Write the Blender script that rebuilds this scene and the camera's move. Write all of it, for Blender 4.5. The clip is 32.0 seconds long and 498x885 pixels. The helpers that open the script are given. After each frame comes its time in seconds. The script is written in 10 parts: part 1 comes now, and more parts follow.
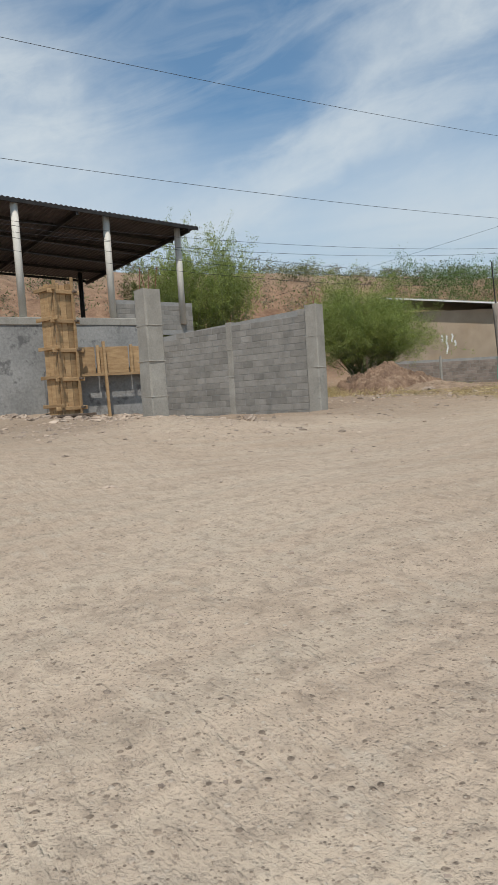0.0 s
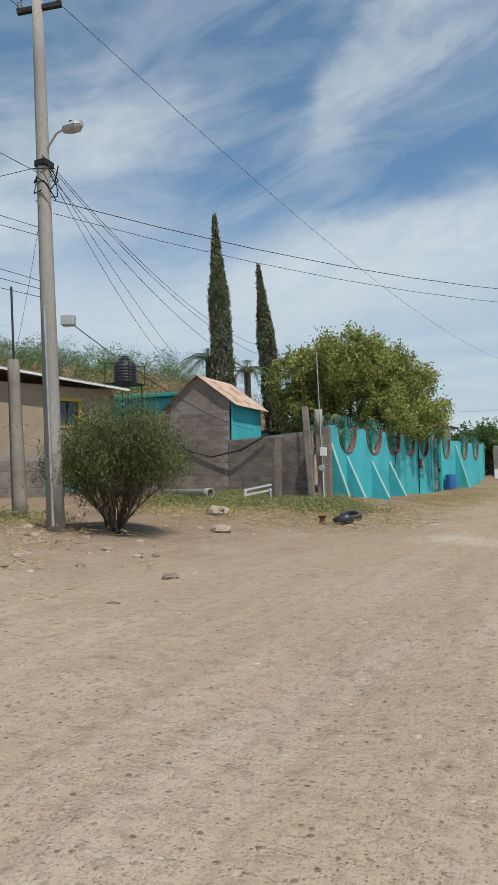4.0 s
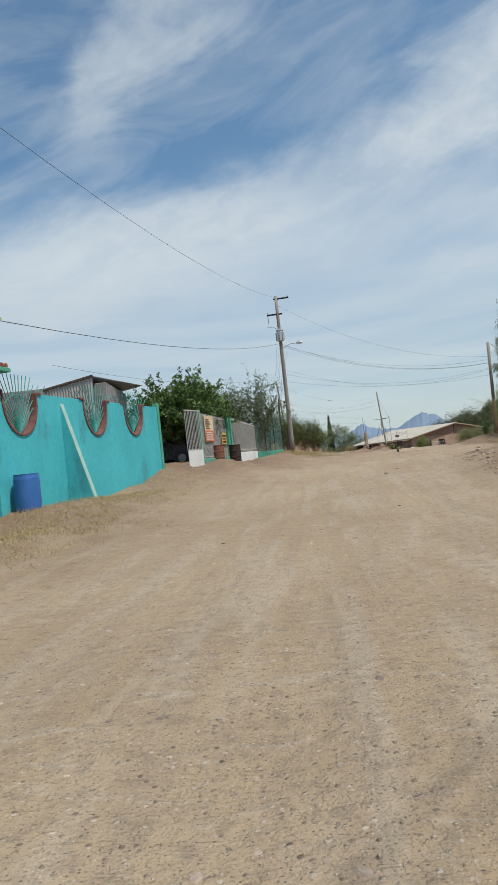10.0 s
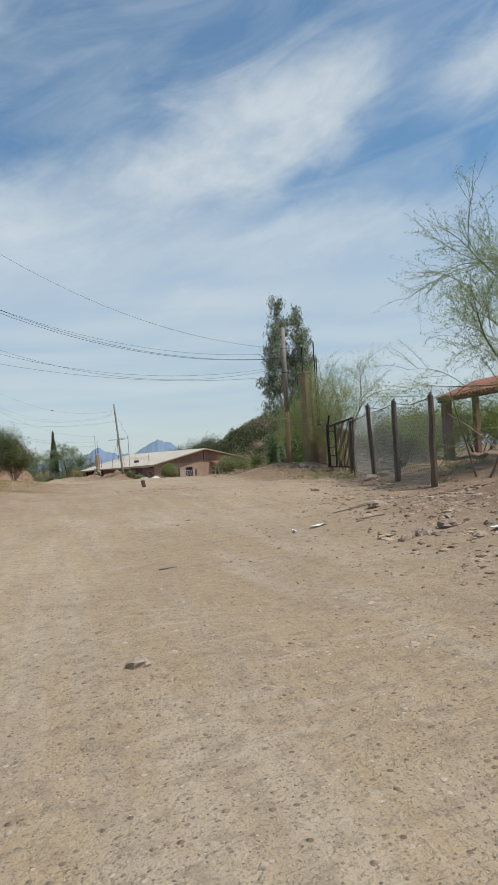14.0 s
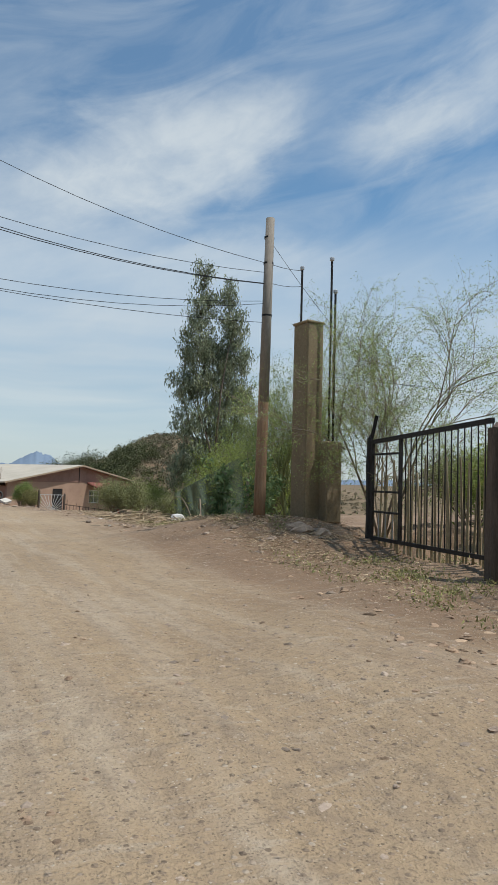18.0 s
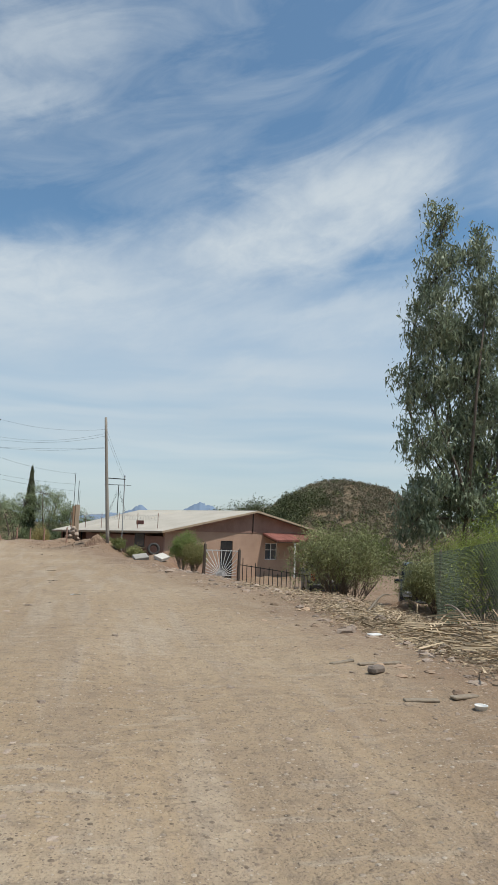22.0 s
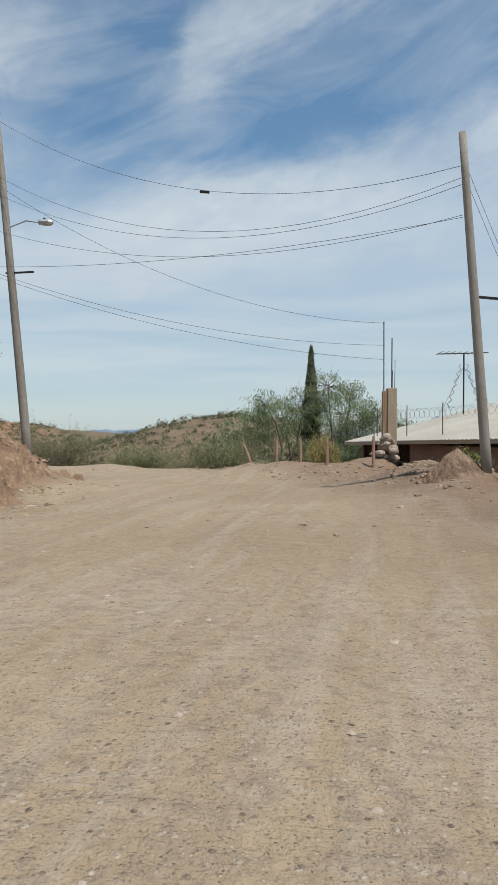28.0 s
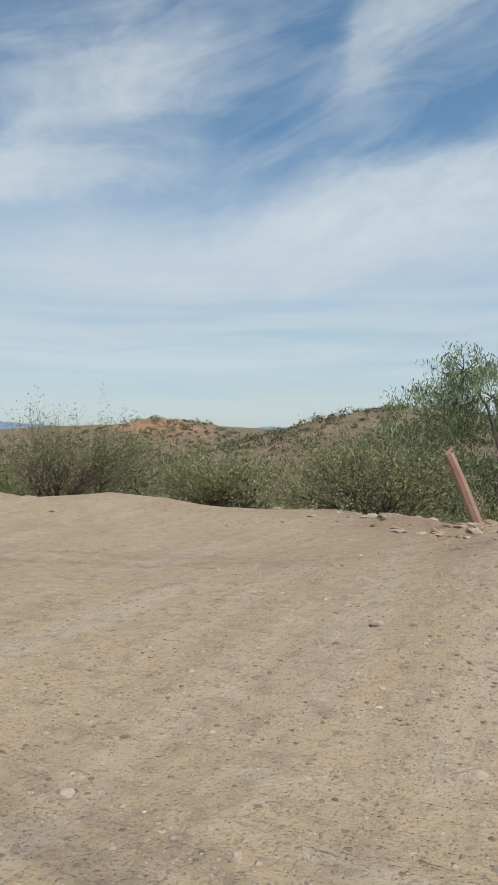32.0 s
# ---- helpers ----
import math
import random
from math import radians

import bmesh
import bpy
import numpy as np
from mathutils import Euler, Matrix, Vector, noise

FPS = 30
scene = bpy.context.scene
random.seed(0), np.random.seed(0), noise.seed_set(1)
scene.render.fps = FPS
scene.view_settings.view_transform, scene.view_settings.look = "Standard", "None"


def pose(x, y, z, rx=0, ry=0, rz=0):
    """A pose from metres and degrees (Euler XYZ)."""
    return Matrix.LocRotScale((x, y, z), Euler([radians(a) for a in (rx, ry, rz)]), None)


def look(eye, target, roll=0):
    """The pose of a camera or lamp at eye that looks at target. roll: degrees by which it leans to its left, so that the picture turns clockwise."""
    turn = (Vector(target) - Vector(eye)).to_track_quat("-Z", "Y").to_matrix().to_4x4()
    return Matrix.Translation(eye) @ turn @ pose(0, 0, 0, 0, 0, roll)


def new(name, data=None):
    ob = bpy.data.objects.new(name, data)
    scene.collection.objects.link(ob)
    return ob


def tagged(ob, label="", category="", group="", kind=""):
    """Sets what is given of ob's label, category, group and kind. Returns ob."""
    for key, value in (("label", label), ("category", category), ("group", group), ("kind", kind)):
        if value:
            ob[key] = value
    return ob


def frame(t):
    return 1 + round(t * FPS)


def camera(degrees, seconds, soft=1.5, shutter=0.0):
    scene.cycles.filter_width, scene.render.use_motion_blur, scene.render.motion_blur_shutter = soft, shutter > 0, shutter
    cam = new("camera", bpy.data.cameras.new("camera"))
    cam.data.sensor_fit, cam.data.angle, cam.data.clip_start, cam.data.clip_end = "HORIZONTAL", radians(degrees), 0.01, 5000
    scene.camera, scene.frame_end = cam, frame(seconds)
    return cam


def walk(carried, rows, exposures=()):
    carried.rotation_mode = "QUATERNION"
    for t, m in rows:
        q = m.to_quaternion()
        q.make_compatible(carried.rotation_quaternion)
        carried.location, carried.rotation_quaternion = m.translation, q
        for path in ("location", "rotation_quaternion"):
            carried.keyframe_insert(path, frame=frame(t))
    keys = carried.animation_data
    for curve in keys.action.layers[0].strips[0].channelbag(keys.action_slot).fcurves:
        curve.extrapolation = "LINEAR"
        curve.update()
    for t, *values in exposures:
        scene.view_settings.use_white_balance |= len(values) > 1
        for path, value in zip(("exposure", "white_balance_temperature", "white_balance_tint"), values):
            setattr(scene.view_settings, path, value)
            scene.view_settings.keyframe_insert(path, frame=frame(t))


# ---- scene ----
cam = camera(41.5, 32.0, 1.2)
PATH = [
    (0, (7.84, -16.70, 1.00), (-0.532, -11.280, 0.277), -3.64),
    (0.5, (6.39, -15.11, 1.03), (-1.755, -9.354, 0.325), -3.35),
    (1, (5.07, -13.33, 1.09), (-2.209, -6.509, 0.351), -3.47),
    (1.5, (3.93, -11.36, 1.15), (-2.423, -3.677, 0.383), -4.17),
    (2, (2.98, -9.42, 1.20), (-2.838, -1.314, 0.528), -4.55),
    (2.5, (2.26, -7.71, 1.24), (-2.515, 1.043, 0.458), -5.03),
    (4.5, (0.00, -0.00, 1.40), (-3.988, 9.137, 2.177), -0.76),
    (5, (-0.21, 1.85, 1.37), (-3.547, 11.264, 1.913), -1.71),
    (5.5, (-0.38, 3.97, 1.36), (-2.808, 13.673, 1.534), -2.35),
    (6, (-0.36, 6.20, 1.38), (-2.374, 15.989, 1.569), -2.63),
    (6.5, (-0.26, 8.33, 1.36), (-1.926, 18.191, 1.537), -3.49),
    (7, (-0.04, 10.58, 1.25), (-0.645, 20.558, 1.337), -4.59),
    (7.3, (0.18, 11.89, 1.17), (1.677, 21.772, 0.895), -5.02),
    (7.5, (0.34, 12.75, 1.13), (1.785, 22.644, 0.799), -4.34),
    (8, (0.75, 14.85, 1.12), (0.773, 24.819, 1.946), -4.85),
    (8.5, (1.06, 16.76, 1.17), (0.374, 26.663, 2.339), -4.32),
    (9, (1.54, 18.71, 1.23), (1.537, 28.710, 1.056), -4.99),
    (9.5, (1.79, 20.59, 1.32), (0.564, 30.509, 1.493), -6.00),
    (10, (2.08, 22.48, 1.31), (0.967, 32.420, 1.490), -6.11),
    (10.5, (2.38, 24.59, 1.25), (1.286, 34.526, 1.283), -6.57),
    (11, (2.52, 26.80, 1.15), (1.209, 36.712, 0.938), -6.56),
    (11.5, (2.59, 29.13, 1.08), (2.158, 39.109, 1.622), -6.23),
    (12, (2.79, 31.51, 1.12), (3.647, 41.468, 1.544), -6.60),
    (12.5, (2.96, 33.74, 1.22), (2.752, 43.730, 1.711), -5.73),
    (13, (3.23, 36.00, 1.26), (2.970, 45.984, 1.765), -5.87),
    (13.5, (3.46, 38.30, 1.29), (4.399, 48.249, 1.617), -10.17),
    (14, (3.62, 40.41, 1.33), (6.449, 49.999, 1.556), -3.46),
    (14.5, (3.98, 42.53, 1.36), (7.562, 51.862, 1.705), -4.49),
    (15, (4.33, 44.79, 1.39), (7.794, 54.162, 1.792), -2.38),
    (15.5, (4.71, 46.77, 1.42), (8.139, 56.159, 1.784), -3.23),
    (17.5, (7.01, 54.88, 1.65), (11.354, 63.870, 2.089), 1.67),
    (18, (7.60, 56.71, 1.67), (12.040, 65.654, 2.258), 1.56),
    (18.5, (8.16, 58.50, 1.70), (12.613, 67.421, 2.485), 2.23),
    (19, (8.65, 60.24, 1.71), (13.016, 69.185, 2.654), 4.68),
    (19.5, (9.06, 61.88, 1.74), (12.774, 71.109, 2.776), 4.16),
    (20, (9.03, 63.66, 1.62), (11.713, 73.181, 3.081), 6.29),
    (20.5, (9.22, 65.44, 1.53), (11.769, 75.053, 2.609), 2.34),
    (21, (9.48, 66.88, 1.52), (11.311, 76.586, 3.111), 5.56),
    (21.5, (9.52, 68.42, 1.54), (11.718, 78.058, 3.018), 2.05),
    (22, (9.54, 69.96, 1.55), (11.699, 79.637, 2.828), 1.96),
    (22.5, (9.58, 71.64, 1.55), (11.895, 81.322, 2.497), 1.32),
    (23, (9.63, 73.17, 1.55), (10.467, 83.115, 2.131), 1.83),
    (23.5, (9.62, 74.75, 1.56), (8.343, 84.668, 1.765), 3.67),
    (24, (9.59, 76.51, 1.54), (8.563, 86.455, 1.873), 3.01),
    (24.5, (9.59, 78.53, 1.56), (7.734, 88.354, 1.516), 3.73),
    (25, (9.49, 80.61, 1.55), (7.381, 90.388, 1.541), 6.98),
    (25.5, (9.37, 82.42, 1.52), (7.420, 92.223, 1.756), 4.01),
    (27.5, (8.56, 91.59, 1.21), (6.331, 101.339, 1.212), 1.94),
    (28, (8.24, 93.97, 1.16), (6.072, 103.735, 1.042), 0.20),
    (28.5, (7.93, 96.14, 1.13), (5.958, 105.944, 0.891), -3.37),
    (29, (7.80, 98.33, 1.10), (5.106, 107.964, 1.121), 3.21),
    (29.5, (7.29, 100.50, 1.06), (3.595, 109.789, 1.362), 3.42),
    (29.6, (7.20, 100.93, 1.06), (3.460, 110.202, 1.333), 0.50),
    (30, (6.94, 102.63, 1.07), (3.373, 111.963, 1.381), 0.20),
    (30.5, (6.48, 104.52, 1.09), (2.964, 113.875, 1.365), 0.72),
    (31, (5.80, 106.43, 1.12), (1.996, 115.678, 1.293), 0.59),
    (31.5, (5.05, 108.19, 1.10), (0.962, 117.316, 0.981), 0.27),
    (32, (4.27, 109.67, 1.04), (-0.261, 118.586, 0.871), -0.15),
]
walk(cam, [(t, look(eye, target, roll)) for t, eye, target, roll in PATH])

# ---- daylight: high sun from the east, thin streaks of cloud ----
SUN_FROM = Vector((0.60, -0.39, 1.48)).normalized()
world = bpy.data.worlds.new("sky")
scene.world = world
world.use_nodes = True
wn, wl = world.node_tree.nodes, world.node_tree.links
wn.clear()


def node(tree, kind, **values):
    n = tree.nodes.new(kind)
    for key, value in values.items():
        if key in n.inputs:
            n.inputs[key].default_value = value
    return n


def math_node(tree, op, a, b=0.0, c=0.0):
    n = tree.nodes.new("ShaderNodeMath")
    n.operation = op
    for k, v in enumerate((a, b, c)):
        if isinstance(v, (int, float)):
            n.inputs[k].default_value = v
        else:
            tree.links.new(v, n.inputs[k])
    return n.outputs[0]


def ramp_node(tree, fac, stops):
    n = tree.nodes.new("ShaderNodeValToRGB")
    while len(n.color_ramp.elements) < len(stops):
        n.color_ramp.elements.new(0.5)
    for e, (p, c) in zip(n.color_ramp.elements, stops):
        e.position, e.color = p, (*c, 1) if len(c) == 3 else c
    tree.links.new(fac, n.inputs[0])
    return n.outputs[0]


def mix_node(tree, fac, a, b, blend="MIX"):
    n = tree.nodes.new("ShaderNodeMix")
    n.data_type, n.blend_type = "RGBA", blend
    for k, v in ((0, fac), (6, a), (7, b)):
        if isinstance(v, (int, float)):
            n.inputs[k].default_value = v
        elif isinstance(v, tuple):
            n.inputs[k].default_value = (*v, 1) if len(v) == 3 else v
        else:
            tree.links.new(v, n.inputs[k])
    return n.outputs[2]


wt = world.node_tree
sky = wt.nodes.new("ShaderNodeTexSky")
sky.sky_type, sky.sun_disc = "NISHITA", False
sky.sun_elevation = math.asin(SUN_FROM.z)
sky.sun_rotation = math.atan2(SUN_FROM.x, SUN_FROM.y)
sky.air_density, sky.dust_density, sky.ozone_density, sky.altitude = 1.0, 1.2, 1.6, 900
coord = wt.nodes.new("ShaderNodeTexCoord")
split = wt.nodes.new("ShaderNodeSeparateXYZ")
wt.links.new(coord.outputs["Generated"], split.inputs[0])
# bearing and height of the sky in degrees
bearing = math_node(wt, "MULTIPLY", math_node(wt, "ARCTAN2", split.outputs[0], split.outputs[1]), 57.2958)
height = math_node(wt, "MULTIPLY", math_node(wt, "ARCSINE", split.outputs[2]), 57.2958)
dome = wt.nodes.new("ShaderNodeCombineXYZ")
wt.links.new(bearing, dome.inputs[0])
wt.links.new(height, dome.inputs[1])


def sky_noise(scale, stretch, detail, rough, distort=0.0):
    m = wt.nodes.new("ShaderNodeMapping")
    m.inputs["Rotation"].default_value = (0, 0, radians(-15))
    turned = wt.nodes.new("ShaderNodeMapping")
    turned.inputs["Scale"].default_value = stretch
    wt.links.new(dome.outputs[0], m.inputs[0])
    wt.links.new(m.outputs[0], turned.inputs[0])
    n = node(wt, "ShaderNodeTexNoise", Scale=scale, Detail=detail, Roughness=rough, Distortion=distort)
    wt.links.new(turned.outputs[0], n.inputs["Vector"])
    return n


def moved(vector, n, far):
    """The sky's coordinates pushed about by a noise, far degrees at most."""
    a = wt.nodes.new("ShaderNodeVectorMath")
    a.operation = "SUBTRACT"
    wt.links.new(n.outputs["Color"], a.inputs[0])
    a.inputs[1].default_value = (0.5, 0.5, 0.5)
    b = wt.nodes.new("ShaderNodeVectorMath")
    b.operation = "MULTIPLY_ADD"
    wt.links.new(a.outputs[0], b.inputs[0])
    b.inputs[1].default_value = (far * 2.2, far * 1.4, 0)
    wt.links.new(vector, b.inputs[2])
    return b.outputs[0]


broad = sky_noise(0.085, (1, 1.4, 1), 3.0, 0.5)
frayed = sky_noise(0.36, (0.6, 1.2, 1), 6.0, 0.62, 0.5)
streak = sky_noise(0.13, (0.45, 1.7, 1), 7.0, 0.58, 1.2)
mottle = sky_noise(0.5, (0.7, 1.2, 1), 6.0, 0.6, 0.6)
air = moved(moved(dome.outputs[0], broad, 4.0), frayed, 2.4)

# cirrus: bearing and height of both ends, half width in degrees, thickness
NORTH = [(-19, 27, -10, 36, 2.3, 0.65), (-10, 36, 0, 39, 2.2, 0.5), (-20, 18.5, 2, 21, 3.0, 0.92), (2, 21.5, 25, 27.5, 3.2, 0.9), (1, 11.5, 24, 14.5, 1.1, 0.5), (-22, 14, -4, 15, 2.0, 0.55),
         (15, 27, 29, 29, 3.2, 0.72), (21, 23, 30, 31, 1.7, 0.55), (35, 27, 47, 32, 2.2, 0.85), (42, 21, 60, 25, 1.6, 0.5), (6, 9.5, 17, 10.5, 0.9, 0.45), (47, 32, 75, 38, 3.0, 0.7), (4, 17.5, 40, 18.5, 1.8, 0.6), (-12, 16.5, 10, 18.5, 2.2, 0.6)]
WEST = [(-47, 25, -29, 30, 3.2, 0.72), (-13, 30, -4, 33, 1.2, 0.5), (-37, 12.5, -6, 20.5, 3.2, 0.85), (-50, 19, -37, 21.5, 1.8, 0.6), (-52, 11.5, -27, 15.5, 3.2, 0.6), (-42, 21.5, -26, 23, 1.5, 0.45),
        (-84, 25, -67, 20, 5.5, 0.92), (-57, 15.5, -41, 25, 2.0, 0.72), (-66, 12.5, -52, 17.5, 2.4, 0.7), (-41, 26.5, -33, 27.5, 1.5, 0.4), (-90, 12, -70, 15, 3.0, 0.6)]
clear = None
for az0, el0, az1, el1, wide, thick in NORTH + WEST:
    mp = wt.nodes.new("ShaderNodeMapping")
    mp.vector_type = "TEXTURE"
    mp.inputs["Location"].default_value = ((az0 + az1) / 2, (el0 + el1) / 2, 0)
    mp.inputs["Rotation"].default_value = (0, 0, math.atan2(el1 - el0, az1 - az0))
    mp.inputs["Scale"].default_value = (math.hypot(az1 - az0, el1 - el0) / 2 + wide * 1.5, wide * 1.75, 1)
    wt.links.new(air, mp.inputs[0])
    span = wt.nodes.new("ShaderNodeVectorMath")
    span.operation = "LENGTH"
    wt.links.new(mp.outputs[0], span.inputs[0])
    fade = node(wt, "ShaderNodeMapRange")
    fade.interpolation_type = "SMOOTHSTEP"
    for k, v in ((1, 0.1), (2, 1.15), (3, 1 - thick), (4, 1.0)):
        fade.inputs[k].default_value = v
    wt.links.new(span.outputs["Value"], fade.inputs[0])
    clear = fade.outputs[0] if clear is None else math_node(wt, "MULTIPLY", clear, fade.outputs[0])
grain = math_node(wt, "ADD", math_node(wt, "MULTIPLY", streak.outputs[0], 0.6), math_node(wt, "MULTIPLY", mottle.outputs[0], 0.4))
grain = ramp_node(wt, grain, [(0.34, (0.62, 0.62, 0.62)), (0.60, (1, 1, 1))])
cloud = math_node(wt, "MULTIPLY", math_node(wt, "SUBTRACT", 1.0, clear), grain)
thin = ramp_node(wt, streak.outputs[0], [(0.38, (0.04, 0.04, 0.04)), (0.72, (0.36, 0.36, 0.36))])
level = wt.nodes.new("ShaderNodeMapping")
level.inputs["Scale"].default_value = (0.035, 0.42, 1)
level.inputs["Rotation"].default_value = (0, 0, radians(-1.5))
wt.links.new(moved(dome.outputs[0], broad, 1.2), level.inputs[0])
bands = node(wt, "ShaderNodeTexNoise", Scale=1.0, Detail=3.0, Roughness=0.5, Distortion=0.2)
wt.links.new(level.outputs[0], bands.inputs["Vector"])
bands = ramp_node(wt, bands.outputs[0], [(0.38, (0, 0, 0)), (0.58, (1, 1, 1))])
low = ramp_node(wt, math_node(wt, "ADD", split.outputs[2], math_node(wt, "MULTIPLY", math_node(wt, "SUBTRACT", streak.outputs[0], 0.5), 0.12)),
                [(0.0, (0.88, 0.88, 0.88)), (0.12, (0.82, 0.82, 0.82)), (0.24, (0.62, 0.62, 0.62)), (0.37, (0.06, 0.06, 0.06))])
clear = math_node(wt, "MULTIPLY", math_node(wt, "SUBTRACT", 1.0, cloud), math_node(wt, "MULTIPLY", math_node(wt, "SUBTRACT", 1.0, thin), math_node(wt, "SUBTRACT", 1.0, low)))
veil = math_node(wt, "SUBTRACT", 1.0, clear)
tinted = mix_node(wt, 1.0, sky.outputs[0], (0.60, 0.99, 1.08), "MULTIPLY")
haze = mix_node(wt, bands, (4.25, 4.95, 5.45), (5.45, 5.75, 5.80))
haze = mix_node(wt, ramp_node(wt, split.outputs[2], [(0.02, (0, 0, 0)), (0.11, (1, 1, 1))]), (5.0, 5.28, 5.38), haze)
pale = mix_node(wt, ramp_node(wt, split.outputs[2], [(0.14, (0, 0, 0)), (0.30, (1, 1, 1))]), haze, (5.85, 6.35, 6.55))
shown = mix_node(wt, math_node(wt, "MULTIPLY", veil, 0.88), tinted, pale)
back = wt.nodes.new("ShaderNodeBackground")
back.inputs["Strength"].default_value = 0.10
wt.links.new(shown, back.inputs[0])
out = wt.nodes.new("ShaderNodeOutputWorld")
wt.links.new(back.outputs[0], out.inputs[0])

sun = new("sun", bpy.data.lights.new("sun", "SUN"))
sun.data.energy, sun.data.angle, sun.data.color = 3.3, radians(0.9), (1.0, 0.955, 0.89)
sun.matrix_world = look(SUN_FROM * 60, (0, 0, 0))
scene.view_settings.exposure = 0.24


# ---- materials ----
def material(name, dark, light, scale=3.0, fine=40.0, rough=0.9, bump=0.3, metal=0.0, spots=None, spot_scale=1.2,
             spot_level=0.62, stretch=(1, 1, 1), by_object=0.0, by_island=0.0, leaf=0.0, gloss=0.3, local=False):
    """A surface that varies between two colours at a broad and a fine scale, with spots of a third colour."""
    m = bpy.data.materials.new(name)
    m.use_nodes = True
    t = m.node_tree
    shader = t.nodes["Principled BSDF"]
    if local:
        place = t.nodes.new("ShaderNodeTexCoord").outputs["Object"]
    else:
        place = t.nodes.new("ShaderNodeNewGeometry").outputs["Position"]
    mapping = t.nodes.new("ShaderNodeMapping")
    mapping.inputs["Scale"].default_value = stretch
    t.links.new(place, mapping.inputs[0])
    n1 = node(t, "ShaderNodeTexNoise", Scale=scale, Detail=6.0, Roughness=0.6)
    n2 = node(t, "ShaderNodeTexNoise", Scale=fine, Detail=4.0, Roughness=0.65)
    for n in (n1, n2):
        t.links.new(mapping.outputs[0], n.inputs["Vector"])
    both = math_node(t, "ADD", math_node(t, "MULTIPLY", n1.outputs[0], 0.6), math_node(t, "MULTIPLY", n2.outputs[0], 0.4))
    colour = ramp_node(t, both, [(0.34, dark), (0.64, light)])
    if spots:
        n3 = node(t, "ShaderNodeTexNoise", Scale=spot_scale, Detail=7.0, Roughness=0.7)
        t.links.new(mapping.outputs[0], n3.inputs["Vector"])
        fac = ramp_node(t, n3.outputs[0], [(spot_level - 0.05, (0, 0, 0)), (spot_level + 0.05, (1, 1, 1))])
        colour = mix_node(t, fac, colour, spots)
    if by_object or by_island:
        if by_object:
            value = t.nodes.new("ShaderNodeObjectInfo").outputs["Random"]
            k = by_object
        else:
            value = t.nodes.new("ShaderNodeNewGeometry").outputs["Random Per Island"]
            k = by_island
        lift = math_node(t, "MULTIPLY_ADD", value, 2 * k, 1 - k)
        hsv = t.nodes.new("ShaderNodeHueSaturation")
        t.links.new(lift, hsv.inputs["Value"])
        t.links.new(colour, hsv.inputs["Color"])
        colour = hsv.outputs[0]
    t.links.new(colour, shader.inputs["Base Color"])
    shader.inputs["Metallic"].default_value = metal
    shader.inputs["Specular IOR Level"].default_value = gloss
    t.links.new(ramp_node(t, n1.outputs[0], [(0.3, (rough * 0.85,) * 3), (0.7, (min(rough * 1.1, 1),) * 3)]), shader.inputs["Roughness"])
    if bump:
        b = node(t, "ShaderNodeBump", Strength=bump, Distance=0.02)
        t.links.new(n2.outputs[0], b.inputs["Height"])
        t.links.new(b.outputs[0], shader.inputs["Normal"])
    if leaf:
        thin = t.nodes.new("ShaderNodeBsdfTranslucent")
        t.links.new(colour, thin.inputs["Color"])
        mix = t.nodes.new("ShaderNodeMixShader")
        mix.inputs[0].default_value = leaf
        t.links.new(shader.outputs[0], mix.inputs[1])
        t.links.new(thin.outputs[0], mix.inputs[2])
        t.links.new(mix.outputs[0], t.nodes["Material Output"].inputs[0])
    return m


def glass(name, tint=(0.03, 0.04, 0.05)):
    m = material(name, tint, tuple(c * 1.5 for c in tint), 2, 20, 0.08, 0.0, gloss=0.6)
    return m


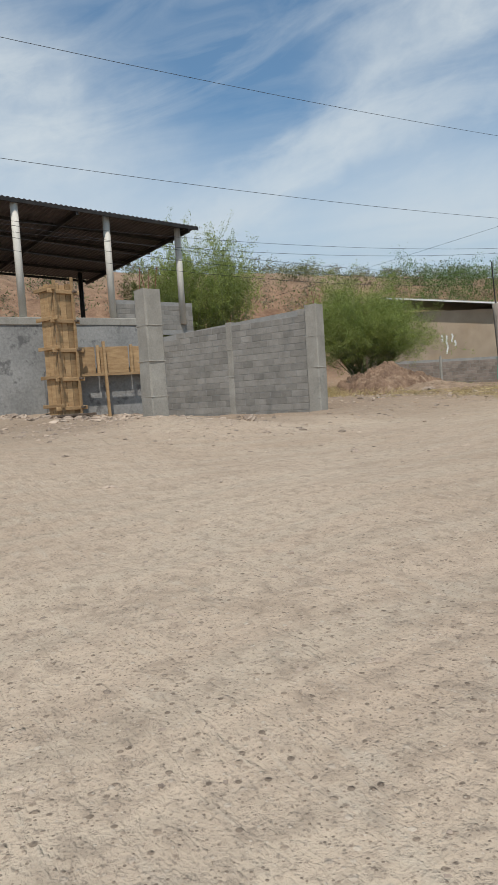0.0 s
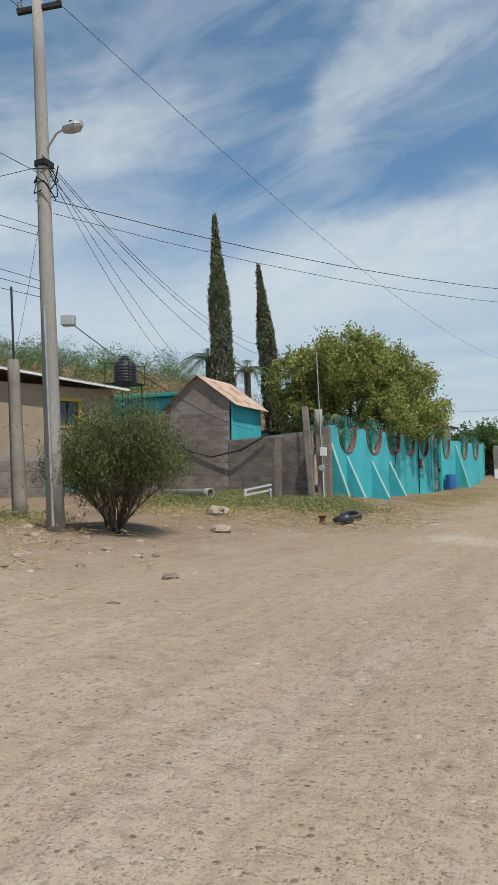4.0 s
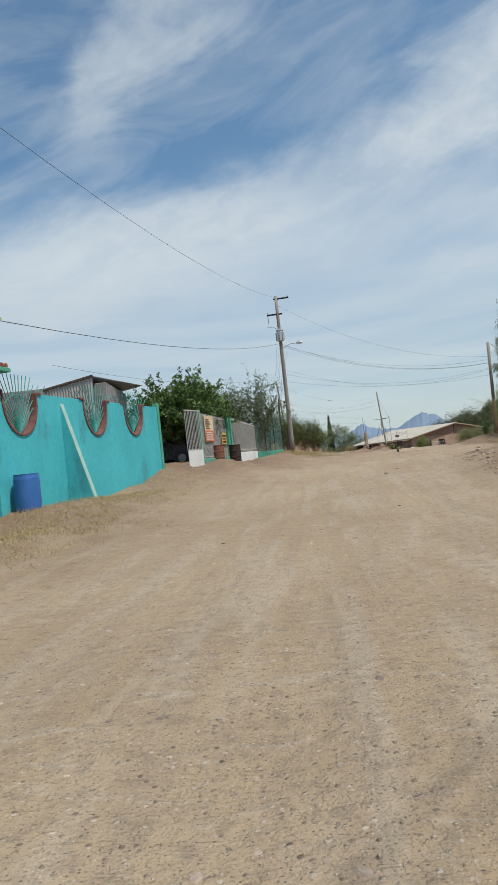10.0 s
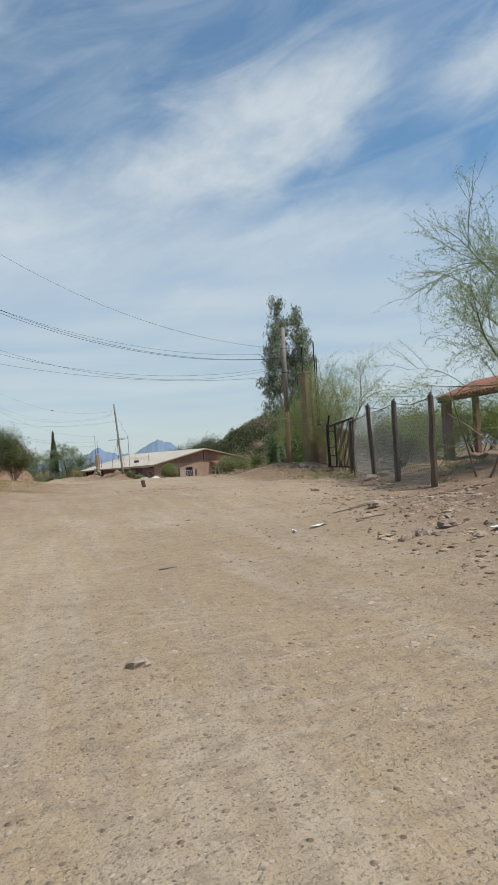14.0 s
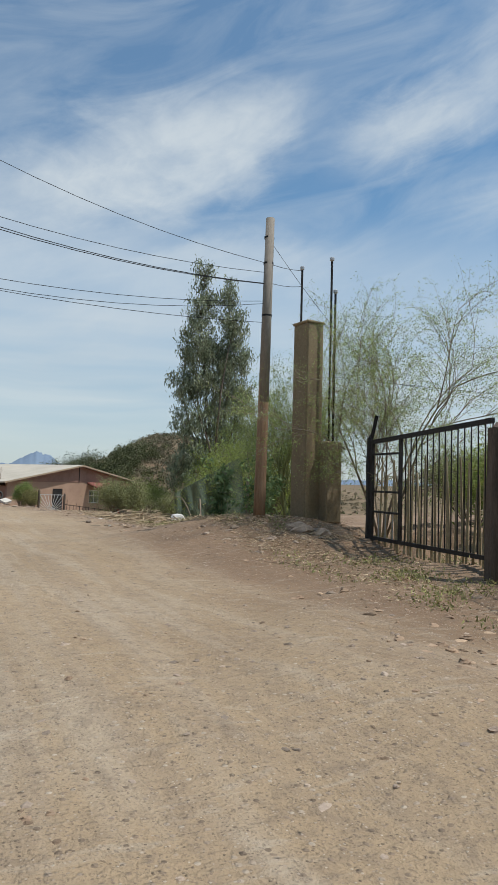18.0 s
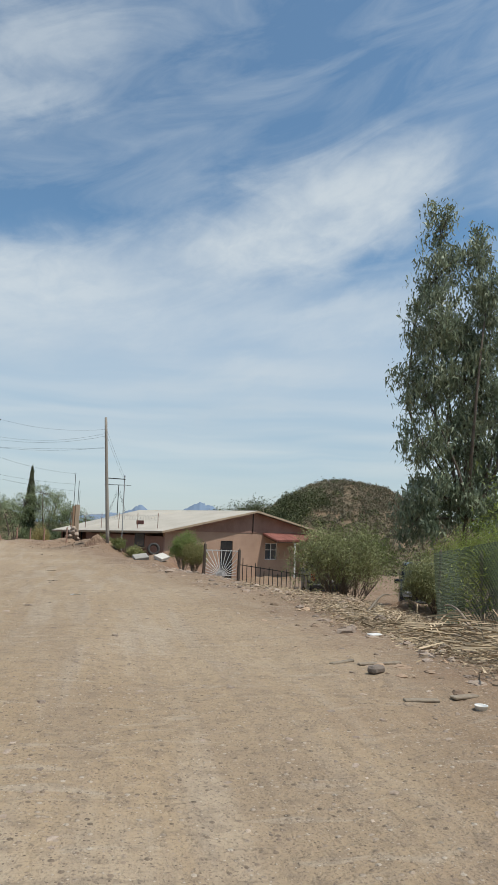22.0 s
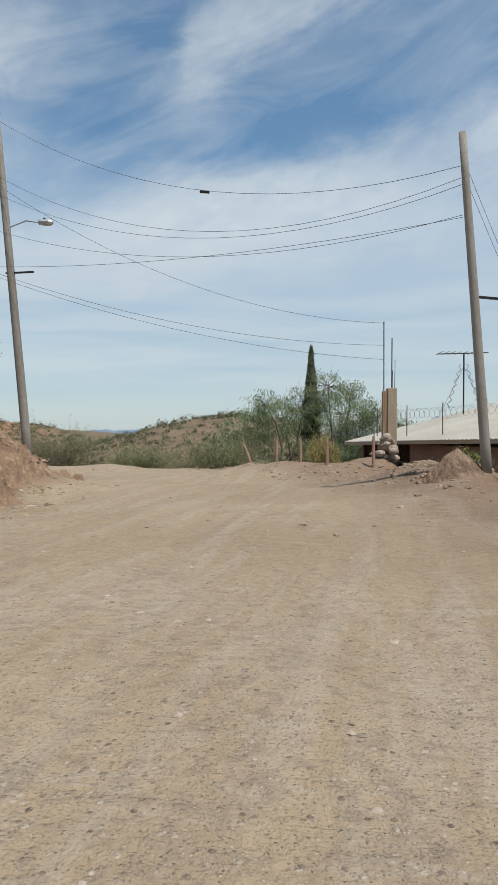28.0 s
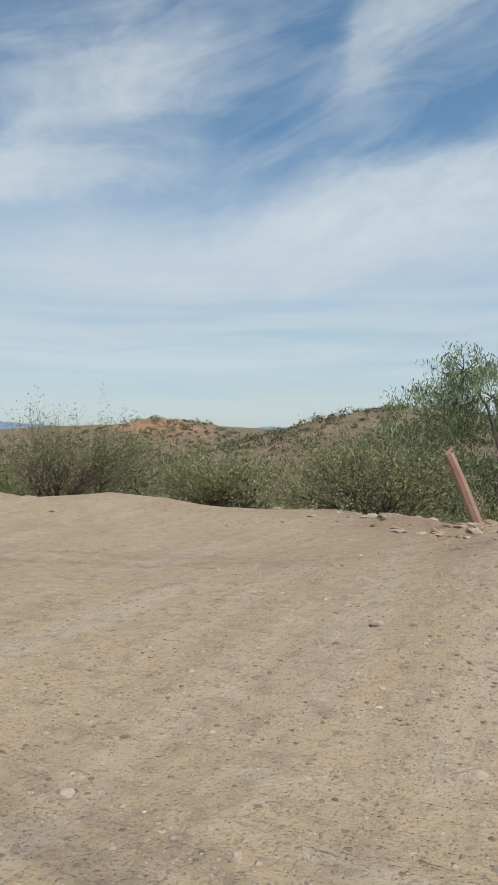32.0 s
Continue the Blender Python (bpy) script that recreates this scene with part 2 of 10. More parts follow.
def ground_material():
    m = bpy.data.materials.new("packed_earth")
    m.use_nodes = True
    t = m.node_tree
    shader = t.nodes["Principled BSDF"]
    pos = t.nodes.new("ShaderNodeNewGeometry").outputs["Position"]

    def noise_at(scale, detail=6.0, rough=0.6, stretch=None, distort=0.0):
        n = node(t, "ShaderNodeTexNoise", Scale=scale, Detail=detail, Roughness=rough, Distortion=distort)
        source = pos
        if stretch:
            mp = t.nodes.new("ShaderNodeMapping")
            mp.inputs["Scale"].default_value = stretch
            t.links.new(pos, mp.inputs[0])
            source = mp.outputs[0]
        t.links.new(source, n.inputs["Vector"])
        return n.outputs[0]

    broad, mid, fine, grit = noise_at(0.16), noise_at(1.1), noise_at(9.0), noise_at(55.0, 3.0, 0.7)
    tracks = noise_at(2.6, 5.0, 0.55, (1, 0.10, 1), 0.3)
    ripples = noise_at(5.0, 4.0, 0.6, (0.35, 1.6, 1), 0.8)
    worn = t.nodes.new("ShaderNodeAttribute")
    worn.attribute_name = "worn"
    worn = worn.outputs["Fac"]

    def pebbles(scale, level):
        v = node(t, "ShaderNodeTexVoronoi", Scale=scale, Randomness=1.0)
        t.links.new(pos, v.inputs["Vector"])
        size = t.nodes.new("ShaderNodeSeparateColor")
        t.links.new(v.outputs["Color"], size.inputs[0])
        keep = math_node(t, "GREATER_THAN", size.outputs[0], level)
        dome = math_node(t, "MULTIPLY", keep, math_node(t, "MAXIMUM", math_node(t, "SUBTRACT", 0.34, v.outputs["Distance"]), 0.0))
        mask = math_node(t, "MINIMUM", math_node(t, "MULTIPLY", dome, 12.0), 1.0)
        return dome, mask, size.outputs[1]

    dome1, mask1, tone1 = pebbles(24.0, 0.68)
    dome2, mask2, tone2 = pebbles(58.0, 0.52)
    verge = ramp_node(t, broad, [(0.32, (0.185, 0.119, 0.076)), (0.5, (0.25, 0.168, 0.108)), (0.68, (0.315, 0.222, 0.148))])
    bed = ramp_node(t, broad, [(0.32, (0.392, 0.298, 0.214)), (0.5, (0.447, 0.348, 0.256)), (0.68, (0.495, 0.396, 0.294))])
    where = t.nodes.new("ShaderNodeSeparateXYZ")
    t.links.new(pos, where.inputs[0])
    along = ramp_node(t, math_node(t, "MULTIPLY_ADD", where.outputs[1], 0.01, math_node(t, "MULTIPLY", broad, 0.2)), [(0.02, (0, 0, 0)), (0.22, (1, 1, 1))])
    warm = ramp_node(t, broad, [(0.32, (0.330, 0.240, 0.149)), (0.5, (0.378, 0.282, 0.181)), (0.68, (0.424, 0.324, 0.214))])
    bed = mix_node(t, along, bed, warm)
    stony = ramp_node(t, broad, [(0.32, (0.25, 0.182, 0.128)), (0.5, (0.315, 0.24, 0.172)), (0.68, (0.37, 0.29, 0.212))])
    verge = mix_node(t, along, stony, verge)
    edge = math_node(t, "ADD", worn, math_node(t, "MULTIPLY", math_node(t, "SUBTRACT", mid, 0.5), 0.9))
    col = mix_node(t, ramp_node(t, edge, [(0.15, (0, 0, 0)), (0.75, (1, 1, 1))]), verge, bed)
    col = mix_node(t, math_node(t, "MULTIPLY", math_node(t, "MULTIPLY", ramp_node(t, tracks, [(0.48, (0, 0, 0)), (0.62, (1, 1, 1))]), 0.5), worn), col, (0.44, 0.365, 0.275))
    lanes = noise_at(4.6, 4.0, 0.6, (1, 0.045, 1), 0.2)
    col = mix_node(t, math_node(t, "MULTIPLY", math_node(t, "MULTIPLY", ramp_node(t, lanes, [(0.50, (0, 0, 0)), (0.60, (1, 1, 1))]), 0.24), worn), col, (0.27, 0.21, 0.155))
    col = mix_node(t, math_node(t, "MULTIPLY", ramp_node(t, mid, [(0.55, (0, 0, 0)), (0.72, (1, 1, 1))]), 0.35), col, (0.25, 0.185, 0.13))
    col = mix_node(t, math_node(t, "MULTIPLY", ramp_node(t, ripples, [(0.58, (0, 0, 0)), (0.68, (1, 1, 1))]), 0.40), col, (0.45, 0.385, 0.30))
    col = mix_node(t, math_node(t, "MULTIPLY", ramp_node(t, fine, [(0.50, (0, 0, 0)), (0.66, (1, 1, 1))]), 0.42), col, (0.20, 0.155, 0.115))
    col = mix_node(t, math_node(t, "MULTIPLY", ramp_node(t, grit, [(0.55, (0, 0, 0)), (0.66, (1, 1, 1))]), 0.55), col, (0.15, 0.118, 0.092))
    for mask, tone in ((mask1, tone1), (mask2, tone2)):
        col = mix_node(t, math_node(t, "MULTIPLY", mask, 0.85), col, ramp_node(t, tone, [(0.0, (0.15, 0.113, 0.085)), (0.5, (0.29, 0.22, 0.16)), (1.0, (0.50, 0.42, 0.33))]))
    # spilt pale plaster dust on the road
    away = t.nodes.new("ShaderNodeVectorMath")
    away.operation = "DISTANCE"
    away.inputs[1].default_value = (-1.4, 12.4, 0.0)
    t.links.new(pos, away.inputs[0])
    dusty = math_node(t, "ADD", away.outputs["Value"], math_node(t, "MULTIPLY", math_node(t, "SUBTRACT", fine, 0.5), 3.2))
    col = mix_node(t, ramp_node(t, math_node(t, "MULTIPLY", dusty, 0.5), [(0.02, (0.34, 0.34, 0.34)), (0.60, (0, 0, 0))]), col, (0.60, 0.55, 0.47))
    # redder earth on slopes
    nrm = t.nodes.new("ShaderNodeSeparateXYZ")
    t.links.new(t.nodes.new("ShaderNodeNewGeometry").outputs["Normal"], nrm.inputs[0])
    steep = ramp_node(t, nrm.outputs[2], [(0.84, (1, 1, 1)), (0.965, (0, 0, 0))])
    red = ramp_node(t, mid, [(0.35, (0.175, 0.092, 0.055)), (0.65, (0.33, 0.20, 0.122))])
    col = mix_node(t, math_node(t, "MULTIPLY", steep, 0.85), col, red)
    # scrubby, greyer soil away from the road
    sep = t.nodes.new("ShaderNodeSeparateXYZ")
    t.links.new(pos, sep.inputs[0])
    dist = math_node(t, "ADD", sep.outputs[1], math_node(t, "MULTIPLY", broad, 30.0))
    wild = ramp_node(t, math_node(t, "MULTIPLY", dist, 0.002), [(0.272, (0, 0, 0)), (0.29, (1, 1, 1))])
    scrub = ramp_node(t, noise_at(0.35, 8.0, 0.7), [(0.34, (0.115, 0.09, 0.055)), (0.50, (0.18, 0.135, 0.085)), (0.66, (0.25, 0.172, 0.11))])
    col = mix_node(t, wild, col, scrub)
    # bared red earth of a quarry on the far hill
    pit = t.nodes.new("ShaderNodeVectorMath")
    pit.operation = "DISTANCE"
    pit.inputs[1].default_value = (-112.0, 256.0, 2.0)
    t.links.new(pos, pit.inputs[0])
    bare = math_node(t, "ADD", pit.outputs["Value"], math_node(t, "MULTIPLY", math_node(t, "SUBTRACT", noise_at(0.12, 4.0), 0.5), 40.0))
    col = mix_node(t, ramp_node(t, math_node(t, "MULTIPLY", bare, 0.02), [(0.42, (0.85, 0.85, 0.85)), (0.62, (0, 0, 0))]), col, (0.33, 0.185, 0.115))
    t.links.new(col, shader.inputs["Base Color"])
    shader.inputs["Roughness"].default_value = 0.96
    shader.inputs["Specular IOR Level"].default_value = 0.15
    clod = noise_at(3.2, 7.0, 0.68)
    b0 = node(t, "ShaderNodeBump", Strength=0.9, Distance=0.22)
    t.links.new(math_node(t, "MULTIPLY", clod, steep), b0.inputs["Height"])
    b1 = node(t, "ShaderNodeBump", Strength=0.9, Distance=0.04)
    t.links.new(b0.outputs[0], b1.inputs["Normal"])
    t.links.new(math_node(t, "ADD", math_node(t, "ADD", fine, math_node(t, "MULTIPLY", ripples, 0.8)), math_node(t, "MULTIPLY", tracks, 0.7)), b1.inputs["Height"])
    b2 = node(t, "ShaderNodeBump", Strength=0.9, Distance=0.014)
    t.links.new(grit, b2.inputs["Height"])
    t.links.new(b1.outputs[0], b2.inputs["Normal"])
    b3 = node(t, "ShaderNodeBump", Strength=0.6, Distance=0.035)
    t.links.new(math_node(t, "ADD", dome1, math_node(t, "MULTIPLY", dome2, 0.4)), b3.inputs["Height"])
    t.links.new(b2.outputs[0], b3.inputs["Normal"])
    t.links.new(b3.outputs[0], shader.inputs["Normal"])
    return m


EARTH = ground_material()
STONE = material("field_stone", (0.20, 0.15, 0.115), (0.44, 0.35, 0.27), 2, 30, 0.95, 0.4, by_island=0.35)
RED_STONE = material("red_brown_stone", (0.20, 0.13, 0.085), (0.43, 0.315, 0.215), 2, 30, 0.95, 0.4, by_island=0.4)
CONCRETE = material("rough_concrete", (0.225, 0.208, 0.178), (0.375, 0.35, 0.305), 1.6, 30, 0.92, 0.35, spots=(0.18, 0.17, 0.155), spot_level=0.66)
POLE_CONCRETE = material("pole_concrete", (0.25, 0.23, 0.20), (0.39, 0.365, 0.325), 1.2, 24, 0.9, 0.3, stretch=(1, 1, 0.3))
PALE_POST = material("pale_post_paint", (0.48, 0.45, 0.39), (0.62, 0.59, 0.53), 1.6, 25, 0.8, 0.2)
# weathered grey, darkened to carry the shade seen on the second pole
POLE_GREY = material("grey_shaded_pole", (0.19, 0.165, 0.135), (0.33, 0.295, 0.25), 1.2, 24, 0.92, 0.3, stretch=(1, 1, 0.3))
BLOCK = material("grey_block", (0.18, 0.166, 0.146), (0.30, 0.28, 0.25), 2.2, 45, 0.95, 0.5, by_object=0.16)
MORTAR = material("mortar", (0.22, 0.215, 0.20), (0.33, 0.32, 0.30), 3, 40, 0.95, 0.4)
EARTH_BLOCK = material("earth_stained_block", (0.15, 0.12, 0.097), (0.285, 0.235, 0.195), 1.4, 35, 0.95, 0.5, by_object=0.18)
STUCCO_TEAL = material("turquoise_paint", (0.05, 0.37, 0.405), (0.085, 0.51, 0.545), 0.9, 14, 0.75, 0.25, spots=(0.06, 0.31, 0.335), spot_scale=0.7, spot_level=0.58, stretch=(1, 1, 0.5))
NET_TEAL = material("pale_teal_netting", (0.12, 0.27, 0.23), (0.20, 0.36, 0.31), 4, 30, 0.8, 0.0)
WORN_TEAL = material("worn_pale_teal", (0.22, 0.42, 0.38), (0.42, 0.54, 0.46), 3, 30, 0.9, 0.3, spots=(0.45, 0.42, 0.35), spot_scale=3)
TEAL_DARK = material("teal_painted_steel", (0.03, 0.22, 0.19), (0.06, 0.33, 0.28), 4, 40, 0.6, 0.1)
RUST_RED = material("red_brown_trim", (0.115, 0.05, 0.042), (0.25, 0.115, 0.095), 4, 30, 0.85, 0.3)
BEIGE = material("beige_stucco", (0.30, 0.225, 0.155), (0.44, 0.345, 0.245), 0.8, 18, 0.9, 0.25, spots=(0.37, 0.27, 0.175), spot_scale=0.5)
BROWN_STUCCO = material("brown_stucco", (0.20, 0.115, 0.085), (0.32, 0.20, 0.155), 0.9, 20, 0.92, 0.3)
PINK_STUCCO = material("pink_stucco", (0.31, 0.20, 0.14), (0.44, 0.30, 0.215), 0.9, 18, 0.9, 0.25)
OCHRE_STUCCO = material("ochre_stucco", (0.19, 0.145, 0.085), (0.33, 0.255, 0.16), 1.1, 22, 0.92, 0.35)
OLD_CONCRETE = material("stained_concrete", (0.15, 0.125, 0.10), (0.29, 0.25, 0.205), 1.6, 30, 0.94, 0.5, spots=(0.20, 0.14, 0.09), spot_level=0.62)
GREY_PLASTER = material("plaster_grey", (0.17, 0.165, 0.155), (0.33, 0.32, 0.30), 0.8, 12, 0.95, 0.6, spots=(0.13, 0.125, 0.12), spot_scale=1.6, spot_level=0.57)
WHITE_PAINT = material("white_paint", (0.60, 0.60, 0.57), (0.78, 0.77, 0.73), 1.2, 20, 0.7, 0.1)
GREEN_PAINT = material("green_paint", (0.05, 0.26, 0.17), (0.11, 0.40, 0.28), 1.2, 20, 0.8, 0.2, spots=(0.20, 0.30, 0.22), spot_level=0.64)
YELLOW_PAINT = material("yellow_paint", (0.50, 0.30, 0.04), (0.68, 0.44, 0.09), 2, 20, 0.8, 0.2)
PLANK = material("form_plank", (0.26, 0.155, 0.075), (0.47, 0.315, 0.165), 2.4, 30, 0.8, 0.3, stretch=(1, 1, 4), by_object=0.22)
OLD_WOOD = material("weathered_wood", (0.06, 0.045, 0.035), (0.19, 0.145, 0.11), 4, 40, 0.95, 0.5, stretch=(3, 3, 0.4), by_object=0.2)
POLE_WOOD = material("pole_timber", (0.21, 0.12, 0.068), (0.39, 0.26, 0.165), 3, 30, 0.9, 0.4, stretch=(4, 4, 0.3))
CANE = material("dry_yellow_cane", (0.24, 0.19, 0.11), (0.46, 0.38, 0.24), 4, 30, 0.9, 0.3, by_object=0.25)
STICK = material("dry_sticks", (0.14, 0.112, 0.083), (0.30, 0.245, 0.18), 4, 30, 0.95, 0.3, by_object=0.2, by_island=0.0)
DARK_STEEL = material("dark_steel", (0.018, 0.017, 0.016), (0.055, 0.05, 0.047), 5, 40, 0.6, 0.1, metal=0.5)
GALV = material("galvanised_sheet", (0.30, 0.30, 0.30), (0.48, 0.48, 0.47), 1.2, 25, 0.5, 0.1, metal=0.55, spots=(0.27, 0.22, 0.18), spot_level=0.66)
ROOF_DARK = material("dark_roof_sheet", (0.07, 0.055, 0.055), (0.14, 0.118, 0.115), 1.5, 25, 0.6, 0.1, metal=0.3)
ROOF_PALE = material("pale_roof_sheet", (0.36, 0.325, 0.265), (0.48, 0.44, 0.37), 0.6, 12, 0.75, 0.12, spots=(0.50, 0.43, 0.32), spot_scale=0.4)
ROOF_RUST = material("rusty_roof_sheet", (0.36, 0.24, 0.18), (0.56, 0.43, 0.34), 1.3, 16, 0.8, 0.15, spots=(0.32, 0.15, 0.09), spot_scale=1.5, spot_level=0.56)
TILE_RED = material("clay_tile", (0.22, 0.082, 0.062), (0.37, 0.16, 0.125), 3, 30, 0.85, 0.3, by_object=0.2)
PALE_BAR = material("pale_grey_bar_paint", (0.34, 0.33, 0.30), (0.50, 0.48, 0.44), 2, 25, 0.7, 0.1, spots=(0.36, 0.27, 0.20), spot_scale=3, spot_level=0.66)
RUST = material("rusted_steel", (0.13, 0.05, 0.032), (0.27, 0.12, 0.08), 4, 40, 0.85, 0.3, spots=(0.07, 0.035, 0.03), spot_scale=4)
BLACK_PLASTIC = material("black_plastic", (0.012, 0.012, 0.014), (0.03, 0.03, 0.034), 3, 30, 0.45, 0.05, gloss=0.5)
BLUE_PLASTIC = material("blue_plastic", (0.025, 0.11, 0.33), (0.05, 0.17, 0.44), 3, 30, 0.45, 0.05, gloss=0.5)
RUBBER = material("dusty_rubber", (0.03, 0.029, 0.027), (0.10, 0.094, 0.085), 8, 60, 0.9, 0.3)
CAR_DARK = material("dark_car_paint", (0.012, 0.014, 0.018), (0.02, 0.023, 0.03), 1, 10, 0.25, 0.0, gloss=0.7)
CAR_BLUE = material("blue_grey_car_paint", (0.025, 0.035, 0.055), (0.04, 0.055, 0.08), 1, 10, 0.3, 0.0, gloss=0.7)
GLASS_DARK = glass("dark_glass")
WIRE = material("cable", (0.018, 0.018, 0.02), (0.04, 0.04, 0.044), 5, 20, 0.7, 0.0)
NETTING = material("green_grey_netting", (0.085, 0.12, 0.08), (0.15, 0.19, 0.13), 5, 30, 0.8, 0.0)
CHAIN = material("chain_link_wire", (0.22, 0.22, 0.21), (0.36, 0.36, 0.34), 5, 30, 0.55, 0.0, metal=0.6)
LAMP_GREY = material("lamp_housing", (0.36, 0.37, 0.38), (0.52, 0.53, 0.54), 3, 30, 0.5, 0.05, metal=0.3)
BARK = material("bark", (0.075, 0.055, 0.04), (0.19, 0.15, 0.115), 5, 40, 0.95, 0.6, stretch=(3, 3, 0.6))
BARK_GREEN = material("green_bark", (0.12, 0.145, 0.06), (0.26, 0.28, 0.13), 5, 30, 0.9, 0.3)
LEAF_FICUS = material("ficus_leaf", (0.12, 0.165, 0.035), (0.42, 0.43, 0.13), 1.0, 9, 0.55, 0.0, by_island=0.45, leaf=0.4)
LEAF_MULBERRY = material("mulberry_leaf", (0.05, 0.105, 0.022), (0.15, 0.22, 0.065), 1.0, 9, 0.6, 0.0, by_island=0.4, leaf=0.25)
LEAF_CYPRESS = material("cypress_needles", (0.075, 0.085, 0.045), (0.18, 0.185, 0.11), 2.0, 12, 0.9, 0.0, by_island=0.4, leaf=0.05, gloss=0.1)
LEAF_VERDE = material("palo_verde_leaf", (0.16, 0.215, 0.045), (0.35, 0.40, 0.12), 1.0, 8, 0.7, 0.0, by_island=0.35, leaf=0.48)
LEAF_PALE = material("pale_feather_leaf", (0.15, 0.21, 0.06), (0.34, 0.395, 0.14), 1.0, 8, 0.7, 0.0, by_island=0.35, leaf=0.48)
LEAF_BROOM = material("broom_leaf", (0.17, 0.165, 0.06), (0.36, 0.34, 0.15), 1.0, 8, 0.8, 0.0, by_island=0.35, leaf=0.35)
LEAF_GUM = material("gum_leaf", (0.13, 0.165, 0.095), (0.32, 0.35, 0.225), 0.8, 7, 0.5, 0.0, by_island=0.4, leaf=0.2)
LEAF_FAR = material("far_bush_leaf", (0.05, 0.062, 0.028), (0.135, 0.145, 0.065), 0.5, 6, 0.8, 0.0, by_island=0.45, leaf=0.15)
LEAF_PEPPER = material("pepper_leaf", (0.13, 0.17, 0.075), (0.33, 0.37, 0.20), 0.8, 7, 0.6, 0.0, by_island=0.4, leaf=0.25)
LEAF_SCRUB = material("scrub_leaf", (0.085, 0.10, 0.038), (0.21, 0.215, 0.095), 0.5, 6, 0.8, 0.0, by_island=0.45, leaf=0.2)
LEAF_GREY = material("grey_scrub_leaf", (0.12, 0.105, 0.068), (0.25, 0.215, 0.14), 0.5, 6, 0.9, 0.0, by_island=0.4, leaf=0.1)
LEAF_CREOSOTE = material("creosote_leaf", (0.055, 0.075, 0.022), (0.15, 0.18, 0.06), 1.0, 9, 0.7, 0.0, by_island=0.4, leaf=0.2)
LEAF_PALM = material("palm_frond", (0.05, 0.08, 0.025), (0.13, 0.16, 0.065), 1.0, 9, 0.6, 0.0, by_island=0.35, leaf=0.2)
LEAF_OLIVE = material("olive_leaf", (0.055, 0.085, 0.035), (0.17, 0.20, 0.10), 0.8, 7, 0.5, 0.0, by_island=0.4, leaf=0.2)
LEAF_YELLOW = material("yellow_broom_leaf", (0.28, 0.23, 0.08), (0.50, 0.43, 0.19), 1.0, 8, 0.8, 0.0, by_island=0.35, leaf=0.35)
LEAF_MESQUITE = material("mesquite_leaf", (0.17, 0.185, 0.075), (0.36, 0.365, 0.175), 0.5, 6, 0.8, 0.0, by_island=0.45, leaf=0.3)
LEAF_GATE = material("fresh_feather_leaf", (0.22, 0.30, 0.09), (0.44, 0.50, 0.19), 1.0, 8, 0.7, 0.0, by_island=0.35, leaf=0.5)
CACTUS = material("cactus_pad", (0.05, 0.09, 0.04), (0.12, 0.17, 0.085), 3, 20, 0.7, 0.2, by_object=0.2)
DRY_GRASS = material("dry_grass", (0.30, 0.23, 0.10), (0.50, 0.40, 0.20), 1.0, 9, 0.9, 0.0, by_island=0.4, leaf=0.2)
WEED = material("green_weed", (0.13, 0.165, 0.045), (0.34, 0.32, 0.14), 1.0, 9, 0.8, 0.0, by_island=0.4, leaf=0.2)
# haze of the distance is put into this blue; no air is modelled
HAZED_MOUNTAIN = material("hazed_mountain", (0.14, 0.195, 0.27), (0.18, 0.24, 0.315), 0.004, 0.02, 1.0, 0.0)


# ---- the lie of the land ----
ROAD_Y = [-60, -17, -8, 0, 6, 12, 18, 22, 28, 34, 40, 47, 55, 60, 66, 75, 82, 92, 100, 110, 118, 130]
ROAD_Z = [-0.5, -0.18, 0.06, 0.22, 0.20, 0.0, 0.03, 0.11, -0.02, 0.05, 0.15, 0.24, 0.45, 0.5, 0.38, 0.37, 0.33, 0.05, -0.1, -0.12, -0.3, -0.8]
ROAD_X = [26, 8, 2.3, 0, -0.3, 0.2, 1.4, 2.0, 2.5, 3.0, 3.6, 4.7, 7.0, 8.5, 9.3, 9.6, 9.4, 8.5, 7.2, 4.2, -1, -14]


def ramp(a, b, v):
    k = np.clip((v - a) / (b - a), 0, 1)
    return k * k * (3 - 2 * k)


def bump(x, y, cx, cy, rx, ry, h):
    return h * np.exp(-((x - cx) / rx) ** 2 - ((y - cy) / ry) ** 2)


def bank_foot(y):
    """Where the cut bank meets the road's west edge."""
    return np.interp(y, (80, 88, 93, 98, 107, 112), (1.5, 1.9, 2.0, 1.6, 0.6, -0.6)) + 0.22 * np.sin(y * 1.1) + 0.12 * np.sin(y * 2.7 + 1)


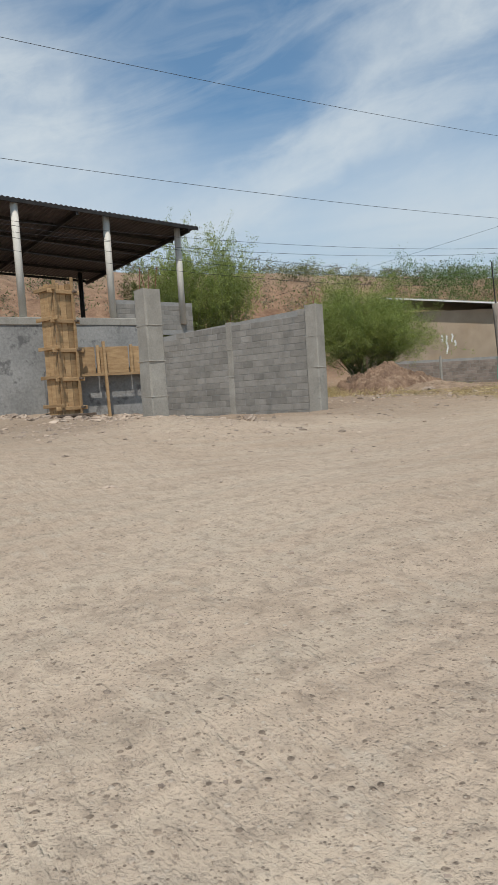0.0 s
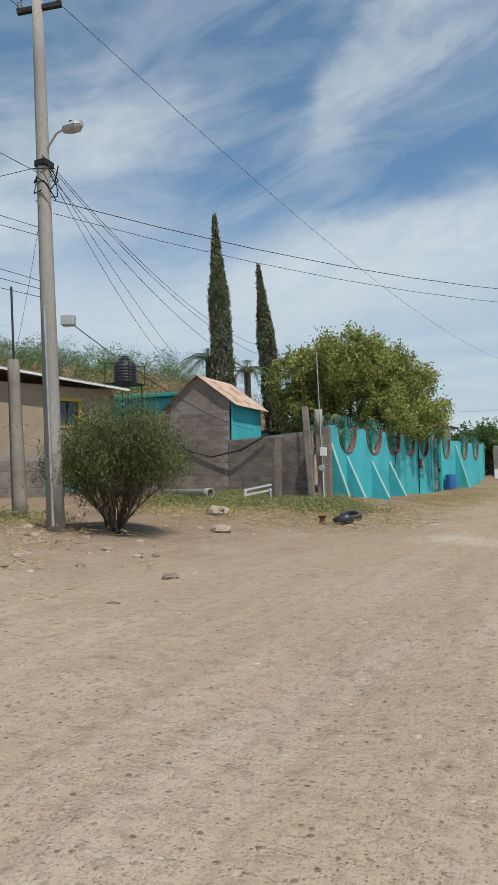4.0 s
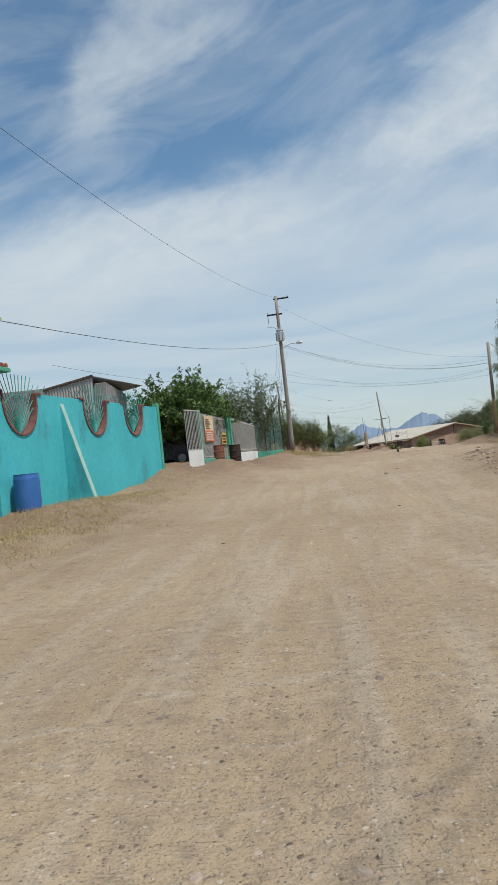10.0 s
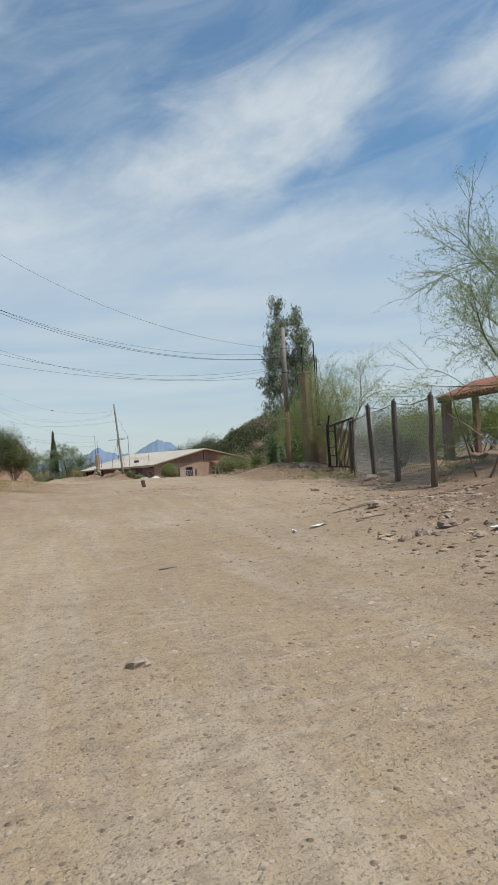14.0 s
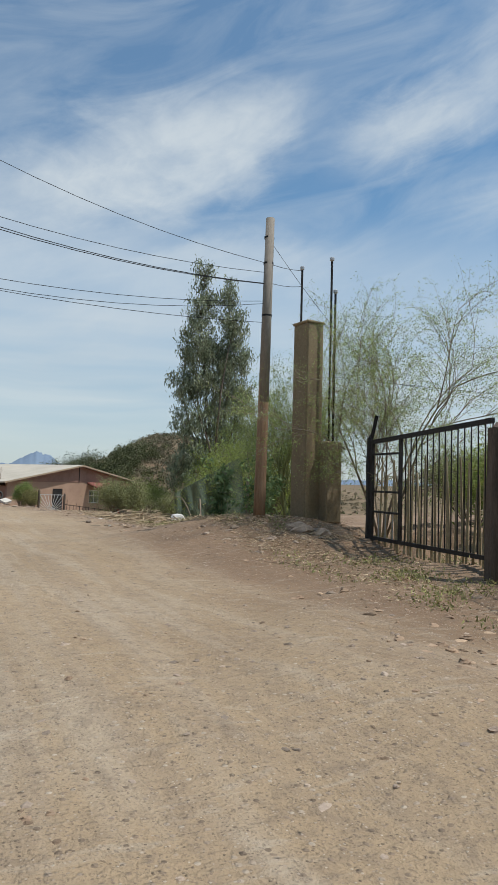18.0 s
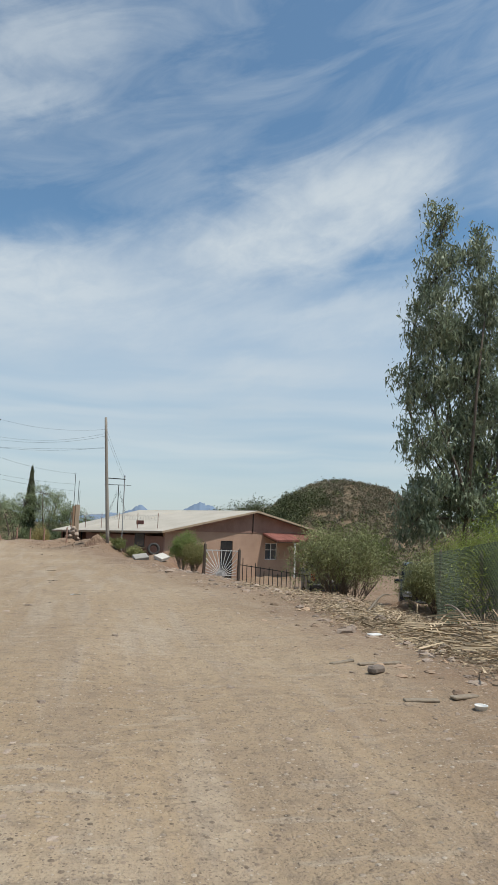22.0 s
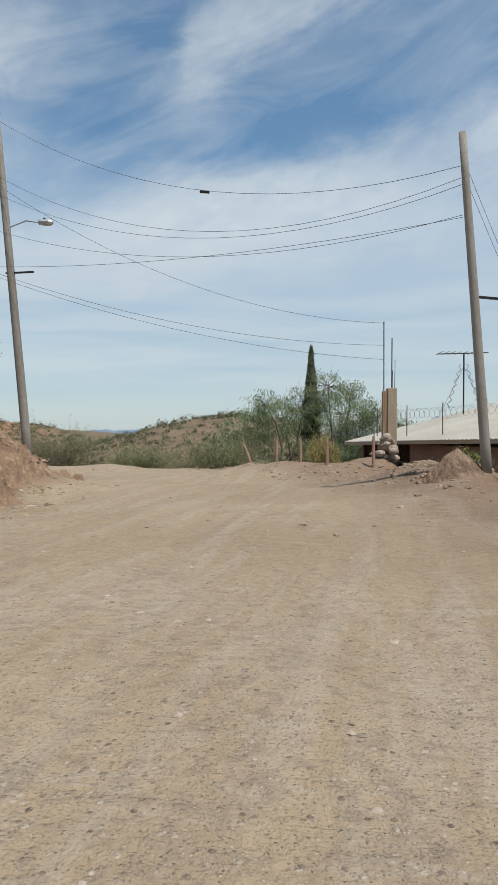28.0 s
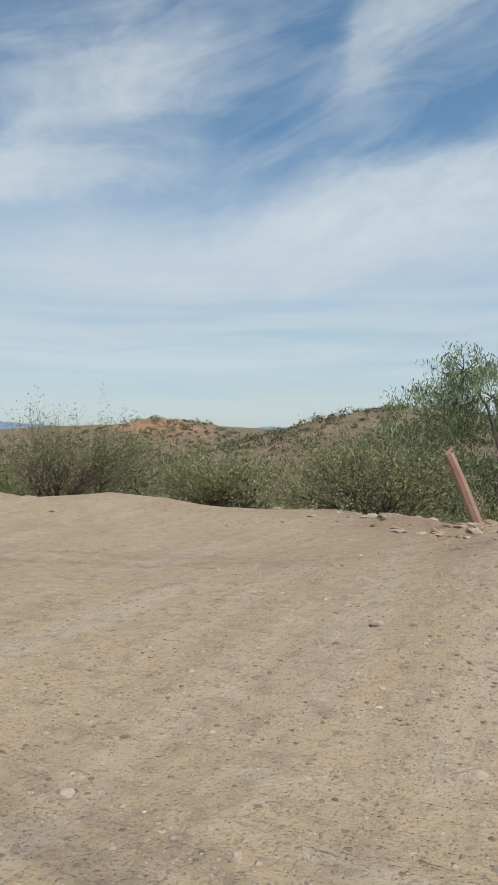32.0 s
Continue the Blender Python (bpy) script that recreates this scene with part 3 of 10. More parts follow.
def land(x, y):
    """Height of the ground at x, y (arrays or numbers)."""
    x, y = np.asarray(x, float), np.asarray(y, float)
    d = x - np.interp(y, ROAD_Y, ROAD_X)
    z = np.interp(y, ROAD_Y, ROAD_Z)
    # verge and rising ground on the west side
    west = ramp(-70, -40, y) * (1 - ramp(72, 92, y))
    z = z + 0.42 * ramp(4, 9, -d) * (1 - ramp(98, 112, y))
    z = z + west * (0.5 * ramp(9, 22, -d) + 12.5 * ramp(24, 52, -d))
    z = z + bump(x, y, -4.6, 50, 4, 6, 0.35) + bump(x, y, -1, 70, 4, 4, 0.3)
    z = z + bump(x, y, -5.75, -10.6, 1.7, 1.7, 0.30) - bump(x, y, -11.5, -7, 6, 5, 0.28)
    # yard east of the road, mound of rubble, bank under the leaning pole
    z = z + (1 - ramp(60, 72, y)) * ramp(-10, 10, y) * 0.35 * ramp(4, 8, d)
    z = z + bump(x, y, 9.1, 37.0, 1.9, 4.6, 1.62) + bump(x, y, 7.6, 40.5, 1.6, 4.0, 0.35) + bump(x, y, 9.8, 45.0, 2.0, 5, 0.5)
    z = z + bump(x, y, 13.9, 68.8, 2.3, 2.6, 0.62)
    # east side falls away to the low house
    z = z - 1.5 * ramp(3.4, 10, d) * ramp(72, 80, y) * (1 - ramp(150, 220, x))
    z = z + bump(x, y, 10.2, 109.5, 1.6, 3.2, 0.75) + bump(x, y, 8.0, 115.4, 1.5, 1.6, 0.3) + bump(x, y, 5.2, 116.2, 3.2, 1.8, 0.30) + bump(x, y, 5.4, 114.6, 2.5, 1.2, 0.30) + bump(x, y, 8.1, 115.0, 1.3, 1.5, 0.98) + bump(x, y, 6.3, 113.5, 0.7, 0.9, 0.26) + bump(x, y, 3.4, 116.1, 0.7, 0.7, 0.22) + bump(x, y, 9.0, 112.0, 1.3, 1.9, 0.80) + bump(x, y, 10.1, 108.6, 0.9, 1.2, 0.22) + bump(x, y, -3.1, 119.2, 1.5, 1.1, 0.24) + bump(x, y, 2.4, 118.4, 1.0, 0.8, 0.2) + bump(x, y, 5.6, 114.2, 3.0, 1.6, 0.10)
    z = z + bump(x, y, 19.0, 89.8, 2.6, 3.2, 0.6) + bump(x, y, 13.1, 105.8, 1.4, 2.6, 0.85) + bump(x, y, 12.6, 106.9, 0.8, 0.9, 0.3) + bump(x, y, 14.8, 99.5, 1.6, 2.5, 0.32)
    # cut bank of red earth on the west side
    into = bank_foot(y) - x
    k = np.clip(into / np.interp(y, (95, 108), (4.6, 2.6)), 0, 1)
    crest = 3.85 * ramp(86, 93, y) * (1 - ramp(99.5, 111.0, y))
    z = z + np.where(y > 70, (1 - (1 - k) ** 1.7) * crest - 0.42 * ramp(4, 9, -d) * ramp(86, 93, y), 0)
    z = z + bump(x, y, -0.3, 106.9, 1.2, 1.9, 0.75)
    # the end of the level ground: a low berm, then a valley with hills behind
    brink = 120.5 + 1.2 * np.sin(x * 0.35)
    z = z + 0.10 * np.exp(-((y - brink + 1.6) / 1.3) ** 2) * ramp(-14, -5, x) * (1 - ramp(9, 14, x))
    z = z - 5.5 * ramp(brink, brink + 16, y) * (1 - ramp(8, 22, x)) - 2.5 * ramp(118, 150, y) * ramp(8, 22, x)
    far = ramp(135, 160, y)
    z = z + bump(x, y, 60.2, 205, 18.5, 30, 13.8) * far + bump(x, y, 88, 222, 42, 45, 7) * far + bump(x, y, 34, 181, 12, 13, 6.2) * far + bump(x, y, 45, 186, 7, 12, 3.6) * far + bump(x, y, -190, 300, 60, 60, 8.5) * far
    z = z + bump(x, y, -24, 225, 30, 40, 12.3) * far + bump(x, y, -98, 262, 20, 50, 11.3) * far
    z = z + bump(x, y, -170, 390, 90, 60, 11.5) * far + bump(x, y, -330, 640, 120, 90, 13) * far
    return z
# ---- end of the land ----


# ---- mesh tools ----
class Shape:
    """Collects vertices and faces of one mesh."""

    def __init__(self):
        self.v, self.f = [], []

    def add(self, verts, faces):
        n = len(self.v)
        self.v += [tuple(p) for p in verts]
        self.f += [tuple(n + i for i in f) for f in faces]
        return self

    def box(self, centre, size, rz=0.0, bevel=0.0, tilt=None):
        """A block with chamfered edges; rz in degrees; tilt: a further turn."""
        hx, hy, hz = (s / 2 for s in size)
        b = min(bevel, hx * 0.9, hy * 0.9, hz * 0.9)
        turn = Matrix.Rotation(radians(rz), 3, "Z")
        if tilt is not None:
            turn = turn @ tilt
        if b <= 0:
            vs = [(x, y, z) for x in (-hx, hx) for y in (-hy, hy) for z in (-hz, hz)]
            fs = [(0, 1, 3, 2), (4, 6, 7, 5), (0, 4, 5, 1), (2, 3, 7, 6), (0, 2, 6, 4), (1, 5, 7, 3)]
        else:
            vs, fs, at = [], [], {}
            for sx in (-1, 1):
                for sy in (-1, 1):
                    for sz in (-1, 1):
                        for k in range(3):
                            p = [sx * (hx - b), sy * (hy - b), sz * (hz - b)]
                            p[k] = (sx * hx, sy * hy, sz * hz)[k]
                            at[sx, sy, sz, k] = len(vs)
                            vs.append(p)
                        fs.append(tuple(at[sx, sy, sz, k] for k in ((0, 1, 2) if sx * sy * sz > 0 else (0, 2, 1))))
            for k in range(3):
                i, j = (k + 1) % 3, (k + 2) % 3
                for s in (-1, 1):
                    ring = []
                    for a, c in ((-1, -1), (1, -1), (1, 1), (-1, 1)):
                        key = [0, 0, 0]
                        key[k], key[i], key[j] = s, a, c
                        ring.append(at[(*key, k)])
                    fs.append(tuple(ring if s > 0 else ring[::-1]))
                for a in (-1, 1):
                    for c in (-1, 1):
                        lo, hi = [0, 0, 0], [0, 0, 0]
                        lo[i], lo[j], lo[k], hi[i], hi[j], hi[k] = a, c, -1, a, c, 1
                        ring = (at[(*lo, i)], at[(*hi, i)], at[(*hi, j)], at[(*lo, j)])
                        fs.append(ring if a * c < 0 else ring[::-1])
        c = Vector(centre)
        return self.add([turn @ Vector(p) + c for p in vs], fs)

    def beam(self, p, q, w, h=None, bevel=0.0):
        """A square bar from p to q."""
        p, q = Vector(p), Vector(q)
        d = q - p
        turn = d.to_track_quat("Z", "Y").to_matrix()
        return self.box((p + q) / 2, (w, h or w, d.length), 0, bevel, turn)

    def tube(self, points, radii, n=8, cap=True):
        """A round bar through the points, with a radius at each."""
        pts = [Vector(p) for p in points]
        rings, side = [], None
        for k, p in enumerate(pts):
            d = (pts[min(k + 1, len(pts) - 1)] - pts[max(k - 1, 0)]).normalized()
            if side is None:
                side = d.orthogonal().normalized()
            side = (side - d * side.dot(d)).normalized()
            up_ = d.cross(side)
            r = radii[k] if isinstance(radii, (list, tuple)) else radii
            rings.append([p + (side * math.cos(a) + up_ * math.sin(a)) * r for a in (2 * math.pi * i / n for i in range(n))])
        vs = [p for ring in rings for p in ring]
        fs = [(k * n + i, k * n + (i + 1) % n, (k + 1) * n + (i + 1) % n, (k + 1) * n + i) for k in range(len(pts) - 1) for i in range(n)]
        if cap:
            fs += [tuple(range(n))[::-1], tuple((len(pts) - 1) * n + i for i in range(n))]
        return self.add(vs, fs)

    def lathe(self, centre, profile, n=20):
        """Turned about the upright through centre; profile: radius and height from the bottom up."""
        c = Vector(centre)
        vs = [c + Vector((r * math.cos(a), r * math.sin(a), z)) for r, z in profile for a in (2 * math.pi * i / n for i in range(n))]
        m = len(profile)
        fs = [(k * n + i, k * n + (i + 1) % n, (k + 1) * n + (i + 1) % n, (k + 1) * n + i) for k in range(m - 1) for i in range(n)]
        fs += [tuple(range(n))[::-1], tuple((m - 1) * n + i for i in range(n))]
        return self.add(vs, fs)

    def slab(self, outline, thick):
        """A flat piece: outline of 3D points, thickened along -normal."""
        o = [Vector(p) for p in outline]
        nrm = (o[1] - o[0]).cross(o[2] - o[0]).normalized() * thick
        n = len(o)
        vs = o + [p - nrm for p in o]
        fs = [tuple(range(n)), tuple(range(n, 2 * n))[::-1]] + [(i, n + i, n + (i + 1) % n, (i + 1) % n) for i in range(n)]
        return self.add(vs, fs)

    def wave(self, a, b, c, d, pitch=0.15, depth=0.03, rows=1):
        """A corrugated sheet over the corners a b c d; the waves run from a-b to d-c."""
        a, b, c, d = (Vector(p) for p in (a, b, c, d))
        n = max(6, int((b - a).length / pitch * 4))
        nrm = (b - a).cross(d - a).normalized()
        top, bottom = [], []
        for i in range(n + 1):
            k = i / n
            lift = nrm * depth * 0.5 * math.sin(k * (b - a).length / pitch * 2 * math.pi)
            top.append(a.lerp(b, k) + lift)
            bottom.append(d.lerp(c, k) + lift)
        vs = top + bottom + [p - nrm * 0.012 for p in top + bottom]
        m = n + 1
        fs = [(i, i + 1, m + i + 1, m + i) for i in range(n)] + [(2 * m + i, 3 * m + i, 3 * m + i + 1, 2 * m + i + 1) for i in range(n)]
        fs += [(i, 2 * m + i, 2 * m + i + 1, i + 1) for i in range(n)] + [(m + i, m + i + 1, 3 * m + i + 1, 3 * m + i) for i in range(n)]
        return self.add(vs, fs)

    def mesh(self, name, mat, smooth=False):
        me = bpy.data.meshes.new(name)
        me.from_pydata(self.v, [], self.f)
        me.materials.append(mat)
        if smooth:
            me.polygons.foreach_set("use_smooth", [True] * len(me.polygons))
        me.update()
        return me


def thing(name, label, category, base=(0, 0, 0), group="", kind=""):
    """The top of a thing: an Empty at its base."""
    ob = new(name)
    ob.empty_display_size = 0.3
    ob.location = base
    return tagged(ob, label, category, group, kind)


def part(name, shape, mat, parent, label="", smooth=False):
    """One mesh under a thing or a part; the shape is in world coordinates."""
    ob = new(name, shape.mesh(name, mat, smooth))
    ob.parent = parent
    ob.matrix_parent_inverse = Matrix.Translation(-Vector(world_at(parent)))
    if label:
        ob["label"] = label
    return ob


def world_at(ob):
    p = Vector((0, 0, 0))
    while ob is not None and ob.type == "EMPTY":
        p = p + ob.location
        ob = ob.parent
    return p


def solo(name, shape, mat, label, category, group="", kind="", smooth=False):
    return tagged(new(name, shape.mesh(name, mat, smooth)), label, category, group, kind)


def shared(name, mesh, parent, m):
    """A piece that shares its mesh with others; m: its place in the world."""
    ob = new(name, mesh)
    ob.parent = parent
    ob.matrix_parent_inverse = Matrix.Translation(-Vector(world_at(parent)))
    ob.matrix_basis = m
    return ob


def gz(x, y):
    return float(land(x, y))


# ---- plants ----
def leaf_cloud(name, mat, centres, count, spread, size, aspect=0.5, droop=0.0, rng=None, flat=0.0, smooth=False):
    """Many small leaves, count of them about each centre."""
    rng = rng or np.random.default_rng(1)
    centres = np.asarray(centres, float)
    base = np.repeat(centres, count, axis=0)
    n = len(base)
    spread = np.asarray(spread, float)
    p = base + rng.normal(size=(n, 3)) * (spread if spread.ndim else np.full(3, float(spread)))
    axis = rng.normal(size=(n, 3))
    axis[:, 2] = axis[:, 2] * (1 - abs(flat)) - droop * 2.2
    axis /= np.linalg.norm(axis, axis=1)[:, None]
    other = np.cross(axis, rng.normal(size=(n, 3)) + (0.25, -0.15, 0.9))
    other /= np.linalg.norm(other, axis=1)[:, None] + 1e-9
    long_ = size * rng.uniform(0.6, 1.3, n)[:, None]
    a, b = axis * long_ / 2, other * long_ * aspect / 2
    if aspect > 0.45 and size > 0.13:
        v = np.stack([p - a, p - a * 0.1 + b, p + a, p - a * 0.1 - b], 1)
    else:
        v = np.stack([p - a + b, p + a, p - a - b], 1)
    k = v.shape[1]
    v = v.reshape(-1, 3)
    me = bpy.data.meshes.new(name)
    me.vertices.add(len(v))
    me.vertices.foreach_set("co", v.ravel())
    me.loops.add(k * n)
    me.loops.foreach_set("vertex_index", np.arange(k * n))
    me.polygons.add(n)
    me.polygons.foreach_set("loop_start", np.arange(n) * k)
    me.materials.append(mat)
    me.update()
    me.validate()
    return me


def put_mesh(name, me, parent, label=""):
    ob = new(name, me)
    ob.parent = parent
    ob.matrix_parent_inverse = Matrix.Translation(-Vector(world_at(parent)))
    if label:
        ob["label"] = label
    return ob


def limb(shape, rng, a, b, r0, r1, bend=0.15, n=6, steps=5):
    a, b = np.asarray(a, float), np.asarray(b, float)
    L = np.linalg.norm(b - a)
    off = rng.normal(size=3) * L * bend
    pts = [a + (b - a) * k + off * math.sin(math.pi * k) for k in np.linspace(0, 1, steps)]
    shape.tube(pts, [r0 + (r1 - r0) * k for k in np.linspace(0, 1, steps)], n)
    return pts


def broad_tree(name, label, x, y, lobes, trunk_r, fork, leaf_mat, bark, clumps, leaves, leaf, spread=0.28, aspect=0.6, droop=0.0,
               seed=1, stems=1, shell=0.6, group="", z=None):
    """A tree: stems, limbs to each lobe (x, y, z, rx, ry, rz from its foot), twigs, and a crown of leaf clumps."""
    rng = np.random.default_rng(seed)
    z = gz(x, y) - 0.05 if z is None else z
    top = thing(name, label, "tree" if "bush" not in name and "shrub" not in name else "shrub", (x, y, z), group)
    foot = np.array([x, y, z])
    wood = Shape()
    forks = []
    for s in range(stems):
        lean = rng.normal(size=2) * (0.25 if stems > 1 else 0.06) * fork
        end = foot + np.array([lean[0], lean[1], fork * rng.uniform(0.8, 1.1)])
        start = foot + np.array([*(rng.normal(size=2) * trunk_r * (1.6 if stems > 1 else 0)), 0])
        limb(wood, rng, start, end, trunk_r * rng.uniform(0.8, 1.1), trunk_r * 0.62, 0.06, 8)
        forks.append(end)
    centres = []
    total = sum(l[3] * l[4] * l[5] for l in lobes) ** 1.0
    for lx, ly, lz, rx, ry, rz in lobes:
        mid = foot + (lx, ly, lz)
        start = min(forks, key=lambda f: np.linalg.norm(f - mid))
        limb(wood, rng, start, mid, trunk_r * 0.5, trunk_r * 0.14, 0.08, 6)
        k = max(6, int(clumps * rx * ry * rz / total))
        dirs = rng.normal(size=(k, 3))
        dirs /= np.linalg.norm(dirs, axis=1)[:, None]
        rad = (shell + (1 - shell) * rng.random(k) ** 0.7) * rng.uniform(0.82, 1.12, k)
        c = mid + dirs * rad[:, None] * (rx, ry, rz)
        centres.append(c)
        for q in c[:: max(1, k // 14)]:
            limb(wood, rng, mid + (q - mid) * 0.1, q, trunk_r * 0.13, trunk_r * 0.03, 0.1, 4, 4)
    part("trunk", wood, bark, top, smooth=True)
    put_mesh("crown", leaf_cloud("crown", leaf_mat, np.concatenate(centres), leaves, spread, leaf, aspect, droop, rng), top)
    return top


def feather_tree(name, label, x, y, height, width, stems, twigs, slivers, leaf_mat, bark, seed=1, base_h=0.2, stem_r=0.06, leaf=0.12,
                 aspect=0.2, reach=0.55, group="", z=None, category="tree", hang=0.15, mix=0.5):
    """A loose desert tree or bush: several bare stems that fork upwards and outwards into twigs set with fine leaves."""
    rng = np.random.default_rng(seed)
    z = gz(x, y) - 0.05 if z is None else z
    top = thing(name, label, category, (x, y, z), group)
    foot = np.array([x, y, z])
    wood, centres = Shape(), []
    sub = 4 if category == "tree" else 2
    for s in range(stems):
        ang = 2 * math.pi * (s + rng.random() * 0.7) / stems
        tall, wide = rng.uniform(0.72, 1.08), rng.uniform(0.7, 1.12)
        out_ = width / 2 * rng.uniform(0.25, 0.6)
        tip = foot + (math.cos(ang) * out_, math.sin(ang) * out_, height * rng.uniform(0.42, 0.62) * tall)
        a = foot + (math.cos(ang) * stem_r * 1.2, math.sin(ang) * stem_r * 1.2, 0)
        stem = limb(wood, rng, a, tip, stem_r * rng.uniform(0.7, 1.1), stem_r * 0.45, 0.08, 6, 6)
        for k in range(twigs):
            p = stem[2 + k % 4]
            spread_ = ang + rng.normal() * 0.9
            rr = width / 2 * rng.uniform(0.35, 1.0) * wide
            q = foot + (math.cos(spread_) * rr, math.sin(spread_) * rr, 0)
            top_z = height * tall * (base_h + (1 - base_h) * math.sqrt(max(0.02, 1 - min(1, rr / (width / 2) * 0.88) ** 2)) * rng.uniform(reach, 1.03))
            q[2] = z + max(top_z, base_h * height)
            tw = limb(wood, rng, p, q, stem_r * 0.24, stem_r * 0.06, 0.08, 4, 5)
            along = (q - p) / (np.linalg.norm(q - p) + 1e-6)
            for j in range(sub):
                b = tw[2 + j % 3]
                d = along + rng.normal(size=3) * 0.55 + (0, 0, 0.15)
                e = b + d * (0.07 * width + 0.10) * rng.uniform(0.6, 1.3)
                wood.tube([b, b + (e - b) * 0.55 + rng.normal(size=3) * 0.015, e], [stem_r * 0.07, stem_r * 0.05, stem_r * 0.03], 3, False)
                centres += [b + (e - b) * f for f in (0.35, 0.7, 1.0)]
            centres += [tw[j] for j in (2, 3, 4)]
    part("stem", wood, bark, top, smooth=True)
    fuzz = 0.011 * width + 0.016 if category == "tree" else 0.035 * width + 0.02
    put_mesh("crown", leaf_cloud("crown", leaf_mat, centres, max(3, int(slivers * (1.15 if category == "tree" else 1.0))), min(fuzz, 0.15), leaf * (0.75 if category == "tree" else 0.85), max(aspect, 0.22), hang, rng), top)
    return top


def airy_tree(name, label, x, y, height, width, stems, leaf_mat, bark, seed, stem_r=0.06, leaf=0.07, leaves=4, forks=(5, 6, 6), up=0.55):
    """An open desert tree: limbs that fork again and again into long arching twigs with few leaves."""
    rng = np.random.default_rng(seed)
    z = gz(x, y) - 0.05
    top = thing(name, label, "tree", (x, y, z))
    wood, spots = Shape(), []
    reach = math.hypot(height, width / 2)

    def grow(p, d, length, r, level):
        pts, q = [p], p
        sway = rng.normal(size=3) * 0.10
        for k in range(6):
            d = d + sway * 0.6 + (0, 0, -0.035 * level * (k > 2)) + rng.normal(size=3) * 0.05
            d = d / np.linalg.norm(d)
            q = q + d * length / 6
            pts.append(q)
        wood.tube(pts, [r * (1 - 0.10 * k) for k in range(7)], (6, 5, 4, 3)[level], level < 2)
        if level >= 2:
            spots.extend(pts[2:])
        if level == 3:
            return
        for c in range(forks[level]):
            k = 2 + (c * 5) // forks[level]
            turn = rng.normal(size=3)
            turn -= d * np.dot(turn, d)
            turn /= np.linalg.norm(turn)
            e = d * rng.uniform(0.6, 1.0) + turn * rng.uniform(0.45, 0.85) + (0, 0, 0.14)
            grow(pts[k], e / np.linalg.norm(e), length * rng.uniform(0.45, 0.72), r * (0.46, 0.42, 0.45)[level], level + 1)

    for s in range(stems):
        a = 2 * math.pi * (s + 0.6 * rng.random()) / stems
        lean = width / (2 * height) * rng.uniform(0.25, 1.0)
        d = np.array([math.cos(a) * lean, math.sin(a) * lean, 1.0])
        grow(np.array([x + 0.08 * math.cos(a), y + 0.08 * math.sin(a), z]), d / np.linalg.norm(d), reach * up * rng.uniform(0.75, 1.1), stem_r * rng.uniform(0.7, 1.1), 0)
    part("stem", wood, bark, top, smooth=True)
    put_mesh("crown", leaf_cloud("crown", leaf_mat, spots, leaves, 0.05, leaf, 0.22, 0.1, rng), top)
    return top


def cypress(x, y, height, width, seed, label, lean=(0, 0), leaves=20):
    rng = np.random.default_rng(seed)
    z = gz(x, y) - 0.05
    top = thing("cypress", label, "tree", (x, y, z), "cypresses")
    trunk = Shape().tube([(x, y, z), (x + lean[0] * 0.5, y + lean[1] * 0.5, z + height * 0.5), (x + lean[0], y + lean[1], z + height * 0.97)], [0.17, 0.11, 0.02], 8)
    part("trunk", trunk, BARK, top, smooth=True)
    n = int(height * 105)
    k = rng.random(n) ** 0.9
    r = width / 2 * np.minimum(1, (1 - k) * 3.2 + 0.02) * (0.55 + 0.45 * np.sqrt(1 - k)) * rng.uniform(0.7, 1.08, n) * np.minimum(1, k * 9 + 0.35)
    a = rng.random(n) * 2 * np.pi
    c = np.stack([x + lean[0] * k + r * np.cos(a), y + lean[1] * k + r * np.sin(a), z + height * (0.04 + 0.96 * k)], 1)
    put_mesh("crown", leaf_cloud("crown", LEAF_CYPRESS, c, leaves, (0.05, 0.05, 0.15), 0.16, 0.4, -0.9, rng), top)
    return top


def scatter(name, mat, label, category, spots, count, spread, size, aspect, rng, droop=-0.2, flat=0.0):
    me = leaf_cloud(name, mat, spots, count, spread, size, aspect, droop, rng, flat)
    return tagged(new(name, me), label, category, kind="stuff")


# ---- ground ----
SURFACE = []


def top_of(x, y):
    """Height of the ground as built, with its ruts and clods."""
    xs, ys, Z = SURFACE[0]
    x, y = np.asarray(x, float), np.asarray(y, float)
    i = np.clip(np.searchsorted(xs, x) - 1, 0, len(xs) - 2)
    j = np.clip(np.searchsorted(ys, y) - 1, 0, len(ys) - 2)
    u, v = (x - xs[i]) / (xs[i + 1] - xs[i]), (y - ys[j]) / (ys[j + 1] - ys[j])
    return (Z[j, i] * (1 - u) + Z[j, i + 1] * u) * (1 - v) + (Z[j + 1, i] * (1 - u) + Z[j + 1, i + 1] * u) * v


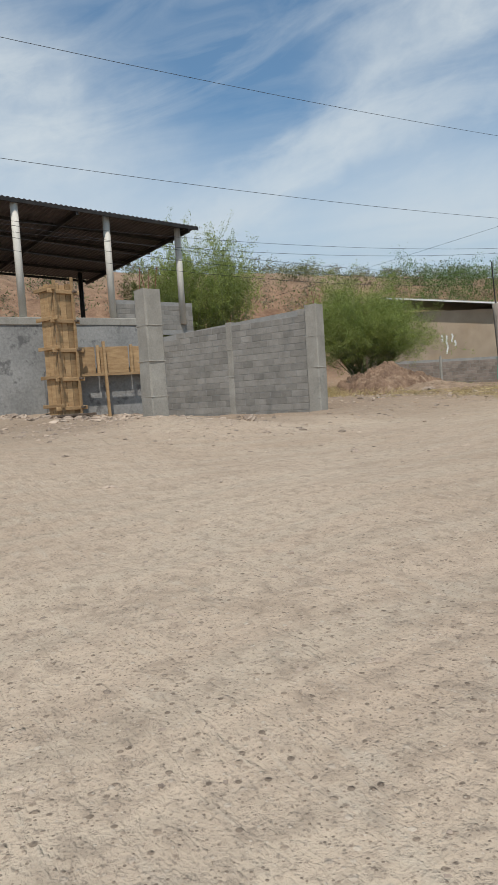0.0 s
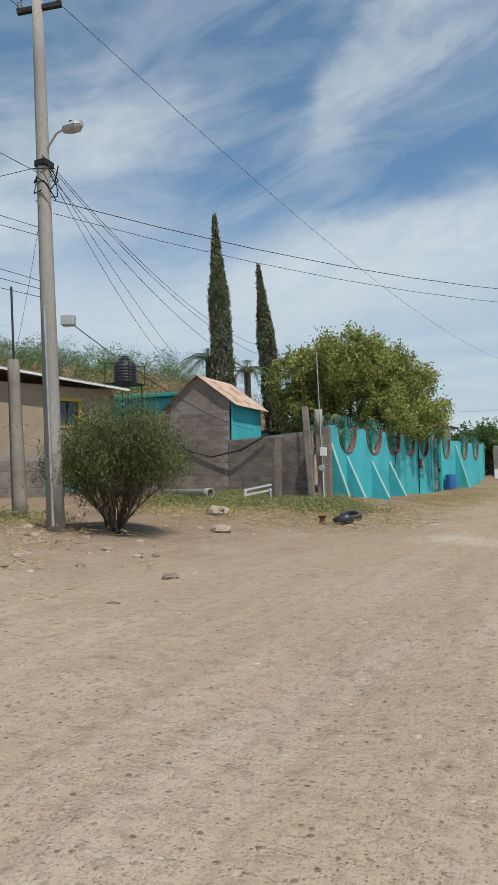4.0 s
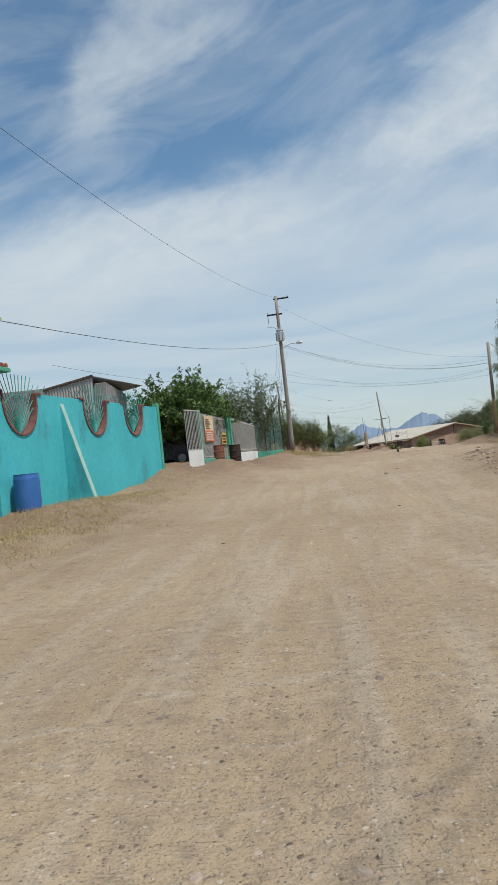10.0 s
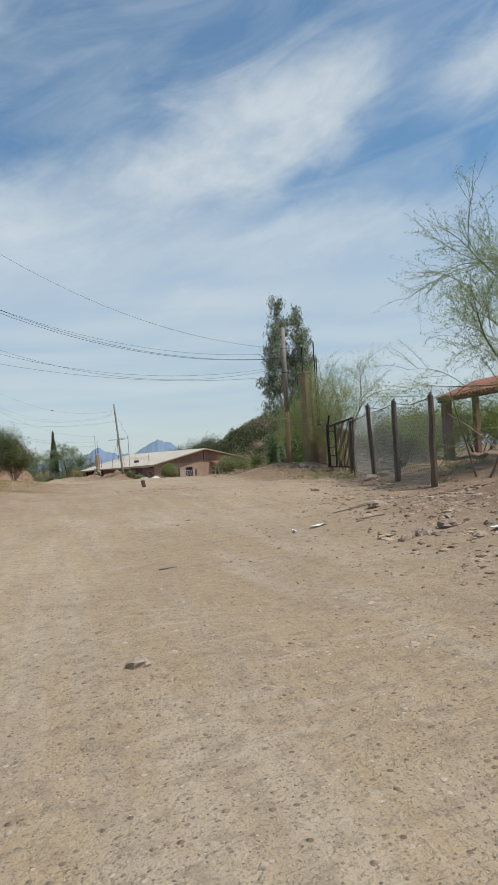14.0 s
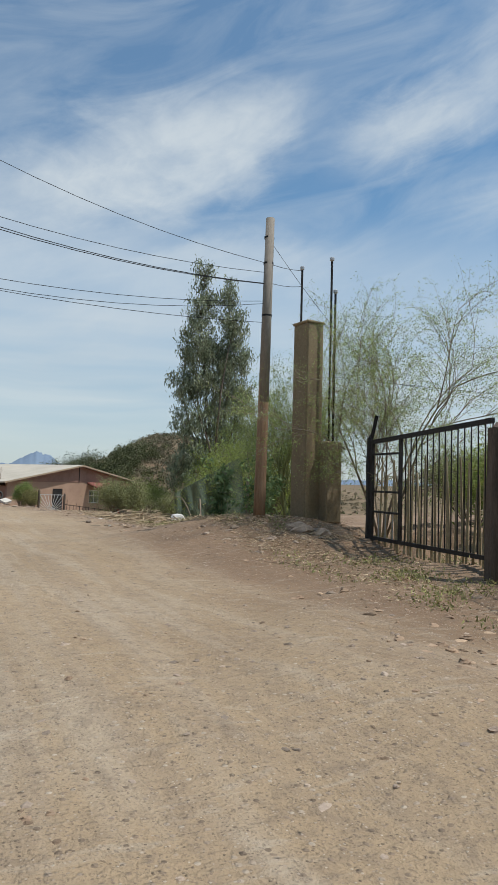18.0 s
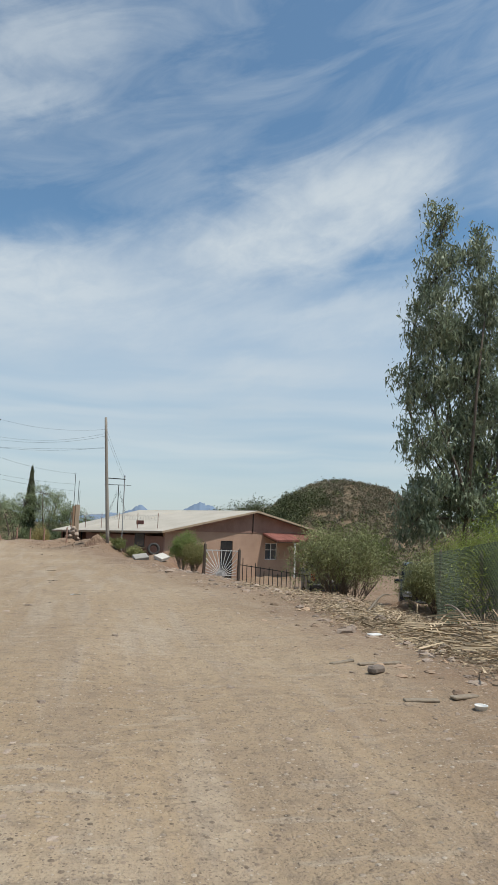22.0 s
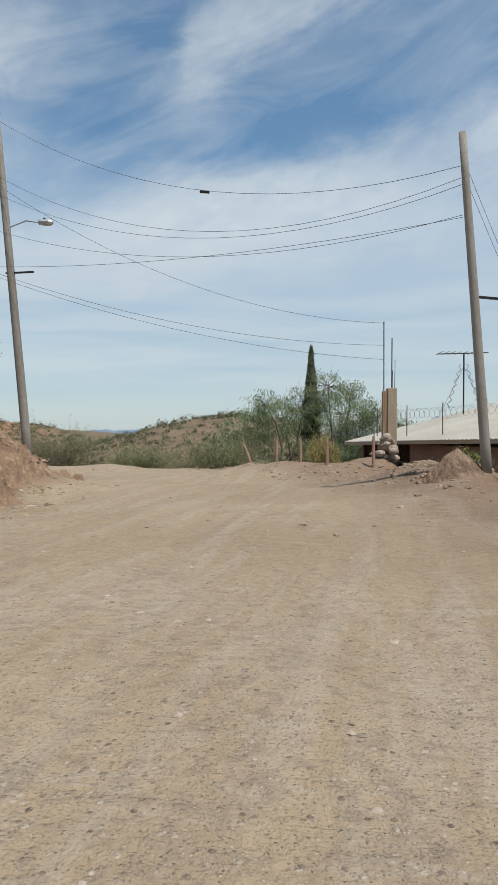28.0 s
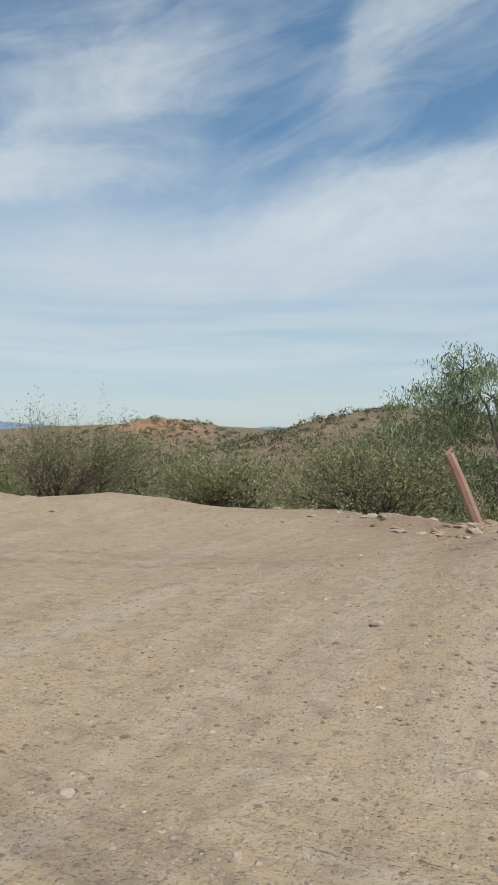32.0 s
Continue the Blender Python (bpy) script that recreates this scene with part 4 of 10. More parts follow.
def build_ground():
    def steps(lo, hi, fine, far):
        mid = list(np.arange(lo, hi + 1e-6, fine))
        out_, v, s = [], hi, fine
        while v < far:
            s *= 1.22
            v += s
            out_.append(v)
        back_, v, s = [], lo, fine
        while v > -far:
            s *= 1.22
            v -= s
            back_.append(v)
        return np.array(back_[::-1] + mid + out_)

    xs, ys = steps(-18, 24, 0.34, 4800), steps(-22, 126, 0.36, 4800)
    X, Y = np.meshgrid(xs, ys)
    Z = land(X, Y)
    near = np.exp(-np.maximum(0, np.abs(X - 3) - 30) / 30) * np.exp(-np.maximum(0, np.abs(Y - 55) - 80) / 30)
    # ruts, hollows and loose heaps
    rough = np.zeros_like(Z)
    d = X - np.interp(Y, ROAD_Y, ROAD_X)
    for k, (f, a) in enumerate(((0.35, 0.05), (0.9, 0.03), (2.1, 0.018), (4.4, 0.010))):
        rough += a * np.sin(f * X * 1.9 + 1.3 * k + 2 * np.sin(f * Y * 0.7 + k)) * np.sin(f * Y * 1.3 + 0.7 * k + 1.5 * np.sin(f * X * 0.8 + 2 * k))
    slope = 1 + 2.2 * ramp(5, 8, np.abs(d)) * (Y > 20)
    Z = Z + rough * near * slope
    for off in (-0.75, 0.8):
        Z = Z - 0.022 * np.exp(-((d - off + 0.15 * np.sin(Y * 0.2)) / 0.24) ** 2) * near
    clods = np.array([noise.noise((x * 0.9, y * 0.9, 3.0)) + 0.5 * noise.noise((x * 2.3, y * 2.3, 9.0)) for x, y in zip(X.ravel(), Y.ravel())]).reshape(X.shape)
    bank = ramp(0.1, 1.2, bank_foot(Y) - X) * ((Y > 86) & (Y < 112)) * np.clip((9 - bank_foot(Y) + X) / 4, 0, 1) + ramp(3.6, 5.5, d) * ((Y > 26) & (Y < 90)) * 0.6
    Z = Z + clods * (0.012 + 0.30 * bank) * near
    SURFACE.append((xs, ys, Z))
    ny, nx = X.shape
    v = np.stack([X.ravel(), Y.ravel(), Z.ravel()], 1)
    i = (np.arange(ny - 1)[:, None] * nx + np.arange(nx - 1)[None]).ravel()
    f = np.stack([i, i + 1, i + nx + 1, i + nx], 1)
    me = bpy.data.meshes.new("ground")
    me.vertices.add(len(v))
    me.vertices.foreach_set("co", v.ravel())
    me.loops.add(f.size)
    me.loops.foreach_set("vertex_index", f.ravel())
    me.polygons.add(len(f))
    me.polygons.foreach_set("loop_start", np.arange(len(f)) * 4)
    me.polygons.foreach_set("use_smooth", np.ones(len(f), bool))
    me.materials.append(EARTH)
    me.update()
    side = np.where(d > 0, d / (3.7 - 0.6 * ramp(55, 64, Y) * (1 - ramp(95, 105, Y)) - 1.15 * np.exp(-((Y - 68) / 5) ** 2)), -d / 6.5) + 0.16 * clods
    worn = me.attributes.new("worn", "FLOAT", "POINT")
    worn.data.foreach_set("value", np.clip(np.maximum(1.25 - 0.95 * np.abs(side), 0.85 * (1 - ramp(-7, 0, Y)) * ramp(-7.5, -3.0, X + 0.8 * clods)), 0, 1).ravel().astype(np.float32))
    return tagged(new("ground", me), "dusty tan dirt road and stony open ground", "ground", kind="structure")


build_ground()


def cut_bank():
    """Crumbling face of the cut bank: clods and gullies over the slope."""
    us, ys = np.linspace(-0.5, 6.5, 76), np.linspace(87, 111, 250)
    vs = []
    for y in ys:
        foot = float(bank_foot(y))
        for u in us:
            x = foot - u
            p = (x * 0.9, y * 0.9, 4.0)
            lump = 0.26 * abs(noise.noise((p[0] * 1.3, p[1] * 1.3, 2.0))) + 0.20 * abs(noise.noise((p[0] * 3.1, p[1] * 3.1, 5.0))) + 0.14 * abs(noise.noise((p[0] * 7.5, p[1] * 7.5, 8.0))) + 0.05 * abs(noise.noise((p[0] * 16, p[1] * 16, 1.0)))
            gully = 0.12 * abs(noise.noise((y * 0.8, 7.0, u * 0.25)))
            edge = min(1, max(0, (u + 0.45) / 0.5)) * min(1, (6.5 - u) / 0.8) * min(1, (y - 87) / 2) * min(1, (111 - y) / 1.5)
            vs.append((x + 0.25 * lump * edge, y, float(land(x, y)) - 0.10 + edge * (0.06 + lump * 1.1 - gully)))
    n = len(us)
    s = Shape()
    s.add(vs, [(j * n + i, j * n + i + 1, (j + 1) * n + i + 1, (j + 1) * n + i) for j in range(len(ys) - 1) for i in range(n - 1)])
    soil = material("bank_soil", (0.125, 0.072, 0.045), (0.31, 0.20, 0.122), 1.8, 14, 0.97, 1.0, spots=(0.36, 0.26, 0.17), spot_scale=6.0, spot_level=0.60)
    solo("cut_bank", s, soil, "crumbling cut bank of red-brown earth beside the road", "bank", kind="structure")


cut_bank()


def build_mountains():
    rng = np.random.default_rng(5)
    s = Shape()
    az = np.radians(np.linspace(-75, 60, 1081))
    deg = np.degrees(az)
    h = 14 + 8 * np.sin(deg * 0.21) + 6 * np.sin(deg * 0.53 + 1) + 3 * np.sin(deg * 1.7)
    for a, w, k in ((8.6, 1.7, 138), (10.8, 3.2, 34), (3.6, 1.6, 100), (1.2, 2.6, 50), (14.5, 3, 40), (5.6, 2.2, 60), (7.0, 2.0, 72), (-48, 5, 62), (30, 6, 30)):
        h = np.maximum(h, k * (1 - np.minimum(1, np.abs(deg - a) / (w * 2.1))) ** 0.9 + 6)
    crag = np.array([noise.noise((d * 1.3, 2.0, 0.0)) + 0.55 * noise.noise((d * 3.1, 5.0, 0.0)) + 0.3 * noise.noise((d * 7.5, 8.0, 0.0)) for d in deg])
    h = h * (1 + 0.16 * crag) + 3.0 * crag + rng.normal(size=len(h)) * 0.6
    top = [(4000 * math.sin(a), 4000 * math.cos(a), z) for a, z in zip(az, h)]
    mid = [(3700 * math.sin(a), 3700 * math.cos(a), z * 0.45 - 10) for a, z in zip(az, h)]
    low_ = [(3400 * math.sin(a), 3400 * math.cos(a), -60) for a in az]
    n = len(az)
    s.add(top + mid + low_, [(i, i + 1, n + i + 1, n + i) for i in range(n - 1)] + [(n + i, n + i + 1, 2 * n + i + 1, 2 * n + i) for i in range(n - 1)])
    # the range takes its haze from the blue of its material
    solo("backdrop", s, HAZED_MOUNTAIN, "mountain range on the horizon with haze painted in as blue", "mountains", kind="structure", smooth=True)


build_mountains()


# ---- west side, first stretch: building site ----
def block_wall(name, label, a, b, z0, z1, mat, thick=0.15, bw=0.40, bh=0.20, base_mat=None, top1=None, limit=300):
    """A wall of blocks in courses between a and b; each block is a piece proud of the mortar. top1: height of the top at b."""
    a, b = Vector((*a, 0)), Vector((*b, 0))
    L = (b - a).length
    ux = (b - a) / L
    rz = math.degrees(math.atan2(ux.y, ux.x))
    mid = (a + b) / 2
    top1 = z1 if top1 is None else top1
    wall = thing(name, label, "wall", (mid.x, mid.y, z0), kind="structure")
    s = Shape()
    n = Vector((-ux.y, ux.x, 0)) * (thick / 2 - 0.008)
    pts = [a - n, b - n, b + n, a + n]
    tops = [z1 - 0.01, top1 - 0.01, top1 - 0.01, z1 - 0.01]
    s.add([(p.x, p.y, z0 - 0.2) for p in pts] + [(p.x, p.y, t) for p, t in zip(pts, tops)],
          [(3, 2, 1, 0), (4, 5, 6, 7)] + [(i, (i + 1) % 4, 4 + (i + 1) % 4, 4 + i) for i in range(4)])
    part("core", s, base_mat or MORTAR, wall)
    one = Shape().box((0, 0, 0), (bw - 0.012, thick, bh - 0.012), 0, 0.006).mesh("block", mat)
    half = Shape().box((0, 0, 0), (bw / 2 - 0.012, thick, bh - 0.012), 0, 0.006).mesh("block", mat)
    rng = np.random.default_rng(int(abs(a.x * 7 + b.y * 3)) + 1)
    row, z, count = 0, z0 + bh / 2, 0
    while z < max(z1, top1):
        u = 0.0 if row % 2 == 0 else -bw / 2
        while u < L - 0.05:
            lo, hi = max(u, 0), min(u + bw, L)
            here = z1 + (top1 - z1) * (lo + hi) / 2 / L
            if hi - lo > bw * 0.4 and z + bh / 2 <= here + 0.02 and count < limit:
                p = a + ux * (lo + hi) / 2
                me = one if hi - lo > bw * 0.75 else half
                k = rng.normal() * 0.0025
                shared("block", me, wall, Matrix.Translation((p.x + n.x * k, p.y + n.y * k, z)) @ Matrix.Rotation(radians(rz), 4, "Z"))
                count += 1
            u += bw
        z += bh
        row += 1
    return wall


def concrete_column(x, y, z0, z1, w, label, rods=4, rod_h=0.5, rz=0.0, lean=(0, 0), mat=None):
    t = thing("concrete_column", label, "column", (x, y, z0), "concrete columns")
    body = Shape()
    turn = Matrix.Rotation(radians(rz), 3, "Z")
    lv = 7
    vs, fs = [], []
    rng = np.random.default_rng(int(abs(x * 13 + y * 7)))
    for k in range(lv):
        zz = z0 - 0.1 + (z1 - z0 + 0.1) * k / (lv - 1)
        off = Vector((lean[0], lean[1], 0)) * k / (lv - 1)
        for cx, cy in ((-1, -1), (1, -1), (1, 1), (-1, 1)):
            for ex, ey in ((0.0, 0.14), (0.14, 0.0)) if cx * cy > 0 else ((0.14, 0.0), (0.0, 0.14)):
                p = turn @ Vector((cx * w / 2 * (1 - ex), cy * w / 2 * (1 - ey), 0)) + Vector((x, y, zz)) + off
                vs.append(p + Vector(rng.normal(size=3) * 0.006))
    for k in range(lv - 1):
        fs += [(k * 8 + i, k * 8 + (i + 1) % 8, k * 8 + 8 + (i + 1) % 8, k * 8 + 8 + i) for i in range(8)]
    fs += [tuple(range(8))[::-1], tuple((lv - 1) * 8 + i for i in range(8))]
    body.add(vs, fs)
    part("shaft", body, mat or CONCRETE, t)
    for k in range(1, 4):
        zz = z0 + (z1 - z0) * k / 4
        band = Shape().box((x + lean[0] * k / 4, y + lean[1] * k / 4, zz), (w + 0.012, w + 0.012, 0.02), rz, 0.004)
        part("form_line", band, CONCRETE, t)
    for i in range(rods):
        cx, cy = ((-1, -1), (1, -1), (1, 1), (-1, 1))[i % 4]
        p = turn @ Vector((cx * w * 0.28, cy * w * 0.28, 0)) + Vector((x + lean[0], y + lean[1], z1 - 0.05))
        q = p + Vector((rng.normal() * 0.06, rng.normal() * 0.06, rod_h * rng.uniform(0.7, 1.2)))
        part("reinforcing_rod", Shape().tube([p, q], 0.008, 5), RUST, t)
    return t


# platform behind a plastered retaining wall, with an open metal shed on it
def building_site():
    xw = -16.1
    wall = thing("retaining_wall", "rough grey plastered retaining wall with cracks", "wall", (xw, -13, 0.2), kind="structure")
    s = Shape()
    n, m = 40, 12
    vs = []
    rng = np.random.default_rng(3)
    for j in range(m + 1):
        for i in range(n + 1):
            y = -24 + 18.2 * i / n
            z = 0.0 + 4.05 * j / m
            bulge = 0.10 * math.sin(y * 1.1 + z) + 0.07 * math.sin(y * 2.7 + 2 * z + 1) + rng.normal() * 0.02
            vs.append((xw + (0.25 + bulge) * (1 - j / m) ** 0.8, y, z))
    s.add(vs, [(j * (n + 1) + i, j * (n + 1) + i + 1, (j + 1) * (n + 1) + i + 1, (j + 1) * (n + 1) + i) for j in range(m) for i in range(n)])
    part("plaster_face", s, GREY_PLASTER, wall, smooth=True)
    part("cap_beam", Shape().box((xw - 0.18, -14.9, 4.1), (0.45, 18.2, 0.28), 0, 0.02), CONCRETE, wall)
    part("fill", Shape().box((xw - 6.3, -14.9, 2.1), (12.0, 18.2, 4.1), 0, 0.02), EARTH, wall)
    block_wall("wall_terrace", "low grey concrete block wall on the terrace", (-16.8, -6.6), (-17.2, -3.0), 3.9, 5.05, BLOCK, limit=60)
    shed = thing("open_shed", "open shed with dark corrugated roof on pale steel posts", "shed", (-17, -8, 3.8))
    a, b = Vector((-15.9, -24, 9.05)), Vector((-16.5, -2.8, 8.12))
    back_dir = Vector((-9.8, -1.0, -0.5))
    part("roof", Shape().wave(a, b, b + back_dir, a + back_dir, 0.19, 0.045), ROOF_DARK, shed)
    for k in range(6):
        p = a + back_dir * k / 5 - Vector((0, 0, 0.10))
        q = b + back_dir * k / 5 - Vector((0, 0, 0.10))
        part("purlin", Shape().beam(p, q, 0.06, 0.12), DARK_STEEL, shed)
    for k in range(5):
        p = a.lerp(b, 0.08 + k * 0.225) - Vector((0, 0, 0.2))
        part("rafter", Shape().beam(p, p + back_dir, 0.10, 0.16), DARK_STEEL, shed)
    for y, x in ((-13.8, -16.4), (-10.25, -16.5), (-6.75, -16.7), (-3.5, -17.05)):
        part("post", Shape().tube([(x, y, 4.15), (x, y, 8.1 - 0.045 * (y + 3.5))], 0.135, 12), PALE_POST, shed, smooth=True)
    for y in (-19.5, -11.5, -5.0):
        part("rear_post", Shape().tube([(-25.0, y, 4.1), (-25.0, y, 7.7)], 0.12, 10), DARK_STEEL, shed, smooth=True)

    # timber formwork of a column and of a beam
    fx, fy, fz = -14.65, -9.6, gz(-14.65, -9.6) - 0.03
    form = thing("column_formwork", "yellow plank column formwork with cross cleats", "formwork", (fx, fy, fz))
    turn_ = Matrix.Rotation(radians(18), 3, "Z")

    def at_form(dx, dy, z):
        p = turn_ @ Vector((dx, dy, 0))
        return (fx + p.x, fy + p.y, z)
    for i in range(3):
        part("plank", Shape().box(at_form(0.36, -0.24 + 0.24 * i, fz + 2.25), (0.03, 0.225, 4.5 - 0.12 * (i % 2)), 18, 0.004), PLANK, form)
        part("plank", Shape().box(at_form(-0.24 + 0.24 * i, -0.38, fz + 2.25), (0.225, 0.03, 4.4 + 0.1 * (i % 2)), 18, 0.004), PLANK, form)
    for k in range(5):
        z = fz + 0.3 + k * 0.98
        part("cleat", Shape().box(at_form(0.42, 0.02 * (k % 3), z), (0.07, 1.25 - 0.1 * (k % 2), 0.13), 18, 0.008), PLANK, form)
        part("cleat", Shape().box(at_form(0.02, -0.44, z + 0.09), (1.2, 0.07, 0.12), 18, 0.008), PLANK, form)
        part("wedge", Shape().box(at_form(0.50, 0.42, z + 0.02), (0.10, 0.16, 0.07), 40, 0.006), OLD_WOOD, form)
    for i in (-1, 1):
        part("upright", Shape().box(at_form(0.44, i * 0.36, fz + 2.3), (0.07, 0.09, 4.7 + 0.15 * i), 18, 0.006), PLANK, form)
    part("sole_plank", Shape().box(at_form(0.5, 0.0, fz + 0.06), (0.5, 1.5, 0.08), 18, 0.01), OLD_WOOD, form)
    beam_ = thing("beam_formwork", "yellow plank beam formwork on props", "formwork", (-14.5, -7.6, 2.2))
    for i in range(4):
        y0 = -9.5 + i * 1.2
        part("panel", Shape().box((-14.75 + 0.14 * i, y0 + 0.55, 2.55), (0.03, 1.16, 0.95), -7, 0.004), PLANK, beam_)
        part("rib", Shape().box((-14.70 + 0.14 * i, y0, 2.55), (0.07, 0.09, 1.05), -7, 0.006), PLANK, beam_)
    part("ledger", Shape().beam((-14.7, -9.7, 2.05), (-14.1, -4.9, 2.05), 0.08, 0.10), PLANK, beam_)
    for y in (-8.1, -5.0):
        part("prop", Shape().beam((-14.35, y, 0.0), (-14.5, y, 3.2), 0.09), PLANK, beam_)
    part("masonry", Shape().box((-15.1, -7.5, 1.2), (0.5, 5.0, 2.2), -7, 0.05), GREY_PLASTER, beam_)

    concrete_column(-5.75, -10.35, 0.3, 3.46, 0.44, "grey cast concrete column with bare rods on top", 4, 0.5, 10)
    concrete_column(-7.5, -4.2, -0.15, 3.52, 0.42, "grey cast concrete column closing the block wall", 4, 0.45, 18)
    concrete_column(-10.45, -5.3, -0.15, 3.36, 0.24, "narrow concrete column in the block wall", 2, 0.2, 18)
    block_wall("wall_site", "new grey concrete block wall", (-13.35, -6.4), (-7.62, -4.3), -0.15, 3.2, BLOCK, top1=3.45)


building_site()


# ---- west side: low house, tank, walled corner ----
def beige_house():
    a, b = Vector((-20.9, 12.6, 0)), Vector((-17.0, 21.6, 0))
    u = (b - a).normalized()
    back_dir = Vector((-u.y, u.x, 0)) * 6.5
    n = Vector((u.y, -u.x, 0))
    house = thing("beige_house", "low beige stucco house with a pale sheet roof", "house", (-19, 17, 1.2))
    z0, z1 = 1.0, 5.35
    walls = Shape()
    L = (b - a).length
    # front wall with a window opening
    def at(k, z, off=0.0):
        p = a + u * k + n * off
        return (p.x, p.y, z)
    w0, w1, h0, h1 = L - 2.55, L - 1.65, 3.75, 4.75
    for k0, k1, lo, hi in ((0, w0, z0, z1), (w1, L, z0, z1), (w0, w1, z0, h0), (w0, w1, h1, z1)):
        walls.add([at(k, z, o) for o in (0, -0.2) for k, z in ((k0, lo), (k1, lo), (k1, hi), (k0, hi))],
                  [(0, 1, 2, 3), (7, 6, 5, 4), (0, 4, 5, 1), (1, 5, 6, 2), (2, 6, 7, 3), (3, 7, 4, 0)])
    part("wall", walls, BEIGE, house)
    for p, q in ((a, a + back_dir), (b, b + back_dir), (a + back_dir, b + back_dir)):
        m = (p + q) / 2
        d = q - p
        part("wall", Shape().box((m.x, m.y, (z0 + z1) / 2 - 0.1), (d.length, 0.2, z1 - z0 - 0.2), math.degrees(math.atan2(d.y, d.x)), 0.01), BEIGE, house)
    lo = [a - u * 0.5 + n * 0.55, b + u * 0.5 + n * 0.55, b + u * 0.5 + back_dir, a - u * 0.5 + back_dir]
    part("roof", Shape().wave(*[(p.x, p.y, z) for p, z in zip(lo, (6.25, 5.42, 5.9, 6.6))], 0.2, 0.03), ROOF_PALE, house)
    part("fascia", Shape().beam((lo[0].x, lo[0].y, 6.18), (lo[1].x, lo[1].y, 5.35), 0.03, 0.09), WHITE_PAINT, house)
    window = part("window", Shape().add([at(k, z, -0.08) for k, z in ((w0, h0), (w1, h0), (w1, h1), (w0, h1))], [(0, 1, 2, 3)]), GLASS_DARK, house)
    frame_ = Shape()
    for k, z, sx, sz in (((w0 + w1) / 2, h0 - 0.06, w1 - w0 + 0.3, 0.13), ((w0 + w1) / 2, h1 + 0.06, w1 - w0 + 0.3, 0.13), (w0 - 0.08, (h0 + h1) / 2, 0.15, 1.2), (w1 + 0.08, (h0 + h1) / 2, 0.15, 1.2)):
        frame_.box(at(k, z, 0.02), (sx, 0.06, sz), math.degrees(math.atan2(u.y, u.x)), 0.008)
    part("window_frame", frame_, YELLOW_PAINT, window)
    part("mullion", Shape().box(at((w0 + w1) / 2, (h0 + h1) / 2, -0.04), (0.05, 0.05, 1.0), math.degrees(math.atan2(u.y, u.x)), 0.005), DARK_STEEL, window)
    # bare white patches on the stucco
    rng = np.random.default_rng(4)
    for k0, zz, hh in ((3.6, 2.75, 1.1), (3.95, 3.45, 0.5), (3.3, 3.5, 0.4), (4.15, 3.2, 0.35), (L - 1.45, 2.75, 1.0), (L - 1.6, 3.55, 0.35)):
        zig = [(k0 + rng.normal() * 0.03, zz + hh * i / 6) for i in range(7)]
        w = 0.055
        sh = Shape().add([at(k - w, z, 0.004) for k, z in zig] + [at(k + w, z, 0.004) for k, z in zig], [(i, 7 + i, 8 + i, i + 1) for i in range(6)])
        part("white_patch", sh, WHITE_PAINT, house)
    # low block wall in front
    f0, f1 = a + n * 2.2 - u * 1.0, b + n * 1.6 + u * 1.2
    block_wall("wall_yard", "low earth-stained block wall before the beige house", (f0.x, f0.y), (f1.x, f1.y), 0.8, 2.35, EARTH_BLOCK, limit=290)
    along = (f1 - f0).normalized()
    out_n = Vector((along.y, -along.x, 0)) * 0.085
    g0, g1 = f1 - along * 5.3 + out_n, f1 - along * 2.0 + out_n
    part("painted_patch", Shape().slab([(g0.x, g0.y, 1.0), (g1.x, g1.y, 1.0), (g1.x, g1.y, 2.3), (g0.x, g0.y, 2.3)], 0.006), material("worn_green_paint", (0.07, 0.19, 0.14), (0.13, 0.29, 0.21), 1.2, 20, 0.9, 0.3, spots=(0.17, 0.15, 0.13), spot_scale=1.6, spot_level=0.52), house)
    return house


beige_house()


